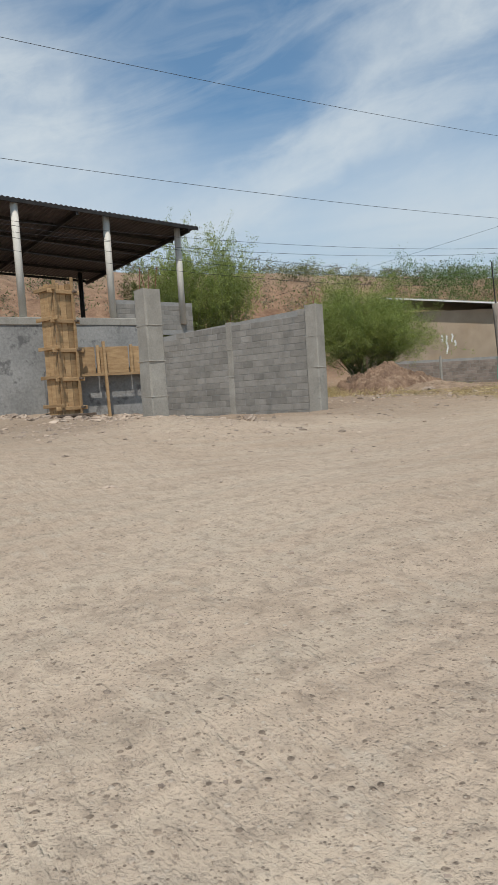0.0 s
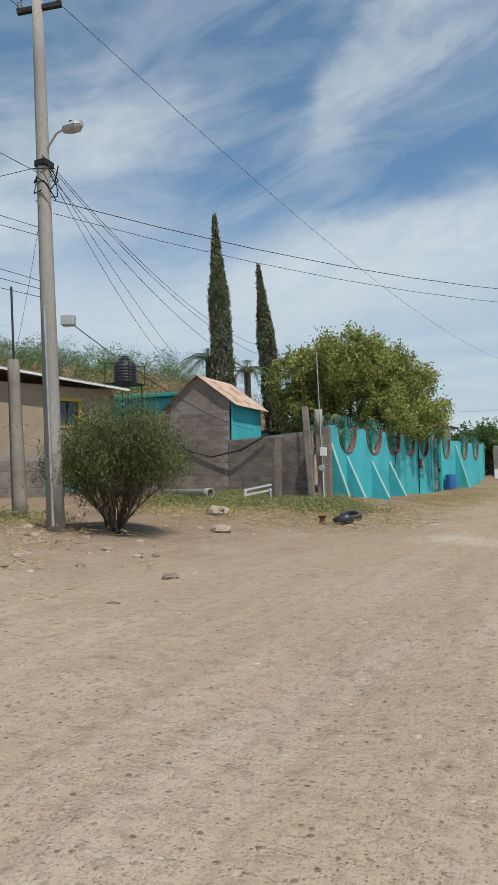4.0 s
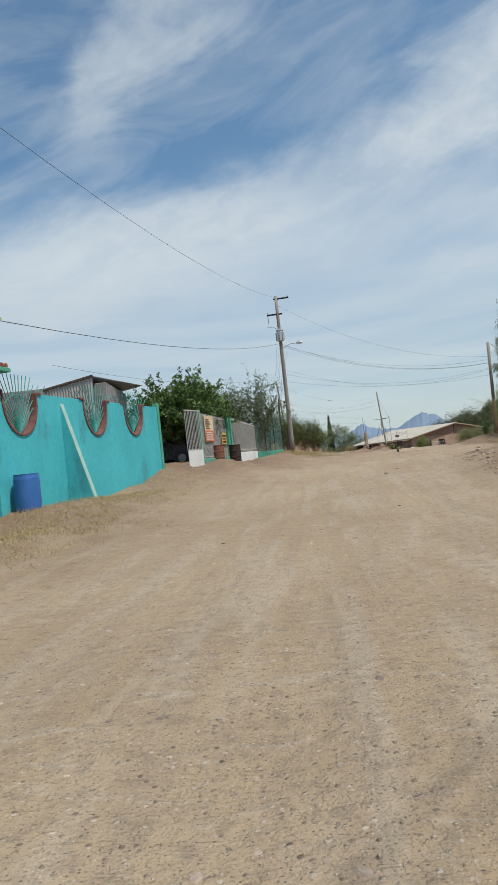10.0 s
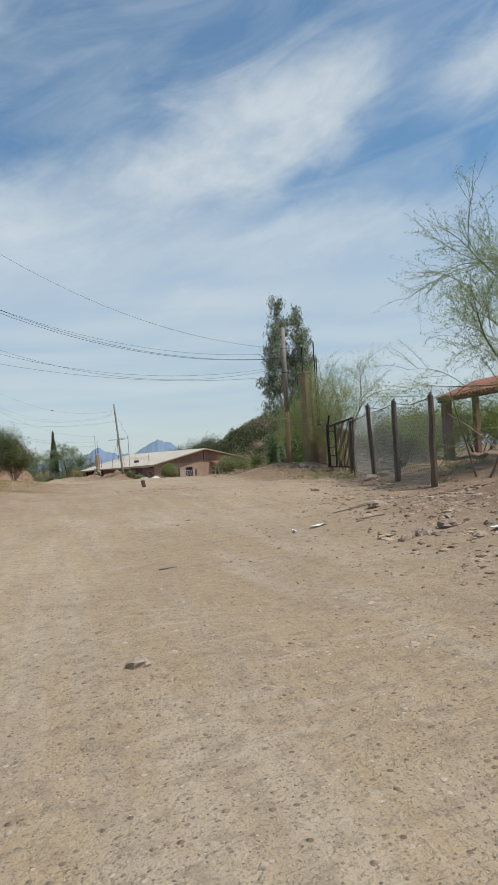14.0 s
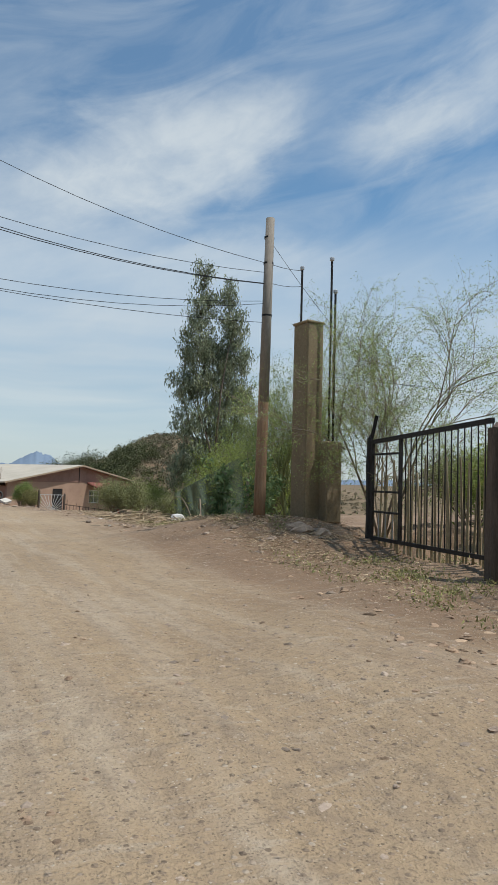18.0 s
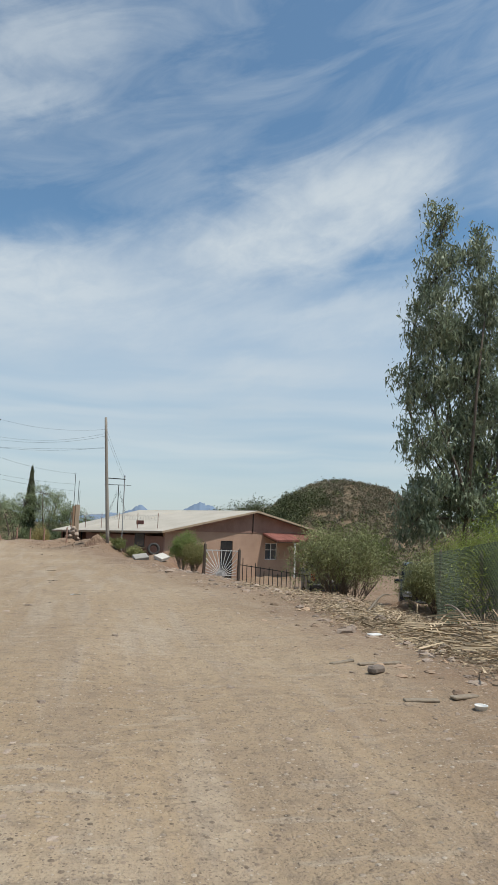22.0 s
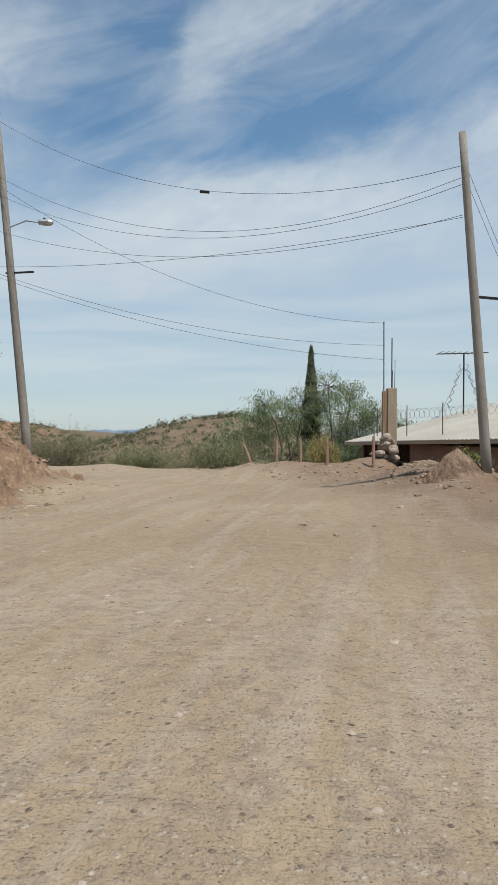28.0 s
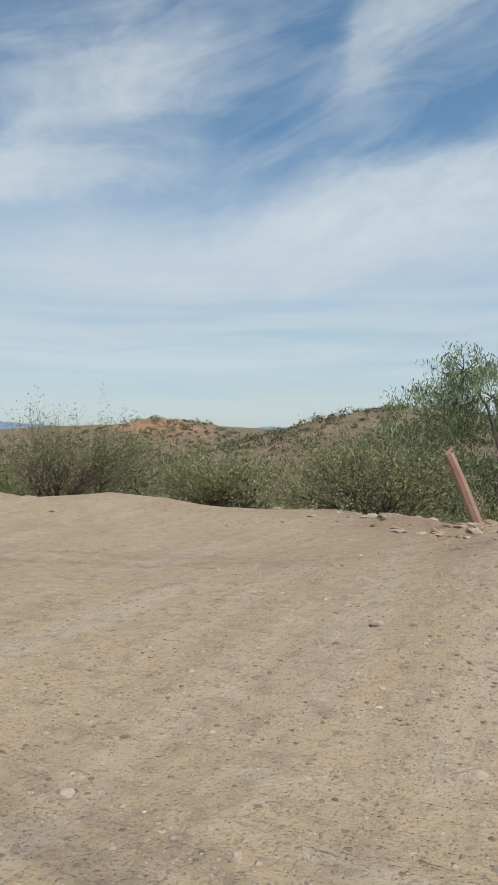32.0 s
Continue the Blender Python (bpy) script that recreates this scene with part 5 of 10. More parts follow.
def water_tank(x, y, z):
    stand = thing("tank_stand", "dark welded steel water tank stand", "stand", (x, y, z))
    h = 6.05 - z
    for i in (-1, 1):
        for j in (-1, 1):
            part("leg", Shape().beam((x + i * 0.65, y + j * 0.65, z), (x + i * 0.55, y + j * 0.55, z + h), 0.06), DARK_STEEL, stand)
    for k in range(4):
        zz = z + h * (0.25 + 0.25 * k)
        for i in (-1, 1):
            part("brace", Shape().beam((x - 0.6, y + i * 0.6, zz), (x + 0.6, y + i * 0.6, zz), 0.045), DARK_STEEL, stand)
            part("brace", Shape().beam((x + i * 0.6, y - 0.6, zz), (x + i * 0.6, y + 0.6, zz), 0.045), DARK_STEEL, stand)
    for i in (-1, 1):
        for j in (-1, 1):
            part("guard_post", Shape().beam((x + i * 0.68, y + j * 0.68, z + h), (x + i * 0.68, y + j * 0.68, z + h + 0.95), 0.03), DARK_STEEL, stand)
        part("guard_rail", Shape().beam((x - 0.68, y + i * 0.68, z + h + 0.95), (x + 0.68, y + i * 0.68, z + h + 0.95), 0.03), DARK_STEEL, stand)
    part("deck", Shape().box((x, y, z + h), (1.4, 1.4, 0.06), 0, 0.01), DARK_STEEL, stand)
    tank = thing("water_tank", "black ribbed plastic water tank on a steel stand", "tank", (x, y, z + h + 0.03))
    zz = z + h + 0.03
    prof = [(0.50, 0.0)]
    for k in range(6):
        prof += [(0.56, 0.06 + k * 0.14), (0.56, 0.14 + k * 0.14), (0.535, 0.17 + k * 0.14)]
    prof += [(0.54, 0.95), (0.42, 1.08), (0.24, 1.14), (0.22, 1.15)]
    part("body", Shape().lathe((x, y, zz), prof, 24), BLACK_PLASTIC, tank, smooth=True)
    part("lid", Shape().lathe((x, y, zz + 1.14), [(0.27, 0), (0.27, 0.07), (0.2, 0.12), (0.17, 0.12), (0.17, 0.2), (0.1, 0.22)], 20), BLACK_PLASTIC, tank)


water_tank(-18.25, 24.3, 1.2)


def corner_yard():
    # earth-coloured block walls, small gabled room with a turquoise front
    block_wall("wall_corner_long", "earth-stained concrete block boundary wall", (-12.2, 23.35), (-8.2, 22.7), 0.45, 3.05, EARTH_BLOCK, top1=3.25)
    block_wall("wall_corner_west", "earth-stained concrete block wall under the gable", (-17.2, 23.2), (-12.25, 23.35), 0.7, 4.35, EARTH_BLOCK, top1=4.35)
    hut = thing("gabled_hut", "small block hut with turquoise front and rusty sheet roof", "house", (-13.6, 24.8, 3.0))
    y0, y1, x0, x1, eave, peak = 23.45, 26.5, -15.3, -12.15, 4.75, 5.95
    xm = -13.75
    part("gable_wall", Shape().slab([(x0, y0, 3.0), (x1, y0, 3.0), (x1, y0, eave), (xm, y0, peak), (x0, y0, eave)], 0.15), EARTH_BLOCK, hut)
    part("rear_gable", Shape().slab([(x1, y1, 3.0), (x0, y1, 3.0), (x0, y1, eave), (xm, y1, peak), (x1, y1, eave)], 0.15), EARTH_BLOCK, hut)
    part("front_wall", Shape().box((x1, (y0 + y1) / 2, (3.0 + eave) / 2), (0.14, y1 - y0, eave - 3.0), 0, 0.01), STUCCO_TEAL, hut)
    part("west_wall", Shape().box((x0, (y0 + y1) / 2, (3.0 + eave) / 2), (0.14, y1 - y0, eave - 3.0), 0, 0.01), EARTH_BLOCK, hut)
    part("roof", Shape().wave((x1 + 0.35, y0 - 0.15, eave - 0.2), (x1 + 0.35, y1 + 0.3, eave - 0.2), (xm, y1 + 0.3, peak + 0.06), (xm, y0 - 0.15, peak + 0.06), 0.2, 0.03), ROOF_RUST, hut)
    part("roof", Shape().wave((xm, y0 - 0.15, peak + 0.07), (xm, y1 + 0.3, peak + 0.07), (x0 - 0.3, y1 + 0.3, eave - 0.2), (x0 - 0.3, y0 - 0.15, eave - 0.2), 0.2, 0.03), ROOF_RUST, hut)
    # courses scored into the gable
    for k in range(9):
        z = 3.2 + 0.2 * k
        half = 1.55 if z < eave else 1.55 * max(0.1, (peak - z) / (peak - eave))
        part("course", Shape().box((xm + 0.02, y0 - 0.155, z), (2 * half, 0.012, 0.012), 0, 0), MORTAR, hut)
    house = thing("turquoise_house", "turquoise house with green eaves behind the wall", "house", (-21.5, 33, 1.2))
    part("wall", Shape().box((-22.0, 33.5, 3.6), (7.5, 6.5, 5.2), 6, 0.02), STUCCO_TEAL, house)
    part("roof", Shape().box((-22.0, 33.5, 6.3), (8.3, 7.3, 0.22), 6, 0.03), TEAL_DARK, house)
    for k in range(9):
        part("balcony_bar", Shape().beam((-19.9 + 0.2 * k, 29.4, 4.0), (-19.9 + 0.2 * k, 29.4, 5.0), 0.03), WHITE_PAINT, house)
    part("balcony_rail", Shape().beam((-20.1, 29.4, 5.0), (-18.0, 29.4, 5.0), 0.05), WHITE_PAINT, house)
    # hose slung over the wall
    pts = [(-16.2, 23.0, 4.5), (-15.3, 23.1, 3.6), (-14.2, 23.15, 2.7), (-13.0, 23.15, 2.35), (-11.5, 23.0, 2.6), (-10.2, 22.85, 3.2)]
    solo("hose", Shape().tube(pts, 0.035, 6), WIRE, "dark hose slung along the block wall", "hose", smooth=True)
    pipe = thing("concrete_pipe", "pale concrete drain pipe lying in weeds", "pipe", (-11.6, 19.4, 0.6))
    p0, p1 = Vector((-13.9, 20.75, 0.86)), Vector((-11.3, 19.9, 0.86))
    ring = Shape()
    d = (p1 - p0).normalized()
    side = Vector((-d.y, d.x, 0))
    vs = []
    for p, r in ((p0, 0.15), (p1, 0.15), (p1, 0.21), (p1 - d * 0.25, 0.21), (p1 - d * 0.27, 0.175), (p0, 0.175)):
        vs += [p + (side * math.cos(a) + Vector((0, 0, 1)) * math.sin(a)) * r for a in (2 * math.pi * i / 18 for i in range(18))]
    ring.add(vs, [(k * 18 + i, k * 18 + (i + 1) % 18, ((k + 1) % 6) * 18 + (i + 1) % 18, ((k + 1) % 6) * 18 + i) for k in range(6) for i in range(18)])
    part("barrel", ring, POLE_CONCRETE, pipe, smooth=True)
    chair = thing("broken_chair", "broken white plastic chair lying in weeds", "chair", (-9.9, 21.0, 0.6))
    for p, q in (((-10.4, 20.9, 0.75), (-9.4, 21.3, 0.95)), ((-10.3, 20.7, 0.95), (-9.3, 21.0, 1.15)), ((-10.4, 20.9, 0.55), (-10.3, 20.9, 1.0)), ((-9.4, 21.2, 0.5), (-9.4, 21.1, 1.0))):
        part("bar", Shape().beam(p, q, 0.05, 0.08), WHITE_PAINT, chair)
    concrete_column(-9.55, 22.25, 0.5, 2.95, 0.26, "tapered concrete post before the block wall", 0, 0.3, 5, (0.06, 0), mat=OLD_CONCRETE)
    concrete_column(-7.93, 21.73, 0.45, 4.1, 0.22, "weathered concrete post leaning at the corner", 2, 2.2, 5, (-0.24, 0.05), mat=OLD_CONCRETE)
    post = concrete_column(-7.62, 22.05, 0.4, 3.05, 0.26, "concrete meter post with a white box", 0, 0.3, 5, (-0.1, 0.05), mat=OLD_CONCRETE)
    part("round_head", Shape().tube([(-7.72, 22.1, 3.0), (-7.74, 22.1, 4.0)], 0.15, 14), POLE_CONCRETE, post, smooth=True)
    part("meter_box", Shape().box((-7.50, 21.86, 2.35), (0.26, 0.16, 0.32), 10, 0.015), WHITE_PAINT, post)
    part("meter", Shape().tube([(-7.58, 21.92, 1.75), (-7.56, 21.76, 1.75)], 0.11, 14), LAMP_GREY, post)
    part("conduit", Shape().tube([(-7.52, 21.9, 0.5), (-7.56, 21.9, 2.2)], 0.025, 6), WHITE_PAINT, post)
    part("conduit", Shape().tube([(-7.6, 21.95, 2.5), (-7.72, 22.0, 6.2)], 0.02, 6), LAMP_GREY, post)
    concrete_column(-7.62, 22.62, 0.4, 3.35, 0.36, "crumbling earth-coloured end pillar of the wall", 2, 1.9, 8, mat=EARTH_BLOCK)


corner_yard()


# ---- turquoise garden wall with scallops ----
WALL_U = Vector((0.1483, 0.98894, 0))
WALL_N = Vector((0.98894, -0.1483, 0))


def on_wall(y, z, off=0.0):
    """A point on the road face of the turquoise wall's line, off metres towards the road."""
    p = Vector((-7.5 + 0.15 * (y - 23.5), y, z)) + WALL_N * off
    return p


def fan_grille(y, z, r, top_z, owner):
    """Rods that spread upwards from the foot of a scallop."""
    foot = on_wall(y, z + 0.05, -0.08)
    for k in range(15):
        a = radians(-52 + 104 * k / 14)
        length = (top_z + 0.42 - z) / max(0.55, math.cos(a)) * (1.0 if abs(a) < 0.6 else 0.86)
        q = foot + WALL_U * math.sin(a) * length * 0.82 + Vector((0, 0, math.cos(a) * length))
        part("rod", Shape().tube([foot, q], 0.011, 5), TEAL_DARK, owner)
    arc = [foot + WALL_U * math.sin(a) * 0.95 * 0.82 + Vector((0, 0, math.cos(a) * 0.95)) for a in (radians(-44 + 88 * k / 10) for k in range(11))]
    part("hoop", Shape().tube(arc, 0.012, 5), TEAL_DARK, owner)


def scallop(y, depth=1.08, half=0.85, steps_=14):
    return [(y + half * math.cos(math.pi - math.pi * k / steps_), -depth * math.sin(math.pi * k / steps_) ** 0.75) for k in range(steps_ + 1)]


def garden_wall():
    top = 3.46
    wall = thing("garden_wall", "turquoise painted wall with scalloped top and brick-red rims", "wall", tuple(on_wall(35, 0.4)), kind="structure")
    runs = ((22.95, 35.45, (24.6, 27.4, 29.8, 32.05, 34.25)), (36.95, 46.8, (38.15, 42.0, 44.7)))
    for y0, y1, dips in runs:
        ridge = [(y0, top)]
        for c in dips:
            half = 0.85 if c < 30 else 0.72
            ridge += [(y, top + dz) for y, dz in scallop(c, 1.08, half)]
        ridge.append((y1, top))
        n = 12
        foot = [(y1 - (y1 - y0) * i / n, gz(on_wall(y1 - (y1 - y0) * i / n, 0).x, y1 - (y1 - y0) * i / n) - 0.25) for i in range(n + 1)]
        outline = ridge + foot
        m = len(outline)
        vs = [on_wall(y, z, 0) for y, z in outline] + [on_wall(y, z, -0.16) for y, z in outline]
        fs = [tuple(range(m))[::-1], tuple(range(m, 2 * m))] + [(i, (i + 1) % m, m + (i + 1) % m, m + i) for i in range(m)]
        part("wall_panel", Shape().add(vs, fs), STUCCO_TEAL, wall)
        for c in dips:
            half = 0.85 if c < 30 else 0.72
            pts = scallop(c, 1.08, half)
            pts = [(pts[0][0] - 0.22, 0.0)] + pts + [(pts[-1][0] + 0.22, 0.0)]
            for i in range(len(pts) - 1):
                p, q = on_wall(pts[i][0], top + pts[i][1] + 0.015, -0.07), on_wall(pts[i + 1][0], top + pts[i + 1][1] + 0.015, -0.07)
                part("rim_brick", Shape().beam(p + (p - q) * 0.02, q + (q - p) * 0.02, 0.21, 0.06, 0.008), RUST_RED, wall)
            grille = part("grille", Shape().box(on_wall(c, top - 1.03, -0.08), (0.08, 0.16, 0.08), 8, 0.01), TEAL_DARK, wall, "turquoise iron fan grille")
            fan_grille(c, top - 1.06, half, top, wall)
    for y, h in ((22.98, 2.45), (24.45, 1.95), (27.0, 1.85), (29.1, 1.85), (40.0, 2.9)):
        z0 = gz(on_wall(y, 0, 0.5).x, y) - 0.2
        b = [on_wall(y, z0, 0.001), on_wall(y, z0, 0.80), on_wall(y, z0 + 0.2, 0.78), on_wall(y, z0 + h, 0.001)]
        vs = b + [p + WALL_U * 0.17 for p in b]
        part("buttress", Shape().add(vs, [(0, 1, 2, 3), (7, 6, 5, 4), (0, 4, 5, 1), (1, 5, 6, 2), (2, 6, 7, 3), (3, 7, 4, 0)]), STUCCO_TEAL, wall)
        sl = Shape().slab([b[2] + Vector((0, 0, 0.004)), b[2] + WALL_U * 0.17 + Vector((0, 0, 0.004)), b[3] + WALL_U * 0.17 + Vector((0, 0, 0.004)), b[3] + Vector((0, 0, 0.004))], -0.012)
        part("buttress_cap", sl, WORN_TEAL, wall, "paler worn slope of the buttress")
    # pillars at the gate, tiled canopy
    for y in (35.35, 37.05):
        part("gate_pillar", Shape().box(on_wall(y, 2.1, -0.05), (0.24, 0.2, 3.5), -8.5, 0.012), STUCCO_TEAL, wall)
    part("end_post", Shape().box(on_wall(46.85, 2.3, -0.06), (0.2, 0.18, 2.6), -8.5, 0.012), GREEN_PAINT, wall)
    canopy = thing("gate_canopy", "small canopy of red clay tiles over the gate", "canopy", tuple(on_wall(36.2, 3.85)))
    part("slab", Shape().box(on_wall(36.2, 3.92, -0.2), (1.0, 2.6, 0.10), -8.5, 0.01), GREEN_PAINT, canopy)
    one = Shape().tube([(0, 0, 0), (0.9, 0, 0.16)], [0.075, 0.085], 8).mesh("tile", TILE_RED)
    for k in range(14):
        p = on_wall(35.0 + 0.18 * k, 4.00, 0.28)
        shared("tile", one, canopy, Matrix.Translation(p) @ Matrix.Rotation(radians(180 - 8.5), 4, "Z"))
    gate = thing("garden_gate", "narrow turquoise iron bar gate, closed", "gate", tuple(on_wall(36.2, 0.5)))
    for k in range(9):
        y = 35.52 + 1.36 * k / 8
        z0 = 0.48
        part("bar", Shape().tube([on_wall(y, z0, -0.06), on_wall(y, 3.35, -0.06)], 0.013, 6), TEAL_DARK, gate)
    for z in (0.55, 1.05, 1.62, 1.78, 2.35, 2.75, 3.32):
        part("rail", Shape().beam(on_wall(35.48, z, -0.06), on_wall(36.92, z, -0.06), 0.035), TEAL_DARK, gate)
    for y in (35.48, 36.2, 36.92):
        part("stile", Shape().beam(on_wall(y, 0.45, -0.06), on_wall(y, 3.4, -0.06), 0.045), TEAL_DARK, gate)
    part("lock_box", Shape().box(on_wall(36.75, 1.68, 0.0), (0.1, 0.14, 0.2), -8.5, 0.01), DARK_STEEL, gate)
    meter = thing("electric_meter_cage", "rusty meter cage with a conduit on the turquoise wall", "meter", tuple(on_wall(33.4, 1.6)))
    part("cage", Shape().box(on_wall(33.35, 2.02, 0.09), (0.16, 0.30, 0.48), -8.5, 0.01), RUST, meter)
    part("meter_face", Shape().box(on_wall(33.35, 2.05, 0.176), (0.012, 0.18, 0.26), -8.5, 0.004), LAMP_GREY, meter)
    part("conduit", Shape().tube([on_wall(33.15, 0.4, 0.05), on_wall(33.15, 3.6, 0.05)], 0.028, 6), DARK_STEEL, meter)
    part("elbow", Shape().tube([on_wall(33.15, 1.45, 0.06), on_wall(33.35, 1.55, 0.08), on_wall(33.6, 1.55, 0.08)], 0.022, 6), LAMP_GREY, meter)
    hose_ = [on_wall(29.5 + 0.35 * math.sin(k * 0.6), 3.0 - 0.28 * k, 0.05) for k in range(9)]
    solo("garden_hose", Shape().tube(hose_, 0.02, 6), WIRE, "dark hose hanging down the turquoise wall", "hose", smooth=True)


garden_wall()


def oil_drum(x, y, mat, label, h=0.88, r=0.29, lid=True):
    z = gz(x, y) - 0.02
    d = thing("drum", label, "drum", (x, y, z), "drums")
    prof = [(r - 0.02, 0.0), (r, 0.015), (r, 0.05), (r - 0.012, 0.06), (r - 0.012, 0.28), (r + 0.006, 0.30), (r - 0.012, 0.32), (r - 0.012, 0.56), (r + 0.006, 0.58), (r - 0.012, 0.60),
            (r - 0.012, h - 0.04), (r, h - 0.03), (r, h), (r - 0.03, h), (r - 0.035, h - 0.03), (0.02, h - 0.03)]
    if mat is BLUE_PLASTIC:
        prof = [(r - 0.03, 0.0), (r - 0.01, 0.02), (r, 0.10), (r + 0.004, 0.45), (r, h - 0.12), (r - 0.015, h - 0.03), (r - 0.01, h), (r - 0.03, h), (r - 0.04, h - 0.05), (0.02, h - 0.05)]
    part("shell", Shape().lathe((x, y, z), prof, 28), mat, d, smooth=False)
    part("bung", Shape().lathe((x + 0.12, y + 0.1, z + h - 0.03), [(0.035, 0), (0.035, 0.02), (0.01, 0.025)], 10), DARK_STEEL, d)
    return d


oil_drum(-5.0, 37.45, BLUE_PLASTIC, "blue plastic drum beside the iron gate", 0.92, 0.30)
oil_drum(-2.85, 53.2, RUST, "rusty red steel drum before the fence")
oil_drum(-2.2, 54.25, material("charred_steel", (0.02, 0.014, 0.012), (0.07, 0.045, 0.035), 5, 40, 0.9, 0.3), "charred dark steel drum before the fence")


def tyre(x, y, z, r=0.32, w=0.2, tilt=(0, 0), label="worn black car tyre lying in the dirt"):
    t = thing("tyre", label, "tyre", (x, y, z), "old tyres")
    turn = Euler((radians(tilt[0]), radians(tilt[1]), 0)).to_matrix()
    prof = [(r * 0.62, -w * 0.32), (r * 0.78, -w * 0.5), (r * 0.96, -w * 0.42), (r, -w * 0.3), (r, w * 0.3), (r * 0.96, w * 0.42), (r * 0.78, w * 0.5), (r * 0.62, w * 0.32), (r * 0.70, 0)]
    n, m = 28, len(prof)
    vs = [turn @ Vector((a * math.cos(2 * math.pi * i / n), a * math.sin(2 * math.pi * i / n), b)) + Vector((x, y, z)) for a, b in prof for i in range(n)]
    part("carcass", Shape().add(vs, [(k * n + i, k * n + (i + 1) % n, ((k + 1) % m) * n + (i + 1) % n, ((k + 1) % m) * n + i) for k in range(m) for i in range(n)]), RUBBER, t, smooth=True)
    tread = Shape().box((0, 0, 0), (0.02, 0.05, w * 0.5), 0, 0.004).mesh("tread_block", RUBBER)
    for i in range(24):
        a = 2 * math.pi * i / 24
        m4 = Matrix.Translation((x, y, z)) @ turn.to_4x4() @ Matrix.Rotation(a, 4, "Z") @ Matrix.Translation((r, 0, 0))
        shared("tread_block", tread, t, m4)
    return t


tyre(-4.88, 16.3, gz(-4.88, 16.3) + 0.12, 0.30, 0.2, (14, 6))


def rubbish_corner():
    rng = np.random.default_rng(9)
    BX, BY = -4.78, 15.15
    BZ = gz(BX, BY)
    bag = thing("rubbish_bag", "full black plastic rubbish bag on the verge", "bag", (BX, BY, 0.2))
    s = Shape()
    vs = []
    for j in range(9):
        for i in range(14):
            a, b = 2 * math.pi * i / 14, math.pi * j / 8
            r = 0.21 * (1 + 0.10 * math.sin(3 * a + 0.4 * j) + 0.07 * math.sin(7 * a - j) + 0.10 * math.cos(b) + rng.normal() * 0.035)
            vs.append((BX + r * 1.25 * math.sin(b) ** 0.6 * math.cos(a), BY + r * math.sin(b) ** 0.6 * math.sin(a), BZ + 0.11 - (0.14 if math.cos(b) > 0 else 0.15 + 0.04 * math.cos(a)) * math.cos(b) * (1 + rng.normal() * 0.07)))
    s.add(vs, [(j * 14 + i, j * 14 + (i + 1) % 14, (j + 1) * 14 + (i + 1) % 14, (j + 1) * 14 + i) for j in range(8) for i in range(14)])
    part("sack", s, BLACK_PLASTIC, bag, smooth=True)
    part("knot", Shape().tube([(BX, BY, BZ + 0.20), (BX + 0.03, BY - 0.03, BZ + 0.26), (BX + 0.07, BY - 0.06, BZ + 0.28)], [0.04, 0.025, 0.04], 7), BLACK_PLASTIC, bag)
    stump = Shape().lathe((-5.28, 14.95, gz(-5.28, 14.95) - 0.03), [(0.10, 0), (0.08, 0.06), (0.065, 0.13), (0.12, 0.2), (0.14, 0.22), (0.04, 0.21)], 12)
    solo("broken_planter", stump, RUST, "broken rust-brown planter on the verge", "planter")
    for k, (x, y, L, a) in enumerate(((-4.35, 15.5, 0.45, 10), (-4.2, 18.9, 0.8, 60), (3.3, 13.4, 1.3, 8), (-6.1, 19.4, 0.6, 100))):
        z = gz(x, y) + 0.03
        b = Shape().box((x, y, z), (L, 0.12, 0.03), a, 0.005)
        solo("board", b, POLE_CONCRETE if k != 2 else WHITE_PAINT, "loose pale board lying on the ground", "board", "loose boards")


rubbish_corner()


# ---- barred fence, driveway and cars behind it ----
def fence_at(y, z, off=0.0):
    p = Vector((-4.0 + 0.152 * (y - 46.75), y, z))
    return p + Vector((0.9886, -0.1503, 0)) * off


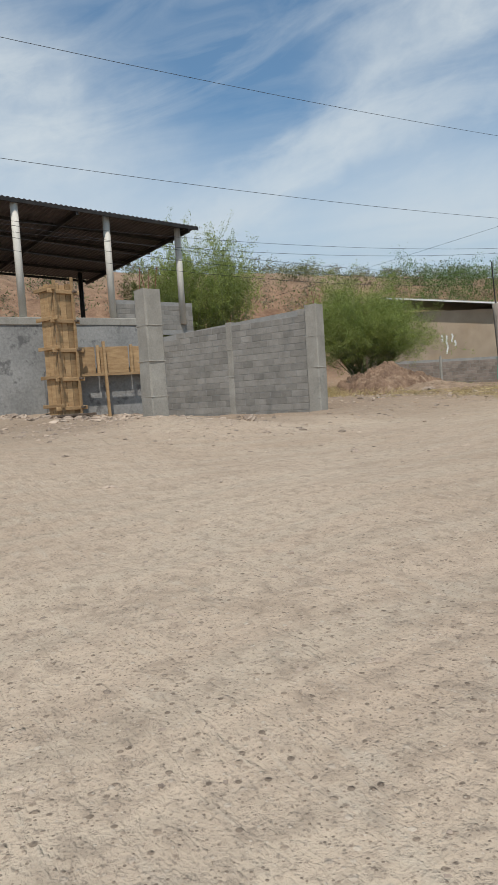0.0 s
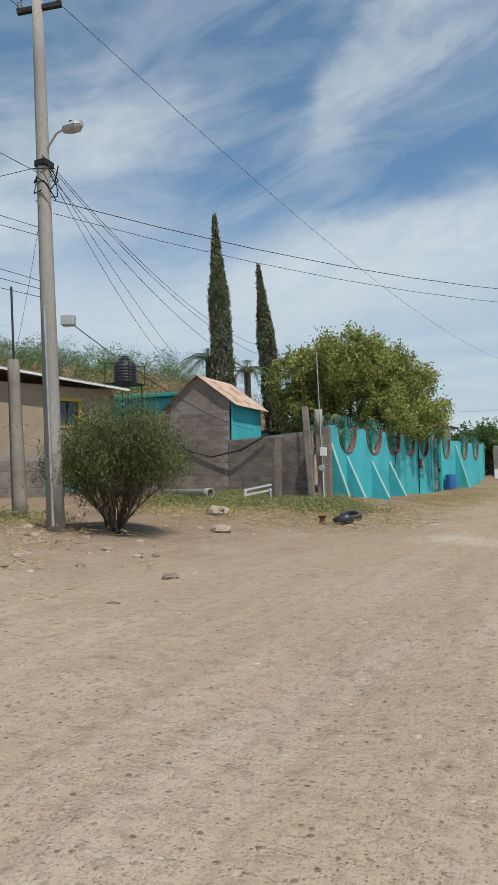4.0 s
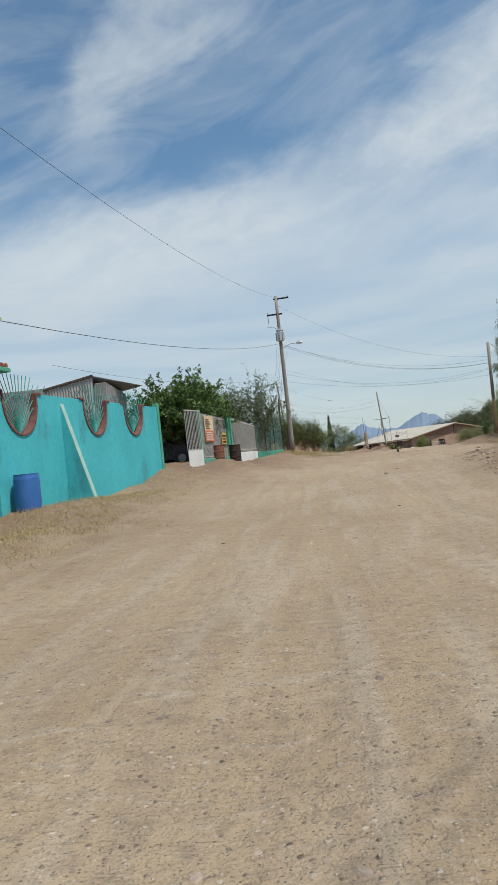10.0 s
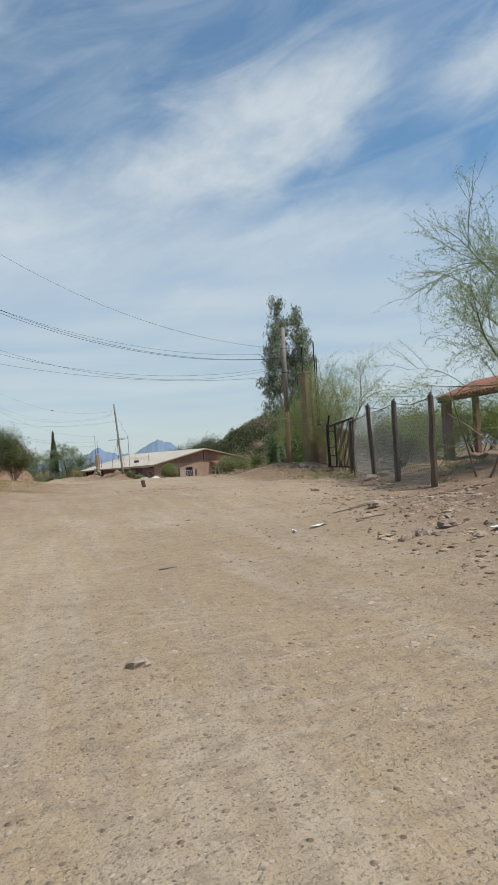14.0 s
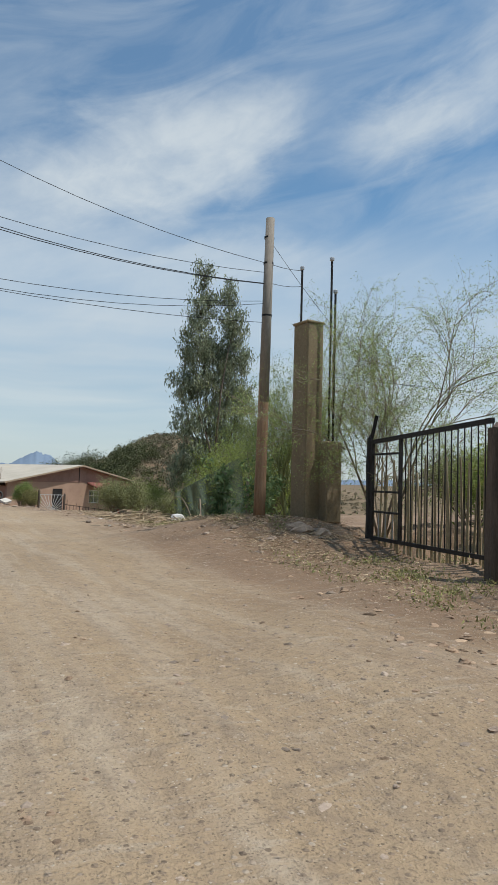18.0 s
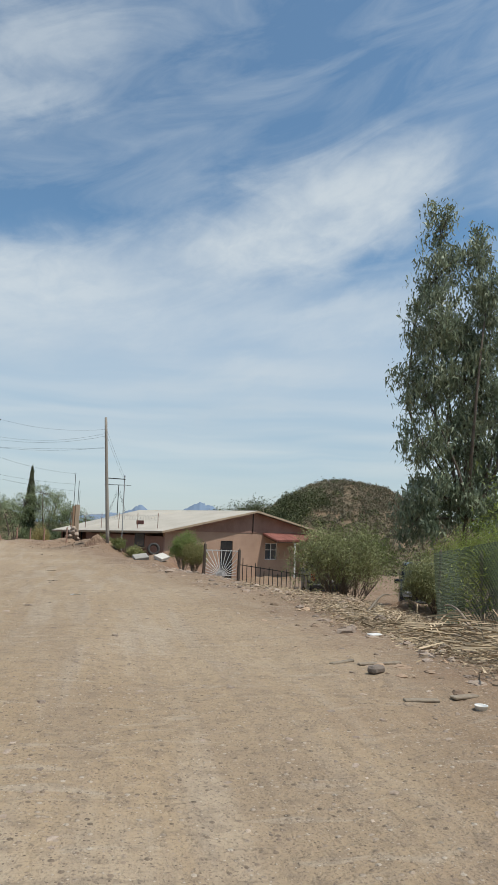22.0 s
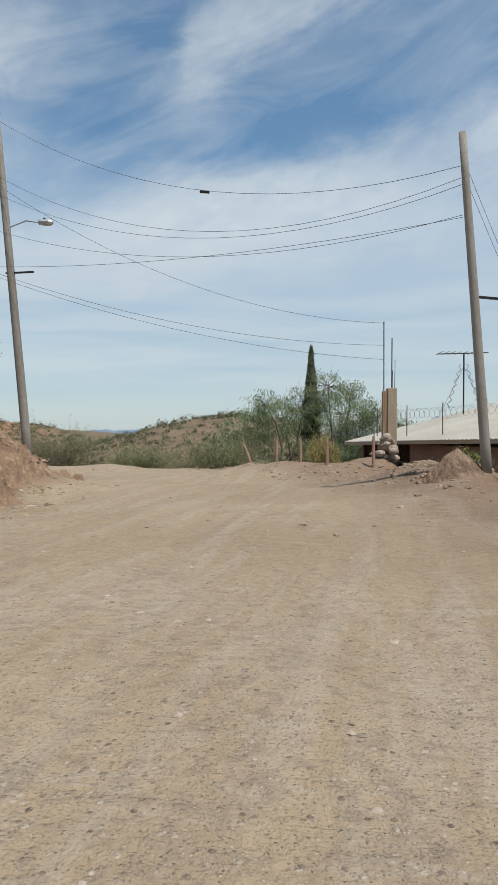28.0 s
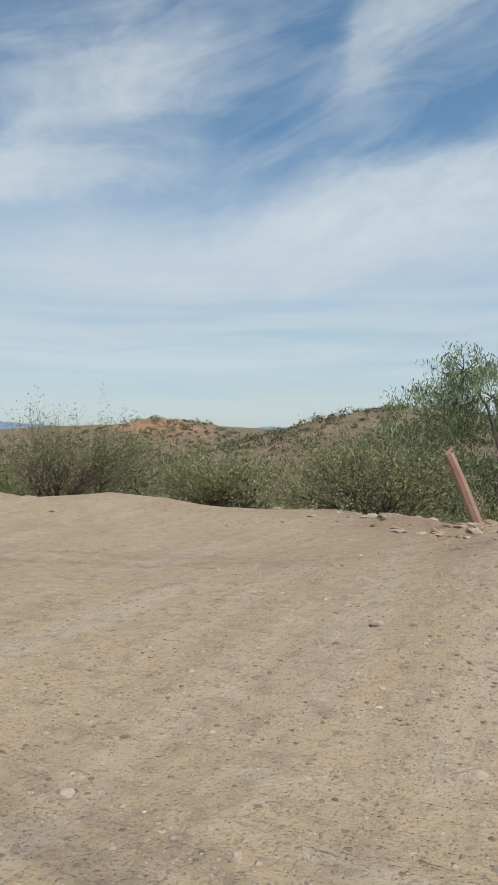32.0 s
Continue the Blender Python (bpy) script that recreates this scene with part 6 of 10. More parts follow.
def barred_fence():
    fence = thing("yard_fence", "yard fence of white bars on a green and white base", "fence", tuple(fence_at(57, 0.8)))
    base = 0.85
    def bars(y0, y1, z0, z1a, z1b, step, mat, w=0.045):
        n = int((y1 - y0) / step)
        me = None
        for k in range(n + 1):
            y = y0 + (y1 - y0) * k / n
            z1 = z1a + (z1b - z1a) * k / n
            part("bar", Shape().beam(fence_at(y, z0), fence_at(y, z1), 0.02, w), mat, fence)
        for z, f in ((z0 + 0.1, 0), (z1a - 0.08, 1)):
            part("rail", Shape().beam(fence_at(y0, z), fence_at(y1, z if not f else z1b - 0.08), 0.035), mat, fence)
    def plinth(y0, y1, h, mat):
        p = fence_at((y0 + y1) / 2, base + h / 2 - 0.1)
        part("plinth", Shape().box(p, (0.15, y1 - y0, h + 0.2), -8.6, 0.012), mat, fence)
    plinth(51.5, 55.4, 0.45, GREEN_PAINT)
    bars(51.55, 54.0, base + 0.45, 3.4, 3.3, 0.11, PALE_BAR)
    bars(54.1, 55.2, base + 0.45, 3.3, 3.25, 0.14, PALE_BAR)
    plinth(56.2, 61.0, 0.62, WHITE_PAINT)
    bars(56.0, 61.0, base + 0.65, 3.35, 3.0, 0.125, PALE_BAR)
    plinth(61.05, 68.4, 0.55, GREEN_PAINT)
    for y in (51.3, 55.5, 55.95):
        part("post", Shape().box(fence_at(y, 2.15, 0.03), (0.14, 0.16, 2.7), -8.6, 0.01), GREEN_PAINT, fence)
    for y in (61.05, 63.4, 65.9, 68.4):
        part("post", Shape().tube([fence_at(y, base - 0.1), fence_at(y, 3.1 + 0.14 * (y - 61))], 0.03, 8), DARK_STEEL, fence)
    # netting and sheets behind
    part("netting", mesh_panel([fence_at(61.1, base + 0.55), fence_at(68.4, base + 0.55), fence_at(68.4, 4.05), fence_at(61.1, 3.0)], 0.09, 0.006), NET_TEAL, fence)
    part("netting", mesh_panel([fence_at(51.5, base + 0.5, -0.1), fence_at(55.3, base + 0.5, -0.1), fence_at(55.3, 2.0, -0.1), fence_at(51.5, 2.0, -0.1)], 0.09, 0.006), CHAIN, fence)
    leaf = thing("gate_leaf", "open yard gate leaf of white bars on a white sheet", "gate", tuple(fence_at(50.4, 0.9)))
    q0, q1 = fence_at(51.15, 0, 0.12), fence_at(49.6, 0, 0.02)
    for k in range(11):
        p = q0.lerp(q1, k / 10)
        part("bar", Shape().beam((p.x, p.y, 1.75), (p.x, p.y, 3.45), 0.022, 0.04), PALE_BAR, leaf)
    for z in (0.95, 1.75, 3.45):
        part("rail", Shape().beam((q0.x, q0.y, z), (q1.x, q1.y, z), 0.045), PALE_BAR, leaf)
    part("sheet", Shape().slab([(q0.x, q0.y, 0.95), (q1.x, q1.y, 0.95), (q1.x, q1.y, 1.75), (q0.x, q0.y, 1.75)], 0.02), WHITE_PAINT, leaf)
    # posters
    poster = thing("poster", "orange and cream printed poster tied to the fence bars", "poster", tuple(fence_at(52.6, 2.2)))
    c0, c1 = 51.9, 53.15
    part("sheet", Shape().slab([fence_at(c0, 2.1, 0.07), fence_at(c1, 2.1, 0.07), fence_at(c1, 3.28, 0.07), fence_at(c0, 3.28, 0.07)], 0.008), material("cream_print", (0.58, 0.40, 0.22), (0.74, 0.60, 0.40), 1.5, 12, 0.7, 0.05), poster)
    part("lower_panel", Shape().slab([fence_at(c0, 2.1, 0.075), fence_at(c1, 2.1, 0.075), fence_at(c1, 2.6, 0.075), fence_at(c0, 2.6, 0.075)], 0.006), material("orange_print", (0.52, 0.13, 0.05), (0.66, 0.24, 0.10), 1.5, 12, 0.7, 0.05), poster)
    for k in range(5):
        z = 3.08 - 0.1 * k
        part("print_bar", Shape().slab([fence_at(c0 + 0.12, z, 0.085), fence_at(c0 + 0.6 + 0.1 * (k % 3), z, 0.085), fence_at(c0 + 0.6 + 0.1 * (k % 3), z + 0.05, 0.085), fence_at(c0 + 0.12, z + 0.05, 0.085)], 0.004), RUST_RED, poster)
    for k in range(4):
        z = 2.18 + 0.1 * k
        part("print_bar", Shape().slab([fence_at(c0 + 0.15, z, 0.085), fence_at(c1 - 0.2 - 0.1 * (k % 2), z, 0.085), fence_at(c1 - 0.2 - 0.1 * (k % 2), z + 0.04, 0.085), fence_at(c0 + 0.15, z + 0.04, 0.085)], 0.004), WHITE_PAINT, poster)
    sign = thing("yellow_notice", "small yellow notice with red and dark bars on the fence", "sign", tuple(fence_at(54.6, 2.0)))
    part("sheet", Shape().slab([fence_at(54.3, 1.95, 0.07), fence_at(55.05, 1.95, 0.07), fence_at(55.05, 2.5, 0.07), fence_at(54.3, 2.5, 0.07)], 0.008), YELLOW_PAINT, sign)
    for k in range(3):
        part("print_bar", Shape().slab([fence_at(54.38, 2.02 + 0.15 * k, 0.08), fence_at(54.95, 2.02 + 0.15 * k, 0.08), fence_at(54.95, 2.1 + 0.15 * k, 0.08), fence_at(54.38, 2.1 + 0.15 * k, 0.08)], 0.004), RUST_RED if k == 1 else DARK_STEEL, sign)


def mesh_panel(corners, pitch, r):
    """Netting of crossing thin bars over four corners."""
    a, b, c, d = (Vector(p) for p in corners)
    s = Shape()
    n, m = max(2, int((b - a).length / pitch)), max(2, int((d - a).length / pitch))
    for k in range(n + 1):
        s.tube([a.lerp(b, k / n), d.lerp(c, k / n)], r, 3, False)
    for k in range(m + 1):
        s.tube([a.lerp(d, k / m), b.lerp(c, k / m)], r, 3, False)
    return s


barred_fence()


def suv(x, y, z, rz, paint, label, rear_lights=True):
    """A boxy sport utility vehicle, nose along +x before its turn."""
    car = thing("car", label, "car", (x, y, z))
    m = Matrix.Translation((x, y, z)) @ Matrix.Rotation(radians(rz), 4, "Z")

    def put(name, shape, mat, parent=car, lab="", smooth=False):
        shape.v = [tuple(m @ Vector(p)) for p in shape.v]
        return part(name, shape, mat, parent, lab, smooth)

    side = [(-2.2, 0.45), (-2.25, 0.95), (-2.12, 1.12), (-1.95, 1.68), (-1.75, 1.76), (0.15, 1.74), (0.85, 1.15), (1.95, 1.02), (2.2, 0.82), (2.22, 0.42), (1.9, 0.32), (-1.9, 0.32)]
    n = len(side)
    def half_w(zz):
        return 0.90 if zz < 1.1 else 0.90 - (zz - 1.1) * 0.24
    vs = [(px, sgn * half_w(pz), pz) for sgn in (-1, 1) for px, pz in side]
    put("body", Shape().add(vs, [tuple(range(n)), tuple(range(n, 2 * n))[::-1]] + [(i, n + i, n + (i + 1) % n, (i + 1) % n) for i in range(n)]), paint)
    for sgn in (-1, 1):
        for quad in (((-1.85, 1.15), (-1.0, 1.15), (-1.0, 1.62), (-1.75, 1.62)), ((-0.92, 1.15), (-0.05, 1.15), (-0.05, 1.64), (-0.92, 1.64)), ((0.03, 1.15), (0.72, 1.15), (0.12, 1.63), (0.03, 1.63))):
            pts = [(px, sgn * (half_w(pz) + 0.006), pz) for px, pz in quad]
            put("side_window", Shape().slab(pts if sgn < 0 else pts[::-1], 0.01), GLASS_DARK)
        put("mirror", Shape().box((0.62, sgn * 1.0, 1.16), (0.14, 0.2, 0.16), 0, 0.03), paint)
        put("headlight", Shape().box((2.14, sgn * 0.66, 0.84), (0.14, 0.34, 0.2), 0, 0.03), LAMP_GREY)
        put("tail_light", Shape().box((-2.2, sgn * 0.74, 1.0), (0.1, 0.2, 0.42), 0, 0.02), material("red_lens", (0.22, 0.01, 0.01), (0.34, 0.03, 0.03), 3, 20, 0.25, 0.0))
        for wx in (-1.35, 1.4):
            w = put("wheel", Shape().tube([(wx, sgn * 0.66, 0.36), (wx, sgn * 0.90, 0.36)], [0.36, 0.36], 24), RUBBER)
            put("rim", Shape().tube([(wx, sgn * 0.895, 0.36), (wx, sgn * 0.915, 0.36)], [0.235, 0.2], 16), GALV, w)
            put("wheel_arch", Shape().tube([(wx, sgn * 0.895, 0.38), (wx, sgn * 0.905, 0.38)], [0.43, 0.43], 20), BLACK_PLASTIC)
    put("windscreen", Shape().slab([(0.84, -0.78, 1.18), (0.84, 0.78, 1.18), (0.2, 0.70, 1.70), (0.2, -0.70, 1.70)], -0.012), GLASS_DARK)
    put("rear_window", Shape().slab([(-2.115, 0.76, 1.18), (-2.115, -0.76, 1.18), (-1.985, -0.66, 1.62), (-1.985, 0.66, 1.62)], -0.012), GLASS_DARK)
    put("bumper", Shape().box((-2.26, 0, 0.55), (0.14, 1.76, 0.24), 0, 0.04), BLACK_PLASTIC)
    put("bumper", Shape().box((2.22, 0, 0.52), (0.16, 1.74, 0.26), 0, 0.04), BLACK_PLASTIC)
    put("grille", Shape().box((2.2, 0, 0.84), (0.06, 0.9, 0.2), 0, 0.02), DARK_STEEL)
    for sgn in (-1, 1):
        put("roof_rail", Shape().tube([(-1.7, sgn * 0.66, 1.80), (0.0, sgn * 0.66, 1.80)], 0.02, 6), DARK_STEEL)
    put("plate", Shape().box((-2.335, 0, 0.86), (0.012, 0.5, 0.15), 0, 0.004), WHITE_PAINT)
    return car


suv(-6.6, 54.6, gz(-6.6, 54.6) - 0.02, 35, CAR_DARK, "dark parked sport utility car behind the open gate")
suv(-13.6, 30.8, gz(-13.6, 30.8) + 1.35, 80, CAR_DARK, "dark car parked on raised ground behind the block wall")


def pickup_nose():
    """Second vehicle under the tree, only its grey front shows."""
    car = thing("pickup_truck", "grey pickup with a chrome grille parked under the tree", "car", (-4.9, 57.6, 0.9))
    part("bonnet", Shape().box((-4.9, 58.2, 1.45), (1.7, 1.6, 0.35), 8, 0.09), material("grey_car_paint", (0.07, 0.08, 0.09), (0.10, 0.11, 0.12), 1, 10, 0.3, 0.0), car)
    part("cab", Shape().box((-5.1, 59.8, 1.85), (1.6, 1.7, 1.15), 8, 0.16), CAR_DARK, car)
    part("grille", Shape().box((-4.8, 57.36, 1.32), (1.1, 0.06, 0.3), 8, 0.02), GALV, car)
    part("bumper", Shape().box((-4.78, 57.3, 0.98), (1.75, 0.16, 0.22), 8, 0.04), GALV, car)
    for i in (-1, 1):
        part("headlight", Shape().box((-4.8 + i * 0.7, 57.35 + i * 0.1, 1.35), (0.25, 0.08, 0.2), 8, 0.03), LAMP_GREY, car)
        part("wheel", Shape().tube([(-4.95 + i * 0.72, 58.1, 0.98), (-4.95 + i * 0.92, 58.12, 0.98)], 0.34, 20), RUBBER, car)


pickup_nose()


def sheet_house():
    h = thing("sheet_metal_shed", "grey sheet metal shed with a dark roof behind the wall", "shed", (-8.6, 50.5, 1.2))
    part("wall", Shape().box((-9.2, 50.5, 3.0), (5.0, 5.0, 3.7), 8, 0.02), GREY_PLASTER, h)
    part("roof", Shape().wave((-6.75, 47.9, 5.10), (-6.2, 53.2, 5.15), (-11.9, 53.9, 4.35), (-12.1, 48.4, 4.30), 0.2, 0.03), GALV, h)
    part("front_sheet", Shape().wave((-6.75, 47.86, 3.4), (-11.9, 48.36, 3.4), (-11.9, 48.36, 4.3), (-6.75, 47.86, 5.04), 0.12, 0.03), PALE_BAR, h)
    part("barge_board", Shape().beam((-6.72, 47.82, 5.1), (-12.0, 48.34, 4.34), 0.05, 0.08), OLD_WOOD, h)


sheet_house()

def plastic_chair(x, y, rz, label):
    """A stacking chair moulded from white plastic."""
    z = gz(x, y)
    c = thing("plastic_chair", label, "chair", (x, y, z))
    m = Matrix.Translation((x, y, z)) @ Matrix.Rotation(radians(rz), 4, "Z")

    def put(name, shape):
        shape.v = [tuple(m @ Vector(p)) for p in shape.v]
        part(name, shape, WHITE_PAINT, c)
    put("seat", Shape().box((0, 0, 0.43), (0.46, 0.46, 0.035), 0, 0.012))
    for sx in (-1, 1):
        for sy in (-1, 1):
            put("leg", Shape().beam((sx * 0.24, sy * 0.24, 0.0), (sx * 0.20, sy * 0.20, 0.43), 0.045, 0.045, 0.006))
        put("armrest", Shape().beam((sx * 0.25, -0.22, 0.64), (sx * 0.25, 0.2, 0.66), 0.05, 0.03, 0.006))
        put("arm_post", Shape().beam((sx * 0.24, -0.2, 0.43), (sx * 0.25, -0.2, 0.64), 0.04, 0.03, 0.005))
    for k in range(5):
        put("back_slat", Shape().beam((-0.18 + 0.09 * k, 0.22, 0.45), (-0.20 + 0.10 * k, 0.32, 0.84), 0.05, 0.02, 0.004))
    put("top_rail", Shape().beam((-0.23, 0.32, 0.84), (0.23, 0.32, 0.84), 0.03, 0.07, 0.006))


plastic_chair(-5.9, 52.6, 200, "white plastic armchair standing in the shaded drive")

# ---- west side: trees and shrubs ----
broad_tree("ficus_tree", "large dense ficus tree with glossy yellow-green leaves behind the wall", -9.0, 31.6,
           [(0, 0, 5.2, 2.7, 2.8, 2.4), (-1.9, -0.9, 4.6, 2.0, 2.2, 1.9), (1.9, 1.4, 4.2, 2.2, 2.3, 1.6), (0.3, -1.6, 6.6, 2.0, 2.0, 1.8), (1.4, 2.9, 3.7, 2.0, 2.0, 1.1), (2.7, 2.6, 3.5, 1.7, 1.6, 0.9),
            (-0.5, 1.4, 6.9, 2.2, 2.1, 1.6), (-1.5, -0.6, 6.6, 1.8, 1.8, 1.6), (1.6, 1.0, 6.0, 2.0, 2.0, 1.5), (2.0, -1.2, 3.8, 1.6, 1.6, 1.3), (-2.6, 0.5, 3.6, 1.6, 1.6, 1.4), (-2.7, -1.2, 6.0, 1.6, 1.6, 1.7), (2.3, 2.6, 5.6, 1.7, 1.7, 1.6), (1.2, 1.8, 6.9, 1.6, 1.6, 1.3), (3.3, 3.4, 4.3, 1.3, 1.3, 1.0)],
           0.24, 2.2, LEAF_FICUS, BARK, 1700, 64, 0.16, 0.18, 0.55, 0.2, seed=11)
feather_tree("olive_tree", "loose grey-green tree with upright shoots behind the fence", -2.5, 62.8, 5.2, 5.0, 11, 15, 5, LEAF_OLIVE, BARK, 13, 0.3, 0.045, 0.19, 0.4, 0.7, hang=-0.1)
feather_tree("mulberry_tree", "leafy mulberry with upright shoots beside the driveway", -5.2, 55.8, 3.9, 5.2, 14, 28, 9, LEAF_MULBERRY, BARK, 17, 0.32, 0.07, 0.26, 0.5, 0.82, hang=0.25)
cypress(-15.45, 29.75, 15.0, 1.3, 21, "tall dark column cypress beside the turquoise house", (-0.58, -0.1))
cypress(-14.3, 34.35, 13.3, 1.2, 22, "slim dark column cypress behind the block wall", (-1.0, -0.45))
cypress(3.4, 132.6, 12.7, 1.25, 23, "dark pointed cypress beyond the end posts", (0, 0))
feather_tree("palo_verde_bush", "bright green feathery palo verde beside the dirt pile", -16.0, 5.7, 5.4, 7.0, 13, 40, 15, LEAF_VERDE, BARK_GREEN, 31, 0.12, 0.06, 0.13, 0.16, 0.66)
feather_tree("palo_verde_tree", "tall feathery palo verde behind the block wall", -22.0, 0.2, 8.3, 7.0, 10, 34, 10, LEAF_VERDE, BARK_GREEN, 32, 0.2, 0.07, 0.18, 0.14, 0.7)
feather_tree("palo_verde_tree", "loose feathery palo verde behind the shed", -22.5, -2.0, 7.6, 4.6, 6, 20, 12, LEAF_PALE, BARK_GREEN, 33, 0.25, 0.06, 0.18, 0.14, 0.6)
feather_tree("creosote_bush", "dark olive creosote bush beside the concrete pole", -7.3, 8.6, 2.5, 2.9, 16, 30, 12, LEAF_CREOSOTE, BARK, 34, 0.3, 0.025, 0.085, 0.25, 0.78, category="shrub", hang=-0.4)


def palm(x, y, h, n, seed, label):
    rng = np.random.default_rng(seed)
    z = gz(x, y)
    t = thing("palm_tree", label, "palm", (x, y, z), "palms")
    part("trunk", Shape().tube([(x, y, z), (x + 0.05, y, z + h * 0.5), (x, y, z + h)], [0.22, 0.17, 0.2], 10), BARK, t, smooth=True)
    for k in range(n):
        a = 2 * math.pi * k / n + rng.random() * 0.4
        up_ = rng.uniform(0.1, 1.1)
        L = rng.uniform(1.9, 2.5)
        pts = []
        for i in range(8):
            s_ = i / 7
            pts.append(np.array([x + math.cos(a) * L * s_ * 0.85, y + math.sin(a) * L * s_ * 0.85, z + h + up_ * L * s_ - (0.35 + up_ * 0.8) * L * s_ ** 2.2]))
        fr = Shape()
        side = np.array([-math.sin(a), math.cos(a), 0])
        for i in range(1, 8):
            for j in range(4):
                p = pts[i - 1] + (pts[i] - pts[i - 1]) * j / 4
                d = (pts[i] - pts[i - 1]) / np.linalg.norm(pts[i] - pts[i - 1])
                for sg in (-1, 1):
                    ln = 0.55 * (1 - abs(i / 7 - 0.45))
                    tip = p + side * sg * ln * 0.8 + d * ln * 0.6 + np.array([0, 0, -0.25 * ln])
                    fr.add([p, p + d * 0.05, tip], [(0, 1, 2)])
        fr.tube(pts, [0.03 * (1 - i / 8) + 0.004 for i in range(8)], 4)
        part("frond", fr, LEAF_PALM, t)


palm(-17.4, 31.3, 7.4, 15, 41, "feather palm with arching fronds behind the gabled hut")
palm(-15.2, 31.8, 6.6, 13, 42, "feather palm with drooping fronds between the cypresses")
palm(-18.9, 28.6, 3.9, 12, 43, "short feather palm behind the turquoise front")


def prickly_pear(x, y, seed):
    rng = np.random.default_rng(seed)
    z = gz(x, y) + 1.0
    t = thing("prickly_pear", "tall prickly pear cactus behind the scalloped wall", "cactus", (x, y, gz(x, y)))
    part("stem", Shape().tube([(x, y, gz(x, y)), (x, y, z + 0.9)], [0.16, 0.12], 8), BARK, t)
    pad = Shape()
    n, m = 12, 5
    vs = [(0.17 * math.sin(math.pi * j / m) * math.cos(2 * math.pi * i / n), 0.035 * math.sin(math.pi * j / m) * math.sin(2 * math.pi * i / n), 0.22 - 0.22 * math.cos(math.pi * j / m)) for j in range(m + 1) for i in range(n)]
    pad.add(vs, [(j * n + i, j * n + (i + 1) % n, (j + 1) * n + (i + 1) % n, (j + 1) * n + i) for j in range(m) for i in range(n)])
    me = pad.mesh("pad", CACTUS, True)
    tips = [Vector((x, y, z + 0.8))]
    for k in range(46):
        p = tips[rng.integers(len(tips))]
        e = Euler((rng.normal() * 0.55, rng.normal() * 0.55, rng.random() * 6.3))
        mt = Matrix.Translation(p) @ e.to_matrix().to_4x4() @ Matrix.Scale(rng.uniform(0.8, 1.25), 4)
        shared("pad", me, t, mt)
        q = mt @ Vector((0, 0, 0.4))
        if q.z < z + 2.4 and (q - Vector((x, y, q.z))).length < 1.1:
            tips.append(q)


prickly_pear(-8.5, 25.2, 51)
prickly_pear(-8.0, 26.8, 52)


def dirt_pile(name, label, cx, cy, r, h, seed, mat=None, n=96):
    rng = np.random.default_rng(seed)
    s = Shape()
    vs = []
    for j in range(n + 1):
        for i in range(n + 1):
            x, y = cx + r * 1.3 * (2 * i / n - 1), cy + r * 1.3 * (2 * j / n - 1)
            d = math.hypot(x - cx, y - cy) / r
            side = 1 + 0.35 * noise.noise((x * 0.7, y * 0.7, seed + 5)) + 0.14 * noise.noise((x * 2.2, y * 2.2, seed + 2))
            body = max(0, 1 - d * side)
            lumps = 0.20 * noise.noise((x * 1.7, y * 1.7, seed)) + 0.13 * abs(noise.noise((x * 3.6, y * 3.6, seed))) + 0.16 * abs(noise.noise((x * 8, y * 8, seed))) + 0.09 * abs(noise.noise((x * 17, y * 17, seed)))
            z = gz(x, y) - 0.10 + h * min(body, 0.52 + 0.45 * body) ** 0.8 + h * lumps * min(1, 4 * max(0, 1.12 - d * side))
            vs.append((x, y, z))
    s.add(vs, [(j * (n + 1) + i, j * (n + 1) + i + 1, (j + 1) * (n + 1) + i + 1, (j + 1) * (n + 1) + i) for j in range(n) for i in range(n)])
    return solo(name, s, mat or material("red_spoil", (0.11, 0.065, 0.042), (0.275, 0.18, 0.118), 2.2, 16, 0.97, 1.0, spots=(0.32, 0.23, 0.155), spot_scale=1.1, spot_level=0.60), label, "mound")


dirt_pile("earth_mound", "mound of reddish excavated earth", -13.2, 4.3, 2.4, 1.3, 61)
dirt_pile("earth_mound", "low spread mound of tan earth", -10.7, 4.8, 2.7, 0.5, 62, material("tan_spoil", (0.14, 0.092, 0.06), (0.32, 0.23, 0.155), 2.2, 16, 0.97, 1.0))


# ---- east side: brown yard wall, house with tiled porch ----
def timber_post(x, y, z1, w=0.16, lean=(0, 0), label="dark weathered timber fence post", mat=None, group="fence posts", z0=None):
    z = gz(x, y) - 0.15 if z0 is None else z0
    t = thing("fence_post", label, "post", (x, y, z), group)
    s = Shape()
    rng = np.random.default_rng(int(abs(x * 31 + y * 17)))
    pts = [Vector((x + lean[0] * k / 4 + rng.normal() * 0.008, y + lean[1] * k / 4 + rng.normal() * 0.008, z + (z1 - z) * k / 4)) for k in range(5)]
    s.tube(pts, [w / 2 * (1.08 - 0.05 * k + rng.normal() * 0.03) for k in range(5)], 7)
    part("shaft", s, mat or OLD_WOOD, t)
    part("split_top", Shape().tube([pts[-1] - Vector((0.02, 0, 0.02)), pts[-1] + Vector((0.03, 0.02, 0.07))], [w * 0.3, w * 0.12], 5), mat or OLD_WOOD, t)
    return t


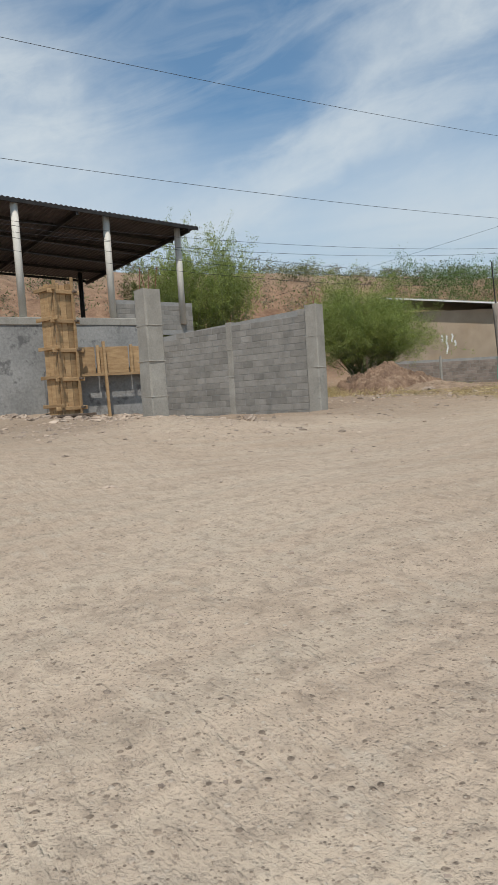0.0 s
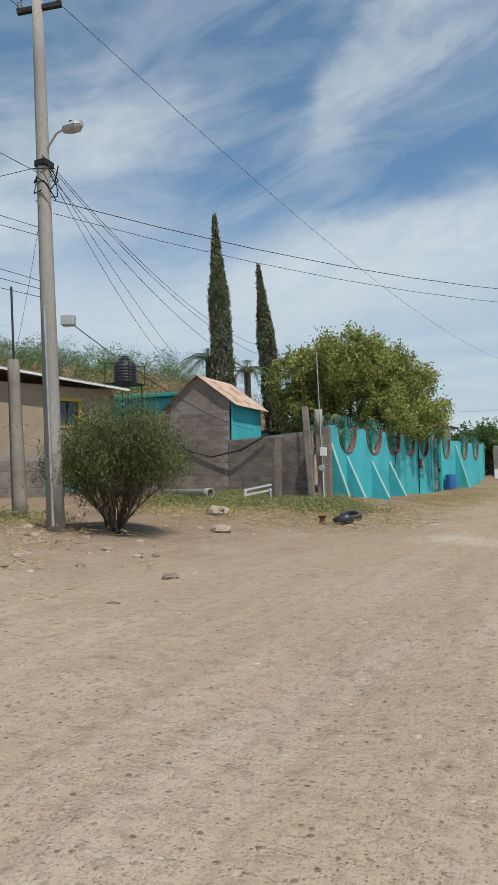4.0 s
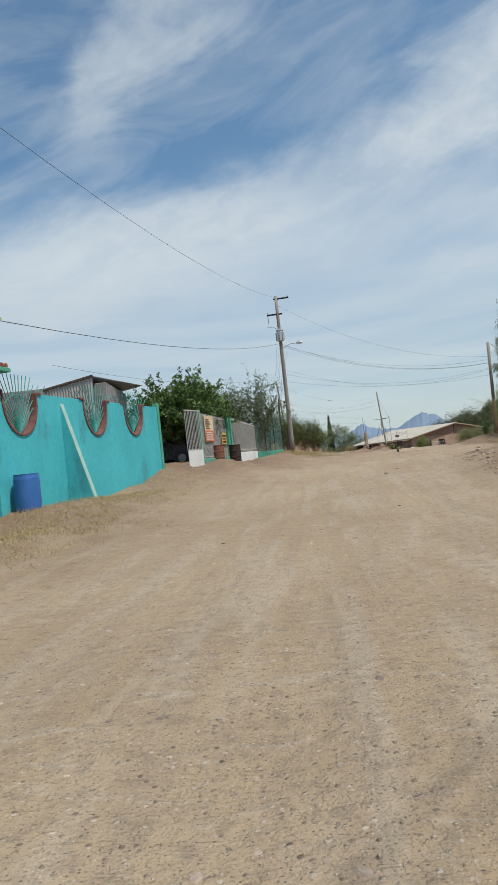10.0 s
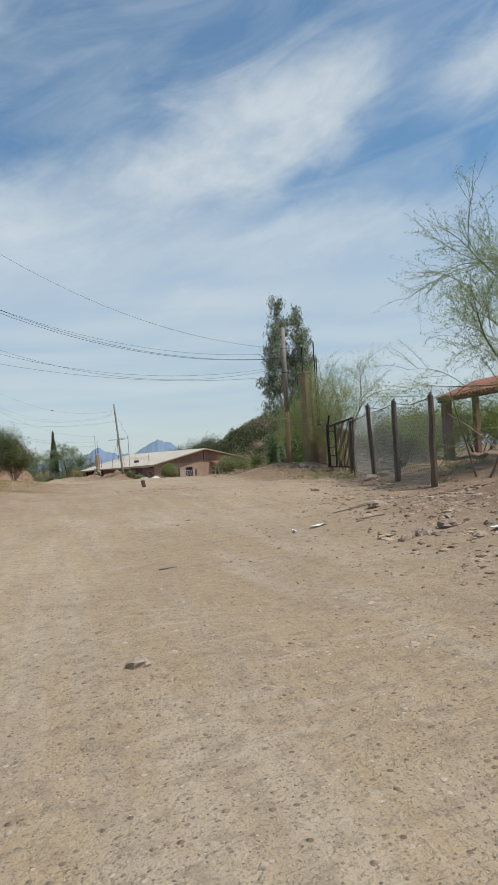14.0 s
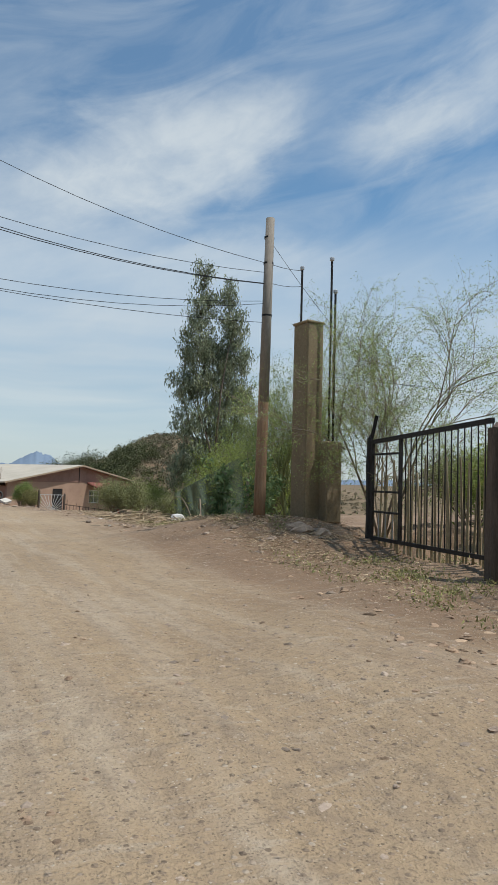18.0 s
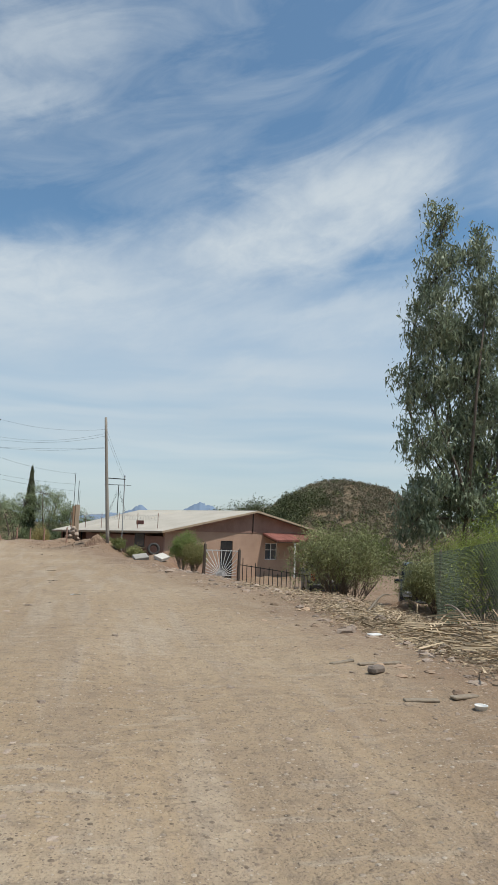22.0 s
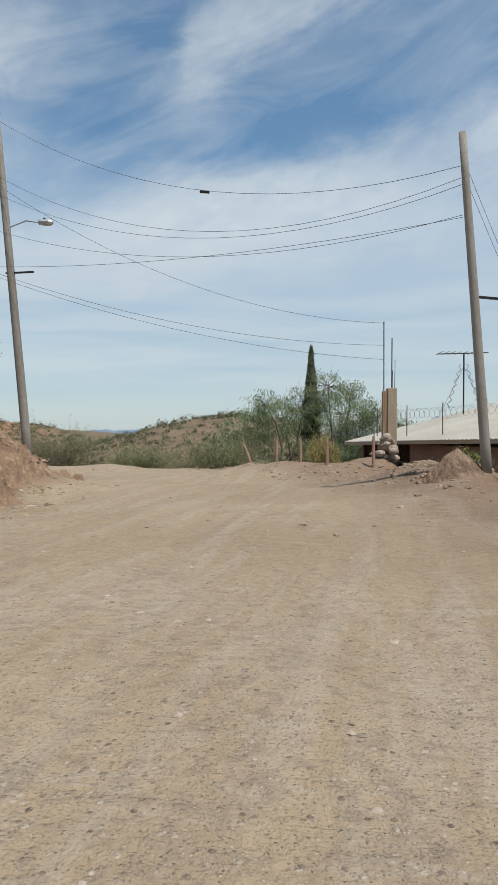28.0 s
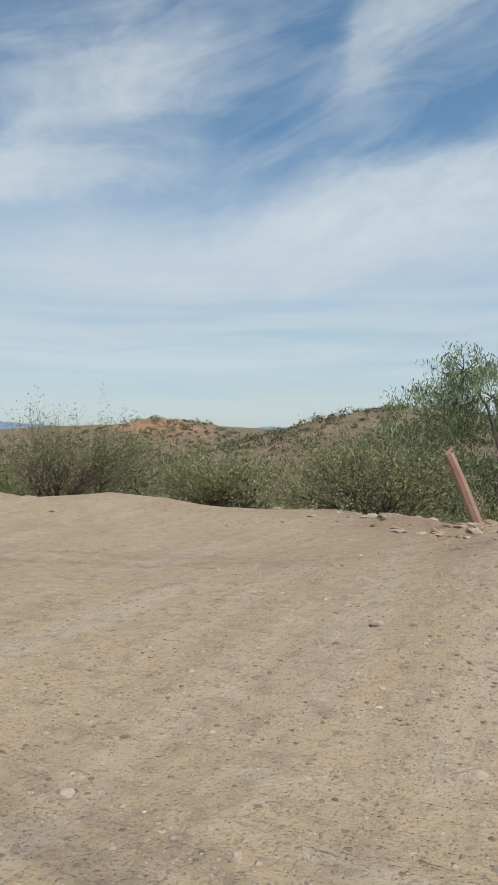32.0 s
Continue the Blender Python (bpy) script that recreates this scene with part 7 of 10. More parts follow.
def chain_link(name, label, corners, pitch=0.11, r=0.0042, mat=None):
    """Woven wire between four corners: two sets of slanting wires."""
    a, b, c, d = (Vector(p) for p in corners)
    L, h = (b - a).length, (d - a).length
    s = Shape()
    n = int((L + h) / pitch)

    def at(u, v):
        lo, hi = a.lerp(b, u / L), d.lerp(c, u / L)
        sag = 0.03 * math.sin(math.pi * u / L)
        return lo.lerp(hi, v / h) + Vector((0.02 * math.sin(u * 2.1 + v), 0, -sag * v / h))
    for k in range(n):
        u = k * pitch
        for sg in (1, -1):
            u0, u1 = (u, u - h) if sg > 0 else (u - h, u)
            lo_u, hi_u = u0, u1
            # clip to 0..L
            if max(lo_u, hi_u) <= 0 or min(lo_u, hi_u) >= L:
                continue
            k0, k1 = 0.0, 1.0
            du = hi_u - lo_u
            for bound, sign in ((0.0, 1), (L, -1)):
                tt = (bound - lo_u) / du
                if sign * du > 0:
                    k0 = max(k0, tt)
                else:
                    k1 = min(k1, tt)
            if k1 - k0 < 0.03:
                continue
            s.tube([at(lo_u + du * q, h * q) for q in (k0, (k0 + k1) / 2, k1)], r, 3, False)
    return solo(name, s, mat or CHAIN, label, "fence", "wire netting")


def yard_east():
    wall = thing("yard_wall", "low brown stucco yard wall with taller pillars", "wall", (10.4, 35.1, 0.4), kind="structure")
    part("panel", Shape().box((10.35, 35.1, 0.95), (2.5, 0.2, 1.45), -6, 0.02), BROWN_STUCCO, wall)
    part("panel", Shape().box((13.4, 34.7, 0.80), (3.2, 0.2, 1.0), -6, 0.02), BROWN_STUCCO, wall)
    for x, y, h in ((9.05, 35.28, 2.55), (11.65, 34.95, 3.0), (15.2, 34.4, 3.0)):
        part("pillar", Shape().box((x, y, h / 2), (0.34, 0.34, h), -6, 0.02), BROWN_STUCCO, wall)
        part("pillar_cap", Shape().box((x, y, h + 0.03), (0.40, 0.40, 0.06), -6, 0.012), BROWN_STUCCO, wall)
    part("return_wall", Shape().box((9.35, 38.0, 0.95), (0.18, 5.6, 1.45), -6, 0.02), BROWN_STUCCO, wall)
    for k in range(16):
        x = 11.95 + 0.2 * k
        part("wire_bar", Shape().tube([(x, 34.9 - 0.1 * (x - 11.9), 1.3), (x + 0.05 * math.sin(k), 34.9 - 0.1 * (x - 11.9), 2.9)], 0.012, 5), RUST, wall)
    house = thing("tiled_house", "brown stucco house with a grey sheet roof", "house", (25.2, 57.5, 0.7))
    x0, x1, y0, y1, h = 22.4, 28.0, 53.5, 61.5, 3.45
    for (ax, ay), (bx, by) in (((x0, y0), (x1, y0)), ((x0, y1), (x1, y1)), ((x0, y0), (x0, y1)), ((x1, y0), (x1, y1))):
        part("wall", Shape().box(((ax + bx) / 2, (ay + by) / 2, (0.4 + h) / 2), (abs(bx - ax) + 0.2, abs(by - ay) + 0.2, h - 0.4), 0, 0.02), BROWN_STUCCO, house)
    part("roof", Shape().wave((x0 - 0.2, y0 - 0.6, 3.6), (x0 - 0.2, y1 + 0.4, 3.6), (x1 + 0.5, y1 + 0.4, 3.9), (x1 + 0.5, y0 - 0.6, 3.9), 0.2, 0.03), GALV, house)
    door = part("door", Shape().box((x0 - 0.13, 57.0, 1.75), (0.06, 0.95, 2.1), 0, 0.01), DARK_STEEL, house)
    part("door_handle", Shape().box((x0 - 0.2, 57.36, 1.7), (0.05, 0.12, 0.03), 0, 0.006), GALV, door)
    porch = thing("tiled_porch", "sloping porch roof of red clay tiles on a brown pillar", "porch", (17.4, 57.6, 0.8))
    part("deck", Shape().slab([(17.05, 53.6, 2.94), (17.05, 61.4, 2.94), (18.68, 61.4, 3.5), (18.68, 53.6, 3.5)], -0.06), OLD_WOOD, porch)
    one = Shape().tube([(0, 0, 0), (1.72, 0, 0.59)], [0.075, 0.085], 8).mesh("tile", TILE_RED)
    for k in range(44):
        shared("tile", one, porch, Matrix.Translation((16.98, 53.6 + 0.178 * k, 3.02)))
    for x, y in ((18.45, 53.9), (18.45, 61.1)):
        part("rear_post", Shape().box((x, y, 1.95), (0.2, 0.2, 2.9), 0, 0.02), BROWN_STUCCO, porch)
    for y in (53.9, 61.1):
        part("pillar", Shape().box((17.22, y, 1.72), (0.3, 0.3, 2.4), 0, 0.02), BROWN_STUCCO, porch)
    # fence along the verge
    line = ((11.51, 53.06, 2.45), (11.79, 55.14, 2.52), (12.5, 57.75, 2.62), (12.95, 60.0, 2.36), (14.3, 62.95, 2.45))
    for k, (x, y, z) in enumerate(line[:-1]):
        timber_post(x, y, z, (0.15, 0.15, 0.14, 0.09)[k], ((0.04, 0.0, -0.12, 0.02)[k], 0))
    for (xa, ya, za), (xb, yb, zb) in zip(line, line[1:]):
        chain_link("wire_netting", "sagging grey wire netting between timber posts", [(xa, ya, gz(xa, ya)), (xb, yb, gz(xb, yb)), (xb, yb, zb - 0.15), (xa, ya, za - 0.15)])
        solo("fence_wire", Shape().tube([(xa, ya, za - 0.06), ((xa + xb) / 2, (ya + yb) / 2, (za + zb) / 2 - 0.16), (xb, yb, zb - 0.06)], 0.009, 4), WIRE, "slack strand of wire between timber posts", "wire", "fence strands")
    timber_post(14.3, 62.95, 2.45, 0.27, (0.02, 0), "thick furrowed timber gate post", OLD_WOOD)
    chain_link("wire_netting", "sagging grey wire netting beside the gate", [(12.95, 60.05, gz(12.95, 60)), (16.9, 59.4, gz(17, 59.4)), (16.9, 59.4, 2.3), (12.95, 60.05, 2.3)], 0.10)
    chain_link("wire_netting", "grey wire netting running back from the gate", [(14.4, 62.9, gz(14, 62.8)), (17.6, 62.0, gz(17, 62)), (17.6, 62.0, 2.4), (14.4, 62.9, 2.4)], 0.10)
    timber_post(14.75, 66.25, 2.5, 0.13, (0.0, 0.0), "dark steel gate post with a slanted strut", DARK_STEEL)
    solo("strut", Shape().tube([(14.76, 66.28, 2.3), (14.82, 66.15, 2.9)], 0.035, 6), DARK_STEEL, "short slanted steel strut on the gate post", "strut")
    gate = thing("field_gate", "dark steel bar gate, closed", "gate", (14.3, 64.6, 0.7))
    a, b = Vector((14.46, 63.15, 0)), Vector((14.74, 66.15, 0))
    zb, ta, tb = 0.72, 2.58, 2.42
    part("top_rail", Shape().beam((a.x, a.y, ta), (b.x, b.y, tb), 0.06, 0.07), DARK_STEEL, gate)
    part("bottom_rail", Shape().beam((a.x, a.y, zb), (b.x, b.y, zb + 0.02), 0.05, 0.06), DARK_STEEL, gate)
    for k in range(22):
        p = a.lerp(b, k / 21)
        if k < 15:
            part("bar", Shape().tube([(p.x, p.y, zb), (p.x, p.y, ta + (tb - ta) * k / 21)], 0.011, 5), DARK_STEEL, gate)
    for k in (15, 21):
        p = a.lerp(b, k / 21)
        part("stile", Shape().beam((p.x, p.y, zb), (p.x, p.y, tb + 0.02), 0.05), DARK_STEEL, gate)
    for z in (1.2, 1.55, 2.2):
        p, q = a.lerp(b, 15 / 21), a.lerp(b, 1)
        part("cross_rail", Shape().beam((p.x, p.y, z), (q.x, q.y, z), 0.035), DARK_STEEL, gate)
    for k in range(3):
        p = a.lerp(b, (16.5 + 1.5 * k) / 21)
        part("bar", Shape().tube([(p.x, p.y, zb), (p.x, p.y, 1.2)], 0.012, 5), GALV, gate)
    for k in range(24):
        p = a.lerp(b, (k + 0.5) / 25) + Vector((0.07 + 0.03 * math.sin(k * 4.1), 0.03, 0))
        solo("dry_cane", Shape().tube([(p.x, p.y, gz(p.x, p.y)), (p.x + 0.06 * math.sin(k * 2.3), p.y + 0.05 * math.cos(k), 1.9 + 0.25 * math.sin(k * 1.7))], [0.024, 0.014], 5), CANE, "upright dry cane tied behind the gate", "cane", "cane screen")


yard_east()


def tall_pillar():
    p = thing("stucco_pillar", "tall ochre stucco service pillar with steel masts", "pillar", (14.75, 68.5, 0.9))
    part("shaft", Shape().box((14.84, 68.57, 2.92), (0.44, 0.50, 4.2), 6, 0.03), OCHRE_STUCCO, p)
    part("cap", Shape().box((14.84, 68.57, 5.04), (0.48, 0.54, 0.06), 6, 0.02), OCHRE_STUCCO, p)
    part("buttress", Shape().box((15.24, 68.35, 1.7), (0.42, 0.45, 1.7), 6, 0.03), OCHRE_STUCCO, p)
    for x, y, z in ((14.84, 68.9, 6.35), (15.15, 68.2, 6.4), (15.22, 68.15, 5.7)):
        part("mast", Shape().tube([(x, y, 2.4), (x, y, z)], 0.025, 6), DARK_STEEL, p)
        part("insulator", Shape().lathe((x, y, z - 0.05), [(0.02, 0), (0.05, 0.03), (0.05, 0.08), (0.02, 0.1)], 8), LAMP_GREY, p)


tall_pillar()

suv(21.4, 92.6, gz(21.4, 92.6) - 0.02, 245, CAR_DARK, "dark blue car parked among bushes behind the netting")

# trees and shrubs of the east side
def leafy_weed(x, y, h, w, seed, label):
    rng = np.random.default_rng(seed)
    z = gz(x, y) - 0.03
    plant = thing("leafy_weed", label, "weed", (x, y, z), "leafy weeds")
    stem, spots = Shape(), []
    for k in range(5):
        tip = np.array([x + rng.normal() * w * 0.4, y + rng.normal() * w * 0.4, z + h * rng.uniform(0.65, 1.0)])
        pts = limb(stem, rng, (x + rng.normal() * 0.05, y + rng.normal() * 0.05, z), tip, 0.012, 0.005, 0.05, 5, 10)
        spots += pts[1:]
    part("stem", stem, BARK_GREEN, plant, smooth=True)
    put_mesh("leaves", leaf_cloud("leaves", LEAF_WEED, spots, 9, 0.07, 0.15, 0.42, 0.1, rng), plant)


LEAF_WEED = material("weed_leaf", (0.07, 0.13, 0.05), (0.19, 0.27, 0.115), 1.0, 9, 0.6, 0.0, by_island=0.35, leaf=0.3)
leafy_weed(13.3, 69.6, 1.35, 0.35, 301, "tall upright leafy green weed before the netting")
leafy_weed(14.7, 70.3, 1.45, 0.8, 302, "leafy green weed between the leaning pole and pillar")
leafy_weed(15.0, 71.0, 1.2, 0.7, 303, "leafy green weed behind the leaning pole")
airy_tree("mesquite_tree", "spreading pale mesquite tree before the tiled house", 17.1, 52.8, 8.2, 6.6, 9, LEAF_PALE, BARK_GREEN, 71, 0.08, 0.06, 8, (7, 8, 9), 0.5)
airy_tree("palo_verde_tree", "thin airy palo verde with pale green twigs by the pillar", 15.9, 67.35, 6.0, 5.6, 6, LEAF_GATE, STICK, 72, 0.04, 0.05, 5, (6, 7, 8), 0.5)
feather_tree("palo_verde_tree", "feathery green palo verde behind the leaning pole", 16.3, 71.8, 4.8, 3.8, 8, 26, 12, LEAF_PALE, BARK_GREEN, 73, 0.2, 0.045, 0.075, 0.2, 0.62)
for k, (x, y, h, w, m) in enumerate(((17.5, 64.5, 2.2, 3.4, LEAF_VERDE), (19.5, 66.5, 2.4, 4.0, LEAF_VERDE), (15.4, 61.2, 1.7, 2.6, LEAF_VERDE), (20.3, 63.6, 2.5, 4.2, LEAF_PALE), (18.2, 77.0, 4.3, 4.6, LEAF_VERDE), (19.6, 82.5, 4.6, 5.0, LEAF_VERDE), (22.5, 71.5, 3.0, 4.5, LEAF_SCRUB), (11.6, 39.5, 2.2, 2.4, LEAF_VERDE), (13.6, 43.0, 2.6, 3.0, LEAF_SCRUB))):
    feather_tree("green_bush", "green desert bush behind the wire fence", x, y, h, w, 9, 20, 9, m, BARK, 80 + k, 0.15, 0.025, 0.14, 0.25, 0.75, "bushes behind the fence", category="shrub")
feather_tree("green_bush", "bright green bush growing inside the brown wall", 10.9, 37.2, 2.4, 2.6, 9, 22, 6, LEAF_VERDE, BARK, 90, 0.15, 0.025, 0.14, 0.22, 0.75, category="shrub")
feather_tree("green_bush", "tall leafy bush beside the brown pillar", 14.2, 37.5, 4.0, 3.4, 8, 26, 6, LEAF_VERDE, BARK, 91, 0.2, 0.04, 0.15, 0.25, 0.75, category="shrub")
broad_tree("shade_tree", "bright green spreading tree behind the yard wall", 20.6, 47.5, [(0, 0, 4.6, 2.2, 2.2, 1.5), (-1.8, 0.4, 4.2, 1.7, 1.7, 1.3), (1.9, 0, 4.6, 1.8, 1.8, 1.4), (0.4, -0.4, 5.6, 1.6, 1.6, 1.0)], 0.2, 2.4, LEAF_VERDE, BARK, 420, 36, 0.16, 0.24, 0.4, 0.2, seed=19)
broad_tree("eucalyptus_tree", "tall eucalyptus with two crowns and hanging grey-green leaves", 23.0, 92.8,
           [(-0.75, 0, 15.0, 0.65, 0.65, 1.2), (-0.85, 0.2, 13.3, 0.95, 0.95, 1.3), (-1.1, 0, 11.2, 1.25, 1.15, 1.5), (0.95, 0.2, 14.4, 0.75, 0.75, 1.2), (1.15, -0.2, 12.5, 1.05, 1.05, 1.3), (0.1, 0.1, 10.6, 0.9, 0.9, 1.0), (1.4, 0.2, 10.4, 1.3, 1.2, 1.4), (-1.5, 0.3, 8.8, 1.1, 1.1, 1.3), (0.2, 0, 9.0, 1.2, 1.2, 1.2),
            (1.6, 0, 8.0, 1.2, 1.2, 1.3), (-1.7, -0.2, 6.6, 0.9, 1.0, 1.1), (0.3, 0.1, 6.8, 1.3, 1.3, 1.2), (1.7, 0.1, 5.6, 1.3, 1.2, 1.2), (-1.1, 0, 4.6, 1.2, 1.1, 1.1), (0.6, 0.2, 4.2, 1.4, 1.3, 1.2), (1.9, -0.2, 3.6, 1.2, 1.2, 1.1), (-1.8, 0.2, 3.4, 1.0, 1.0, 0.9)],
           0.16, 3.6, LEAF_GUM, BARK, 820, 44, 0.24, 0.19, 0.30, 0.9, seed=14, shell=0.35)
for k, (x, y, h, w) in enumerate(((16.25, 88.1, 2.6, 3.2), (19.4, 88.0, 1.9, 2.4), (22.8, 91.0, 3.0, 4.8), (24.5, 91.0, 3.4, 5.2), (19.4, 94.6, 3.1, 4.8), (23.5, 85.0, 3.0, 4.0), (26.5, 96.0, 3.4, 5.0))):
    feather_tree("green_bush", "green bush in the low ground by the debris", x, y, h, w, 10, 22, 8, LEAF_MESQUITE if k < 2 else LEAF_VERDE, BARK, 100 + k, 0.12, 0.025, 0.13, 0.2, 0.78, "bushes in the low ground", category="shrub")
for x, y, h, w, m in ((13.55, 101.3, 2.1, 1.3, LEAF_PALE), (13.95, 100.5, 1.5, 1.2, LEAF_BROOM)):
    feather_tree("green_bush", "upright yellow-green bush beside the fan gate", x, y, h, w, 10, 26, 7, m, STICK, int(x * 8), 0.2, 0.02, 0.10, 0.2, 0.85, "bushes by the fan gate", category="shrub", hang=-0.5)
for k, (x, y, h, w, m) in enumerate(((-0.9, 73.6, 3.5, 3.4, LEAF_CREOSOTE), (0.6, 75.6, 3.1, 3.4, LEAF_CREOSOTE), (-2.6, 76.0, 3.6, 3.9, LEAF_CREOSOTE), (1.4, 79.0, 2.0, 2.4, LEAF_SCRUB), (-1.0, 80.5, 2.6, 3.2, LEAF_SCRUB), (-4.5, 72.5, 2.8, 3.0, LEAF_CREOSOTE))):
    feather_tree("creosote_bush", "green creosote bush beyond the service pole", x, y, h, w, 11, 24, 6, m, BARK, 120 + k, 0.2, 0.022, 0.12, 0.25, 0.8, "creosote bushes", category="shrub", hang=-0.4)
chain_link("wire_netting", "green-grey netting fence leaning over the debris", [(15.9, 73.4, gz(15.9, 73.4)), (18.6, 86.5, gz(18.6, 86.5)), (18.5, 86.5, gz(18.6, 86.5) + 2.1), (15.6, 73.4, gz(15.9, 73.4) + 2.0)], 0.085, 0.0065, NETTING)
for k in range(5):
    x, y = 15.9 + 2.7 * k / 4, 73.4 + 13.1 * k / 4
    timber_post(x, y, gz(x, y) + 2.15, 0.09, (0.12 * math.sin(k * 2), 0.05), "thin crooked fence pole", STICK)


# ---- low house with the pale roof ----
def low_house():
    A, B = Vector((13.4, 109.0, 0)), Vector((25.4, 115.5, 0))
    C, D = B + Vector((-6.44, 11.86, 0)), A + Vector((-6.44, 11.86, 0))
    u, v = (B - A).normalized(), (D - A).normalized()
    n = -v
    z0, eave, peak = -2.2, 1.18, 2.62
    house = thing("low_house", "long low stucco house with a pale sheet roof", "house", ((A.x + C.x) / 2, (A.y + C.y) / 2, -1.6))
    mid = (A + B) / 2
    W = (B - A).length
    def P(k, z, off=0.0):
        p = A + u * k + n * off
        return (p.x, p.y, z)
    # gable front: door and window openings left in the lower wall
    front = Shape()
    spans = [(0, 4.2, z0, eave), (5.2, 8.0, z0, eave), (9.1, W, z0, eave), (4.2, 5.2, 0.65, eave), (8.0, 9.1, z0, -0.55), (8.0, 9.1, 0.55, eave)]
    for k0, k1, lo, hi in spans:
        front.add([P(k, z, o) for o in (0, -0.18) for k, z in ((k0, lo), (k1, lo), (k1, hi), (k0, hi))],
                  [(0, 1, 2, 3), (7, 6, 5, 4), (0, 4, 5, 1), (1, 5, 6, 2), (2, 6, 7, 3), (3, 7, 4, 0)])
    part("front_wall", front, PINK_STUCCO, house)
    part("gable", Shape().slab([P(-0.05, eave, 0.03), P(W + 0.05, eave, 0.03), P(W / 2, peak - 0.06, 0.03)], 0.15), BROWN_STUCCO, house)
    part("gable_post", Shape().beam(P(W / 2, eave, 0.05), P(W / 2, peak - 0.1, 0.05), 0.05), DARK_STEEL, house)
    for p, q, m in ((A, D, BROWN_STUCCO), (B, C, PINK_STUCCO), (D, C, BROWN_STUCCO)):
        c, d = (p + q) / 2, q - p
        if m is BROWN_STUCCO and p is A:
            # the last metres under the roof stay open as a porch
            q2 = A + v * 9.6
            c, d = (A + q2) / 2, q2 - A
        part("wall", Shape().box((c.x, c.y, (z0 + eave) / 2 - 0.17), (d.length, 0.18, eave - z0 - 0.34), math.degrees(math.atan2(d.y, d.x)), 0.01), m, house)
    r0, r1 = mid + n * 0.5, mid + v * 14.0
    def ov(p, s, e):
        q = p + u * s + v * e
        return q
    aL, dL = ov(A, -0.55, -0.5), ov(D, -0.55, 0.5)
    bR, cR = ov(B, 0.55, -0.5), ov(C, 0.55, 0.5)
    part("roof", Shape().wave((aL.x, aL.y, eave - 0.02), (dL.x, dL.y, eave - 0.30), (r1.x, r1.y, peak), (r0.x, r0.y, peak), 0.22, 0.03), ROOF_PALE, house)
    part("roof", Shape().wave((r0.x, r0.y, peak + 0.01), (r1.x, r1.y, peak + 0.01), (cR.x, cR.y, eave - 0.02), (bR.x, bR.y, eave - 0.02), 0.22, 0.03), ROOF_PALE, house)
    for p, q in (((aL.x, aL.y, eave - 0.07), (r0.x, r0.y, peak - 0.05)), ((r0.x, r0.y, peak - 0.05), (bR.x, bR.y, eave - 0.07)), ((aL.x, aL.y, eave - 0.08), (dL.x, dL.y, eave - 0.36))):
        part("barge_board", Shape().beam(p, q, 0.05, 0.12), BEIGE, house)
    door = part("door", Shape().box(P(4.7, -0.75, -0.06), (0.98, 0.05, 2.8), math.degrees(math.atan2(u.y, u.x)), 0.01), DARK_STEEL, house)
    part("door_handle", Shape().box(P(5.05, -0.7, -0.02), (0.12, 0.05, 0.03), math.degrees(math.atan2(u.y, u.x)), 0.006), GALV, door)
    win = part("window", Shape().slab([P(8.0, -0.55, -0.08), P(9.1, -0.55, -0.08), P(9.1, 0.55, -0.08), P(8.0, 0.55, -0.08)], 0.01), GLASS_DARK, house)
    for k in (8.03, 8.55, 9.07):
        part("window_bar", Shape().beam(P(k, -0.55, -0.05), P(k, 0.55, -0.05), 0.05), WHITE_PAINT, win)
    for z in (-0.52, 0.1, 0.52):
        part("window_bar", Shape().beam(P(8.0, z, -0.05), P(9.1, z, -0.05), 0.04), WHITE_PAINT, win)
    # side window of the long wall
    sw = A + v * 2.6
    nn = Vector((-u.x, -u.y, 0))
    part("side_window", Shape().box((sw.x + nn.x * 0.1, sw.y + nn.y * 0.1, 0.55), (1.1, 0.06, 0.8), math.degrees(math.atan2(v.y, v.x)), 0.01), GLASS_DARK, house)
    part("side_sill", Shape().box((sw.x + nn.x * 0.13, sw.y + nn.y * 0.13, 0.10), (1.3, 0.14, 0.08), math.degrees(math.atan2(v.y, v.x)), 0.01), BEIGE, house)
    # red awning on the front with a cream side wall
    aw = thing("tiled_awning", "red tiled awning over the house window", "awning", P(10.2, 0.6, 0.6))
    part("deck", Shape().slab([P(7.8, 0.62, 1.3), P(12.8, 0.62, 1.3), P(12.8, 1.0, 0.05), P(7.8, 1.0, 0.05)], -0.06), OLD_WOOD, aw)
    me = Shape().tube([(0, 0, 0), (0, 1.34, 0.41)], [0.085, 0.095], 8).mesh("tile", TILE_RED)
    rot = Matrix.Rotation(math.atan2(u.y, u.x), 4, "Z")
    for k in range(26):
        shared("tile", me, aw, Matrix.Translation(P(7.84 + 0.198 * k, 0.74, 1.36)) @ rot)
    part("side_wall", Shape().box(P(11.9, -0.7, 0.55), (1.8, 0.12, 2.3), math.degrees(math.atan2(u.y, u.x)), 0.01), BEIGE, aw)
    for k in (9.6, 12.75):
        part("post", Shape().beam(P(k, -1.9, 1.2), P(k, 0.62, 1.2), 0.1), WHITE_PAINT, aw)
    # porch at the far end
    porch = thing("porch_frame", "dark steel porch posts under the roof end", "porch", (7.6, 120.0, -0.4))
    for k in (10.6, 12.0, 13.4):
        p = A + v * k + u * 0.1
        part("post", Shape().beam((p.x, p.y, -1.9), (p.x, p.y, eave - 0.3), 0.09), DARK_STEEL, porch)
    p, q = A + v * 9.8, A + v * 13.4
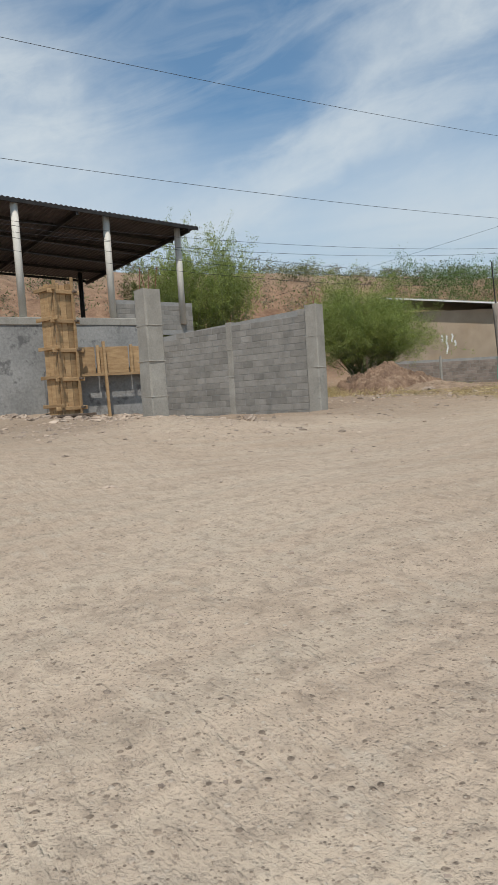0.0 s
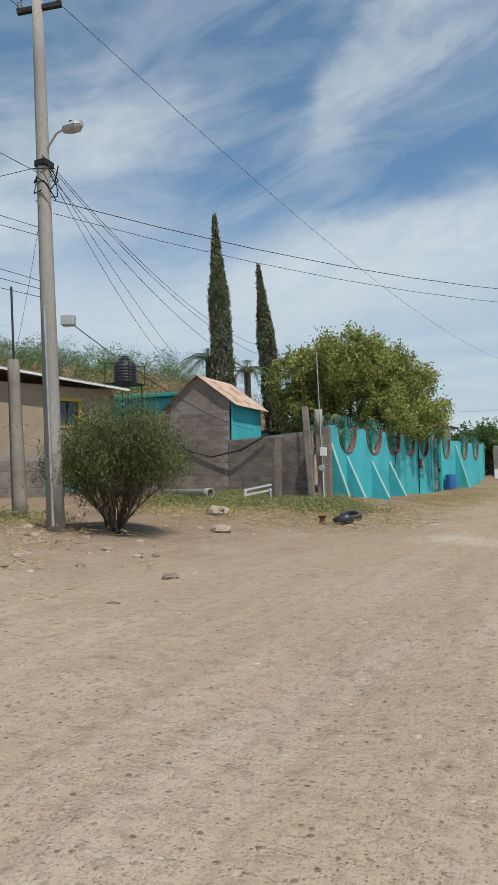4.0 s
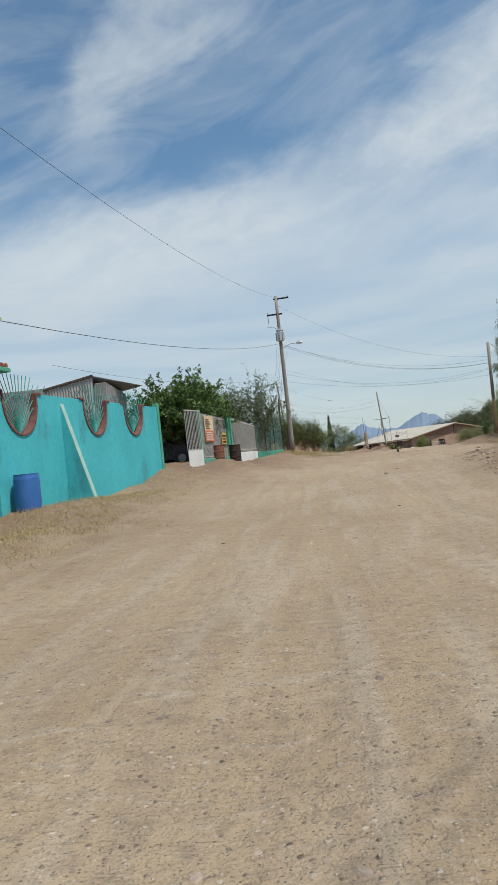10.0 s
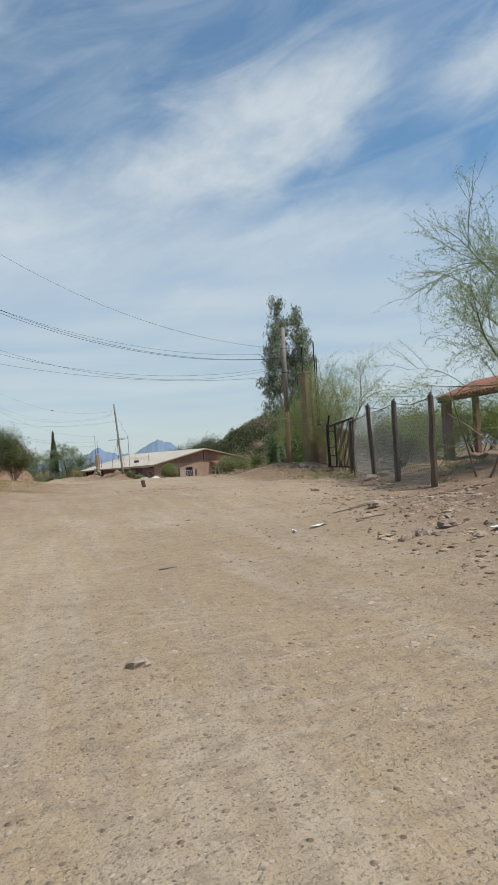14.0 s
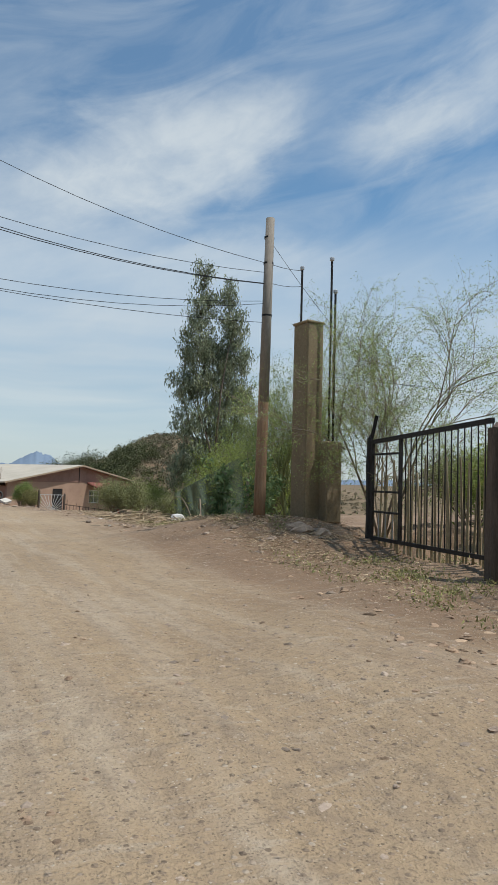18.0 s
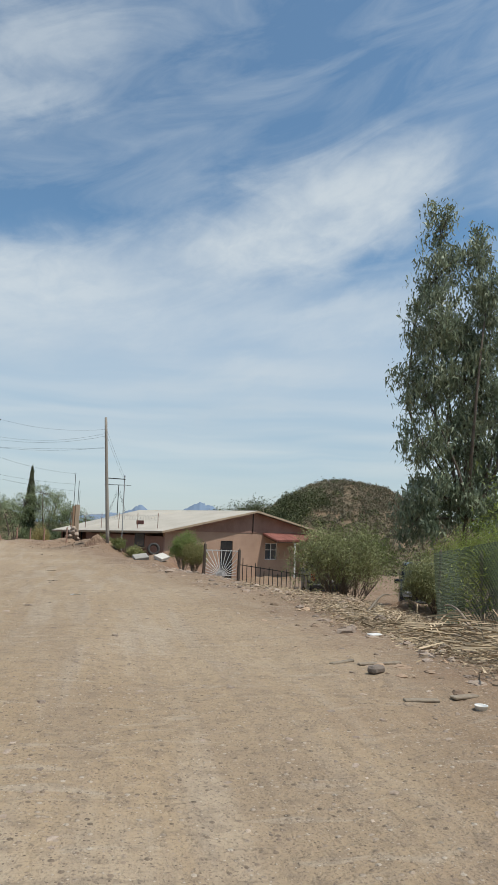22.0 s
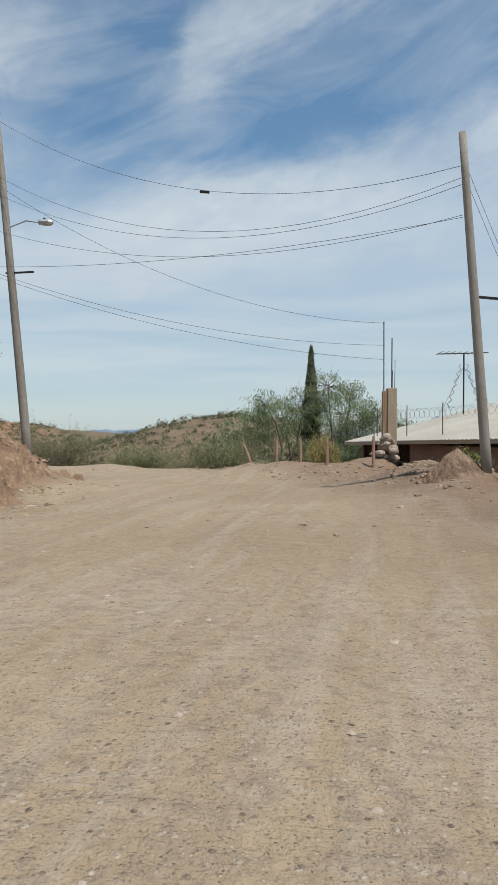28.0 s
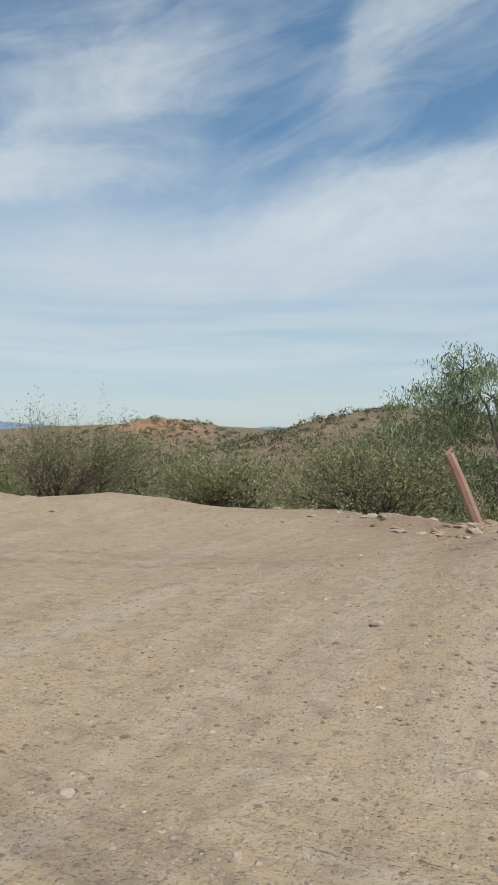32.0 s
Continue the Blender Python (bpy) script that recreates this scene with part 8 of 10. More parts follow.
    part("rail", Shape().beam((p.x, p.y, 0.2), (q.x, q.y, 0.2), 0.05), DARK_STEEL, porch)
    # masts with wire along the eave, red board on the roof
    for k in range(6):
        p = A + v * (1.2 + 2.3 * k) + u * 0.25
        t = thing("roof_mast", "thin steel mast at the eave carrying coiled wire", "mast", (p.x, p.y, eave), "roof masts")
        part("rod", Shape().tube([(p.x, p.y, eave - 0.05), (p.x, p.y, eave + 1.05)], 0.018, 5), RUST, t)
    coil = []
    for k in range(240):
        s_ = k / 239
        p = A + v * (1.2 + 11.5 * s_) + u * 0.25
        a = k * 0.95
        coil.append((p.x + 0.16 * math.cos(a) * u.x, p.y + 0.16 * math.cos(a) * u.y, eave + 0.75 + 0.17 * math.sin(a)))
    solo("razor_wire", Shape().tube(coil, 0.007, 3), CHAIN, "coil of razor wire above the eave", "wire")
    p = A + v * 5.2 + u * 1.5
    solo("red_board", Shape().box((p.x, p.y, 1.63), (0.9, 0.04, 0.26), 118, 0.01), RUST_RED, "red-brown board lying on the pale roof", "board")


low_house()


def house_yard():
    g0, g1 = Vector((14.15, 98.9, 0)), Vector((15.6, 98.4, 0))
    zb = gz(14.9, 98.6)
    for p, h in ((g0, 1.35), (g1, 1.62)):
        timber_post(p.x, p.y, gz(p.x, p.y) + h, 0.15, (0.03, 0), "grey timber post of the fan gate")
    gate = thing("fan_gate", "white iron gate with rods spreading like a fan", "gate", (14.9, 98.6, zb))
    c = g0.lerp(g1, 0.5)
    d = (g1 - g0).normalized()
    for k in range(17):
        a = radians(-86 + 172 * k / 16)
        L = min(0.68 / max(0.05, abs(math.sin(a))), 1.12 / max(0.05, math.cos(a)))
        q = Vector((c.x, c.y, zb + 0.22)) + Vector((d.x, d.y, 0)) * math.sin(a) * L + Vector((0, 0, math.cos(a) * L))
        part("rod", Shape().tube([(c.x, c.y, zb + 0.22), q], 0.016, 5), WHITE_PAINT, gate)
    part("hub", Shape().tube([(c.x, c.y - 0.03, zb + 0.2), (c.x, c.y + 0.03, zb + 0.2)], 0.17, 14), GALV, gate)
    for z in (zb + 0.1, zb + 1.3):
        part("rail", Shape().beam((g0.x, g0.y, z), (g1.x, g1.y, z), 0.035), WHITE_PAINT, gate)
    fence = thing("picket_fence", "dark steel picket fence before the low house", "fence", (17.3, 97.9, -0.9))
    f0, f1 = g1, Vector((19.4, 97.2, 0))
    for k in range(22):
        p = f0.lerp(f1, k / 21)
        z = gz(p.x, p.y)
        part("picket", Shape().beam((p.x, p.y, z), (p.x + 0.02 * math.sin(k * 3), p.y, z + 1.25 + 0.12 * math.sin(k * 1.9)), 0.028), DARK_STEEL, fence)
    for h in (0.25, 1.0):
        part("rail", Shape().beam((f0.x, f0.y, gz(f0.x, f0.y) + h), (f1.x, f1.y, gz(f1.x, f1.y) + h), 0.03), DARK_STEEL, fence)
    tyre(16.9, 97.3, gz(16.9, 97.3) + 0.1, 0.31, 0.2, (8, 4))
    tyre(12.6, 106.9, gz(12.6, 106.9) + 0.33, 0.34, 0.22, (80, 20), "worn tyre leaning against the brown wall")
    suv(20.6, 101.6, gz(20.6, 101.6) - 0.02, 78, CAR_BLUE, "dark blue sport utility car parked before the house")
    for k, (x, y, a, L) in enumerate(((11.75, 104.3, 15, 0.75), (12.85, 104.6, 55, 0.85))):
        z = gz(x, y) + 0.16
        solo("concrete_slab", Shape().box((x, y, z), (L, 0.5, 0.18), a, 0.02, Euler((radians(22), radians(-8), 0)).to_matrix()), PALE_POST if k else POLE_CONCRETE, "broken pale concrete slab at the road edge", "slab", "broken slabs")


house_yard()


# ---- far end: pillar with rods, posts, bank ----
def far_end():
    p = thing("gate_pillar", "unfinished ochre gate pillar with bare rods and piled stones", "pillar", (8.1, 115.3, 0.2))
    part("shaft", Shape().box((8.12, 115.3, 1.4), (0.30, 0.34, 2.5), 12, 0.02), BEIGE, p)
    part("plank", Shape().box((7.9, 115.12, 1.35), (0.12, 0.2, 2.4), 12, 0.01), POLE_WOOD, p)
    for k, (dx, dy, z) in enumerate(((-0.2, -0.1, 4.75), (0.03, 0.1, 4.25), (0.12, 0.0, 3.55), (0.05, -0.12, 3.2))):
        part("reinforcing_rod", Shape().tube([(8.1 + dx, 115.3 + dy, 2.5 if k else 0.4), (8.1 + dx * 1.1, 115.3 + dy, z)], 0.018 if k < 2 else 0.01, 5), DARK_STEEL, p)
    rng = np.random.default_rng(3)
    for k in range(26):
        a, r = rng.random() * 6.3, rng.random() * 0.42
        z = 0.12 + (0.75 - 1.2 * r) * rng.random()
        x, y = 8.0 + r * math.cos(a), 115.0 + r * math.sin(a)
        stone(p, (x, y, gz(x, y) + z - 0.05), rng.uniform(0.12, 0.2), rng)
    red = material("faded_red_post_paint", (0.27, 0.145, 0.10), (0.44, 0.28, 0.21), 4, 30, 0.9, 0.3)
    posts = ((3.44, 116.1, 0.62, (-0.3, 0.0)), (4.47, 115.1, 0.98, (-0.03, 0)), (5.35, 114.5, 0.98, (0, 0)), (6.25, 113.7, 1.0, (0, 0)), (7.62, 113.95, 1.12, (0.0, 0)))
    for k, (x, y, z1, lean) in enumerate(posts):
        timber_post(x, y, z1 + (0.2 if k == 0 else 0), 0.10, lean, "leaning red-brown steel pipe post" if k == 0 else "red-brown steel pipe post", red, "red posts")
    dirt_pile("earth_mound", "heap of red earth and straw before the slim pole", 9.45, 108.5, 0.7, 0.48, 62)
    feather_tree("yellow_bush", "yellow-green broom bush behind the red posts", 5.75, 117.4, 2.0, 1.3, 9, 20, 5, LEAF_YELLOW, BARK, 130, 0.15, 0.02, 0.11, 0.14, 0.8, category="shrub", hang=-0.6)
    for k, (x, y, w) in enumerate(((10.0, 110.9, 0.8), (10.75, 107.9, 0.7), (11.6, 107.2, 1.0), (9.1, 113.6, 1.0))):
        feather_tree("green_tuft", "low bright green weed tuft at the roadside", x, y, 0.55, w, 9, 12, 6, WEED, BARK, 140 + k, 0.2, 0.01, 0.1, 0.2, 0.8, "weed tufts", category="shrub", hang=-0.5)
    broad_tree("pepper_tree", "drooping pepper tree beside the far cypress", 1.8, 131.2, [(0, 0, 9.4, 1.9, 1.6, 1.2), (-2.0, 0, 8.9, 1.7, 1.4, 1.1), (-3.4, 0.1, 7.6, 1.2, 1.1, 1.1), (-3.0, -0.2, 5.8, 1.6, 1.3, 1.3), (1.3, 0.3, 10.4, 1.1, 1.1, 0.8), (-0.9, 0.2, 10.3, 1.0, 1.0, 0.7), (0.8, -0.3, 7.4, 1.6, 1.4, 1.1), (-1.4, -0.2, 6.9, 1.3, 1.3, 1.0), (-2.7, 0.1, 6.8, 0.8, 0.9, 1.0), (0.0, -0.4, 5.4, 2.0, 1.4, 1.1), (1.8, 0, 5.0, 1.4, 1.2, 1.2)], 0.2, 4.6, LEAF_PEPPER, BARK, 600, 56, 0.18, 0.18, 0.2, 0.75, seed=15, z=gz(1.0, 134.2))
    broad_tree("pepper_tree", "drooping pepper tree with a tall loose crown", 5.4, 131.4, [(0, 0, 9.6, 1.9, 1.6, 1.2), (1.0, 0.1, 8.2, 2.2, 1.6, 1.3), (-0.4, 0, 7.0, 2.2, 1.6, 1.5), (-0.9, 0.2, 11.2, 1.3, 1.0, 0.8), (0.4, 0.2, 10.9, 0.9, 0.8, 0.7), (1.9, 0, 9.4, 1.1, 1.1, 0.9), (3.1, 0.5, 8.4, 1.1, 1.1, 0.9), (-1.2, 0.3, 10.2, 1.0, 1.0, 0.8), (0.4, -0.3, 7.4, 1.6, 1.4, 1.1), (2.4, 0, 6.6, 1.4, 1.3, 1.1), (-1.2, 0, 6.2, 1.4, 1.3, 1.2), (0.8, -0.4, 5.0, 1.9, 1.4, 1.2)], 0.2, 4.8, LEAF_PEPPER, BARK, 680, 56, 0.18, 0.18, 0.2, 0.75, seed=16, z=gz(5.4, 134.6))


def stone(parent, centre, r, rng):
    """One rough stone as a piece."""
    vs = []
    for j, (h, q) in enumerate(((-0.7, 0.55), (-0.15, 1.0), (0.4, 0.85), (0.75, 0.35))):
        for i in range(7):
            a = 2 * math.pi * (i + 0.5 * (j % 2)) / 7
            k = q * rng.uniform(0.8, 1.15)
            vs.append((centre[0] + r * k * math.cos(a), centre[1] + r * k * math.sin(a), centre[2] + r * h * 0.8))
    fs = [(j * 7 + i, j * 7 + (i + 1) % 7, (j + 1) * 7 + (i + 1) % 7, (j + 1) * 7 + i) for j in range(3) for i in range(7)] + [tuple(range(7))[::-1], tuple(21 + i for i in range(7))]
    return part("stone", Shape().add(vs, fs), STONE, parent)


far_end()
for k, (x, y, h, w) in enumerate(((-1.2, 100.7, 1.5, 1.5), (-1.4, 104.0, 2.8, 2.6), (-0.9, 105.6, 2.7, 2.2), (-3.2, 102.6, 1.2, 1.6), (-6.8, 103.0, 1.7, 2.2))):
    feather_tree("broom_bush", "loose yellow-green bush on top of the red bank", x, y, h, w, 9, 13, 6, LEAF_BROOM, STICK, 150 + k, 0.3, 0.024, 0.10, 0.2, 0.7, "bank bushes", category="shrub", hang=-0.5)
rng_v = np.random.default_rng(77)
for k in range(22):
    x = -31 + 36 * (k + 0.6 * rng_v.random()) / 22
    y = 125.5 + 6.5 * rng_v.random() + 0.08 * abs(x)
    h = float(np.clip(-0.3 + rng_v.uniform(-1.3, 1.1) - gz(x, y), 1.8, 7.0))
    feather_tree("mesquite_bush", "grey-green mesquite thicket below the road edge", x, y, h, 4.2 + 0.8 * float(rng_v.random()), 7, 18, 6, (LEAF_MESQUITE, LEAF_BROOM, LEAF_MESQUITE, LEAF_PALE, LEAF_BROOM)[k % 5], BARK, 160 + k, 0.25, 0.05, 0.12, 0.3, 0.9, "mesquite thicket", category="shrub")
for k, (x, y, up_, w, lab) in enumerate(((0.7, 121.9, 0.8, 4.2, "open mesquite with crooked bare stems at the road edge"), (-8.8, 124.2, 1.2, 6.0, "broad green mesquite at the road edge"), (-3.6, 123.4, 0.4, 3.6, "low green mesquite at the road edge"))):
    feather_tree("mesquite_tree", lab, x, y, up_ - gz(x, y), w, 8, 28, 4, LEAF_MESQUITE, BARK, 260 + k, 0.3, 0.05, 0.10, 0.3, 0.92, "edge mesquites")
# ---- poles and overhead wires ----
def cable(p, q, sag, r=0.014, label="black overhead cable between poles", n=18):
    r = r * 0.64
    p, q = Vector(p), Vector(q)
    pts = [p.lerp(q, k / n) - Vector((0, 0, sag * 4 * (k / n) * (1 - k / n))) for k in range(n + 1)]
    return solo("overhead_cable", Shape().tube(pts, r * 0.72, 4, False), WIRE, label, "cable", "overhead cables")


def street_lamp_arm(pole, base, tip):
    b, t = Vector(base), Vector(tip)
    d = (t - b)
    arm = part("lamp_arm", Shape().tube([b, b + d * 0.5 + Vector((0, 0, 0.12)), t - d * 0.15], 0.022, 6), LAMP_GREY, pole)
    ang = math.degrees(math.atan2(d.y, d.x))
    head = Shape()
    prof = [(0.03, -0.05, 0.05), (0.08, -0.05, 0.10), (0.16, -0.07, 0.12), (0.36, -0.08, 0.11), (0.46, -0.03, 0.05)]
    vs, fs = [], []
    rot = Matrix.Rotation(radians(ang), 3, "Z")
    o = t - d.normalized() * 0.16
    for s_, lo, w in prof:
        for yy, zz in ((-w, 0.0), (-w * 0.7, lo), (w * 0.7, lo), (w, 0.0), (w * 0.6, 0.07), (-w * 0.6, 0.07)):
            vs.append(o + rot @ Vector((s_ - 0.05, yy, zz)))
    fs = [(k * 6 + i, k * 6 + (i + 1) % 6, (k + 1) * 6 + (i + 1) % 6, (k + 1) * 6 + i) for k in range(4) for i in range(6)] + [tuple(range(6))[::-1], tuple(24 + i for i in range(6))]
    head.add(vs, fs)
    h = part("lamp_head", head, LAMP_GREY, pole, "grey street lamp head")
    part("photocell", Shape().lathe(o + rot @ Vector((0.15, 0, 0.07)), [(0.035, 0), (0.035, 0.06), (0.02, 0.07)], 8), BLACK_PLASTIC, h)


def utility_pole(name, label, foot, head, r0, r1, mat, steps_=12):
    f, h = Vector(foot), Vector(head)
    t = thing(name, label, "utility pole", foot, "utility poles")
    part("shaft", Shape().tube([f.lerp(h, k / 8) for k in range(9)], [r0 + (r1 - r0) * k / 8 for k in range(9)], steps_), mat, t, smooth=True)
    return t


def insulator(pole, p):
    part("insulator", Shape().lathe(p, [(0.02, 0), (0.055, 0.02), (0.03, 0.05), (0.055, 0.07), (0.03, 0.1), (0.05, 0.13), (0.015, 0.16)], 10), LAMP_GREY, pole)


def tv_antenna():
    x, y, z = 10.9, 121.4, 2.0
    a = thing("tv_antenna", "thin rooftop television antenna on a mast", "antenna", (x, y, z))
    part("mast", Shape().tube([(x, y, z), (x, y, 4.45)], 0.03, 6), DARK_STEEL, a)
    part("boom", Shape().beam((x - 1.05, y - 0.2, 4.4), (x + 0.95, y + 0.2, 4.46), 0.035), DARK_STEEL, a)
    for k in range(8):
        q = -0.95 + 0.24 * k
        L = 0.55 - 0.03 * k
        part("element", Shape().tube([(x + q + 0.2 * L, y + 0.19 * q - L, 4.44), (x + q - 0.2 * L, y + 0.19 * q + L, 4.44)], 0.012, 5), DARK_STEEL, a)
    for k in (-1, 1):
        part("stay", Shape().tube([(x, y, 3.9), (x + 0.9 * k, y + 0.3, 2.0)], 0.008, 4), WIRE, a)
    for side in (-1, 1):
        part("lead", Shape().tube([(x + side * (0.10 + 0.022 * k + 0.07 * math.sin(k * 1.57)), y, 4.0 - 0.075 * k) for k in range(24)], 0.011, 4), WIRE, a)


tv_antenna()


def poles():
    # first pole, by the creosote bush
    p1 = utility_pole("utility_pole", "grey concrete utility pole with a street lamp", (-7.85, 7.5, 0.35), (-8.15, 7.35, 10.6), 0.165, 0.10, POLE_CONCRETE)
    part("crossarm", Shape().beam((-8.5, 7.2, 10.3), (-7.72, 7.53, 10.43), 0.08, 0.09), DARK_STEEL, p1)
    insulator(p1, (-7.76, 7.51, 10.46))
    insulator(p1, (-8.46, 7.22, 10.35))
    part("jumper", Shape().tube([(-8.46, 7.22, 10.5), (-8.3, 7.3, 10.72), (-7.95, 7.42, 10.74), (-7.76, 7.5, 10.6)], 0.012, 4), WIRE, p1)
    street_lamp_arm(p1, (-8.05, 7.4, 7.5), (-7.4, 7.38, 7.95))
    part("bracket", Shape().box((-8.03, 7.4, 7.32), (0.26, 0.26, 0.12), 0, 0.01), DARK_STEEL, p1)
    rng = np.random.default_rng(2)
    for k in range(5):
        a = rng.random() * 6.3
        pts = [(-8.0 + 0.22 * math.cos(a + i * 0.9), 7.42 + 0.22 * math.sin(a + i * 0.9), 7.3 - 0.12 * i + 0.1 * math.sin(i * 2 + k)) for i in range(6)]
        part("wire_coil", Shape().tube(pts, 0.012, 4), WIRE, p1)
    part("riser", Shape().tube([(-7.75, 7.3, 0.6), (-7.9, 7.25, 4.6)], 0.03, 6), GALV, p1)
    part("splice_box", Shape().box((-7.6, 7.55, 4.35), (0.25, 0.16, 0.2), 20, 0.02), LAMP_GREY, p1)
    cable((-8.46, 7.2, 10.4), (-8.6, -42, 10.4), 0.7)
    cable((-8.1, 7.4, 7.15), (-8.3, -42, 8.2), 0.8)
    cable((-7.72, 7.55, 10.4), (-0.2, 69.3, 12.25), 2.2, 0.012)
    for z, q, s_ in ((6.1, (-11.4, -17, 6.5), 0.5), (5.95, (-11.2, -17, 6.2), 0.6), (5.1, (-6.9, -17.5, 5.4), 0.55), (4.95, (-6.9, -17.5, 5.15), 0.6), (4.8, (-7.2, -17.5, 4.95), 0.65), (7.3, (-30, 3.4, 5.9), 0.1)):
        cable((-8.05, 7.4, z), q, s_, 0.013, "black cable slung towards the shed")
    for k, (q, s_) in enumerate((((-9.2, 21.6, 6.4), 0.8), ((-8.3, 21.9, 5.8), 1.0), ((-14.8, 30.5, 4.6), 0.9), ((-13.5, 24.0, 5.2), 0.9), ((-8.4, 22.0, 5.0), 1.0))):
        cable((-8.0, 7.45, 7.42 - 0.06 * k), q, s_, 0.012, "black service cable to the walled houses")
    cable((-7.7, 7.6, 4.4), (-10.8, 22.7, 3.4), 0.35, 0.02, "thick black service cable to the block wall")
    cable((-12.48, 11.15, 4.6), (-8.0, 7.4, 7.0), 0.25, 0.011, "thin service cable to the stub post")
    # crossing to the east side of the road
    cable((-7.9, 7.5, 6.65), (16, 36, 11.2), 2.2, 0.018)
    cable((-7.9, 7.5, 6.4), (16, 36, 10.9), 2.3, 0.013)
    # stub post
    st = utility_pole("stub_post", "leaning tapered concrete stub post with a steel mast", (-11.65, 10.55, 0.4), (-12.48, 11.15, 4.62), 0.19, 0.15, OLD_CONCRETE, 6)
    part("mast", Shape().tube([(-12.45, 11.15, 4.4), (-12.75, 11.35, 6.7)], 0.03, 6), DARK_STEEL, st)
    for x, y, z in ((-14.6, 9.6, 2.3), (-15.9, 7.8, 1.9)):
        timber_post(x, y, z, 0.14, (-0.1, 0.05), "short pale concrete fence post", POLE_CONCRETE)
    # second pole, with the transformer
    p2 = utility_pole("utility_pole", "tall grey utility pole with transformer and lamp", (-0.1, 69.4, 0.8), (-0.15, 69.35, 12.35), 0.17, 0.105, POLE_GREY)
    part("crossarm", Shape().beam((-0.35, 69.35, 12.15), (0.75, 69.3, 12.15), 0.09, 0.1), DARK_STEEL, p2)
    part("crossarm", Shape().beam((-0.9, 69.35, 11.05), (0.2, 69.3, 11.05), 0.09, 0.1), DARK_STEEL, p2)
    insulator(p2, (0.68, 69.3, 12.2))
    insulator(p2, (-0.85, 69.35, 11.1))
    part("fuse", Shape().tube([(-0.85, 69.35, 11.05), (-0.85, 69.35, 10.5)], 0.035, 6), LAMP_GREY, p2)
    part("jumper", Shape().tube([(-0.85, 69.35, 10.55), (-0.95, 69.3, 10.2), (-0.5, 69.3, 10.15), (-0.3, 69.2, 9.95)], 0.012, 4), WIRE, p2)
    tr = part("transformer", Shape().lathe((-0.12, 69.0, 9.05), [(0.2, 0), (0.24, 0.03), (0.24, 0.72), (0.26, 0.74), (0.26, 0.80), (0.1, 0.86)], 18), LAMP_GREY, p2, "grey cylindrical transformer")
    for k in range(8):
        a = 2 * math.pi * k / 8
        part("cooling_fin", Shape().box((-0.12 + 0.27 * math.cos(a), 69.0 + 0.27 * math.sin(a), 9.4), (0.07, 0.02, 0.55), math.degrees(a), 0), LAMP_GREY, tr)
    for k in (-1, 1):
        part("bushing", Shape().lathe((-0.12 + 0.1 * k, 69.0, 9.88), [(0.03, 0), (0.045, 0.06), (0.02, 0.2)], 8), LAMP_GREY, tr)
    street_lamp_arm(p2, (-0.1, 69.3, 8.55), (1.15, 69.1, 8.85))
    for dx, dy, z in ((-2.0, -2.6, 9.0), (-1.6, -3.0, 8.5), (-1.3, 1.4, 8.8)):
        cable((-0.15, 69.35, z), (-0.15 + dx, 69.35 + dy, 0.9), 0.05, 0.012, "steel guy strand of the tall pole")
    timber_post(-1.6, 68.9, 4.6, 0.1, (-0.1, 0.1), "thin dark steel pipe beside the pole", DARK_STEEL)
    cable((-0.15, 69.35, 8.95), (-7.9, 22.0, 4.9), 1.2, 0.022, "twisted thick cable along the garden wall")
    cable((-0.15, 69.35, 6.6), (-7.6, 46, 5.4), 0.6, 0.013)
    cable((-0.15, 69.35, 6.2), (-9.6, 48, 4.9), 0.7, 0.01)
    # fourth pole, leaning timber
    p4 = utility_pole("utility_pole", "leaning brown and grey timber utility pole", (13.80, 68.65, 0.85), (13.86, 68.6, 7.15), 0.125, 0.088, POLE_WOOD)
    part("upper_sleeve", Shape().tube([(13.825, 68.63, 3.3), (13.86, 68.6, 7.155)], [0.112, 0.092], 12), POLE_GREY, p4, smooth=True)
    for z in (6.75, 6.2, 5.1):
        part("band", Shape().tube([(13.825 + 0.009 * (z - 3.1), 68.62, z - 0.02), (13.825 + 0.009 * (z - 3.1), 68.62, z + 0.02)], 0.108, 12), DARK_STEEL, p4)
    for z2, z4, s_ in ((11.7, 6.2, 1.12), (8.85, 6.0, 0.92), (8.9, 5.77, 0.98), (8.75, 5.76, 0.96), (6.75, 5.4, 0.86), (7.1, 5.35, 1.15), (6.2, 4.95, 0.56)):
        cable((-0.12, 69.3, z2), (13.8, 68.6, z4), s_, 0.013 if z2 not in (8.9, 8.75) else 0.018)
    cable((13.86, 68.6, 6.2), (14.84, 68.9, 6.3), 0.03, 0.012, "short cable to the pillar mast")
    cable((13.86, 68.6, 5.8), (14.84, 68.9, 5.95), 0.04, 0.012, "short cable to the pillar mast")
    cable((13.86, 68.6, 6.7), (15.2, 67.3, 4.2), 0.08, 0.01, "thin slanting guy strand")
    cable((15.15, 68.2, 4.0), (34, 66.5, 4.4), 0.5, 0.012)
    cable((15.15, 68.2, 3.9), (34, 58.5, 3.2), 0.3, 0.012)
    # third pole by the low house
    p3 = utility_pole("utility_pole", "slim grey timber pole before the low house", (10.14, 108.4, 0.1), (9.6, 108.65, 7.6), 0.11, 0.078, POLE_GREY)
    part("bracket", Shape().beam((9.86, 108.53, 4.08), (10.93, 109.3, 4.1), 0.05), DARK_STEEL, p3)
    mast = thing("service_mast", "thin steel service mast before the brown wall", "mast", (10.93, 109.3, gz(10.93, 109.3)))
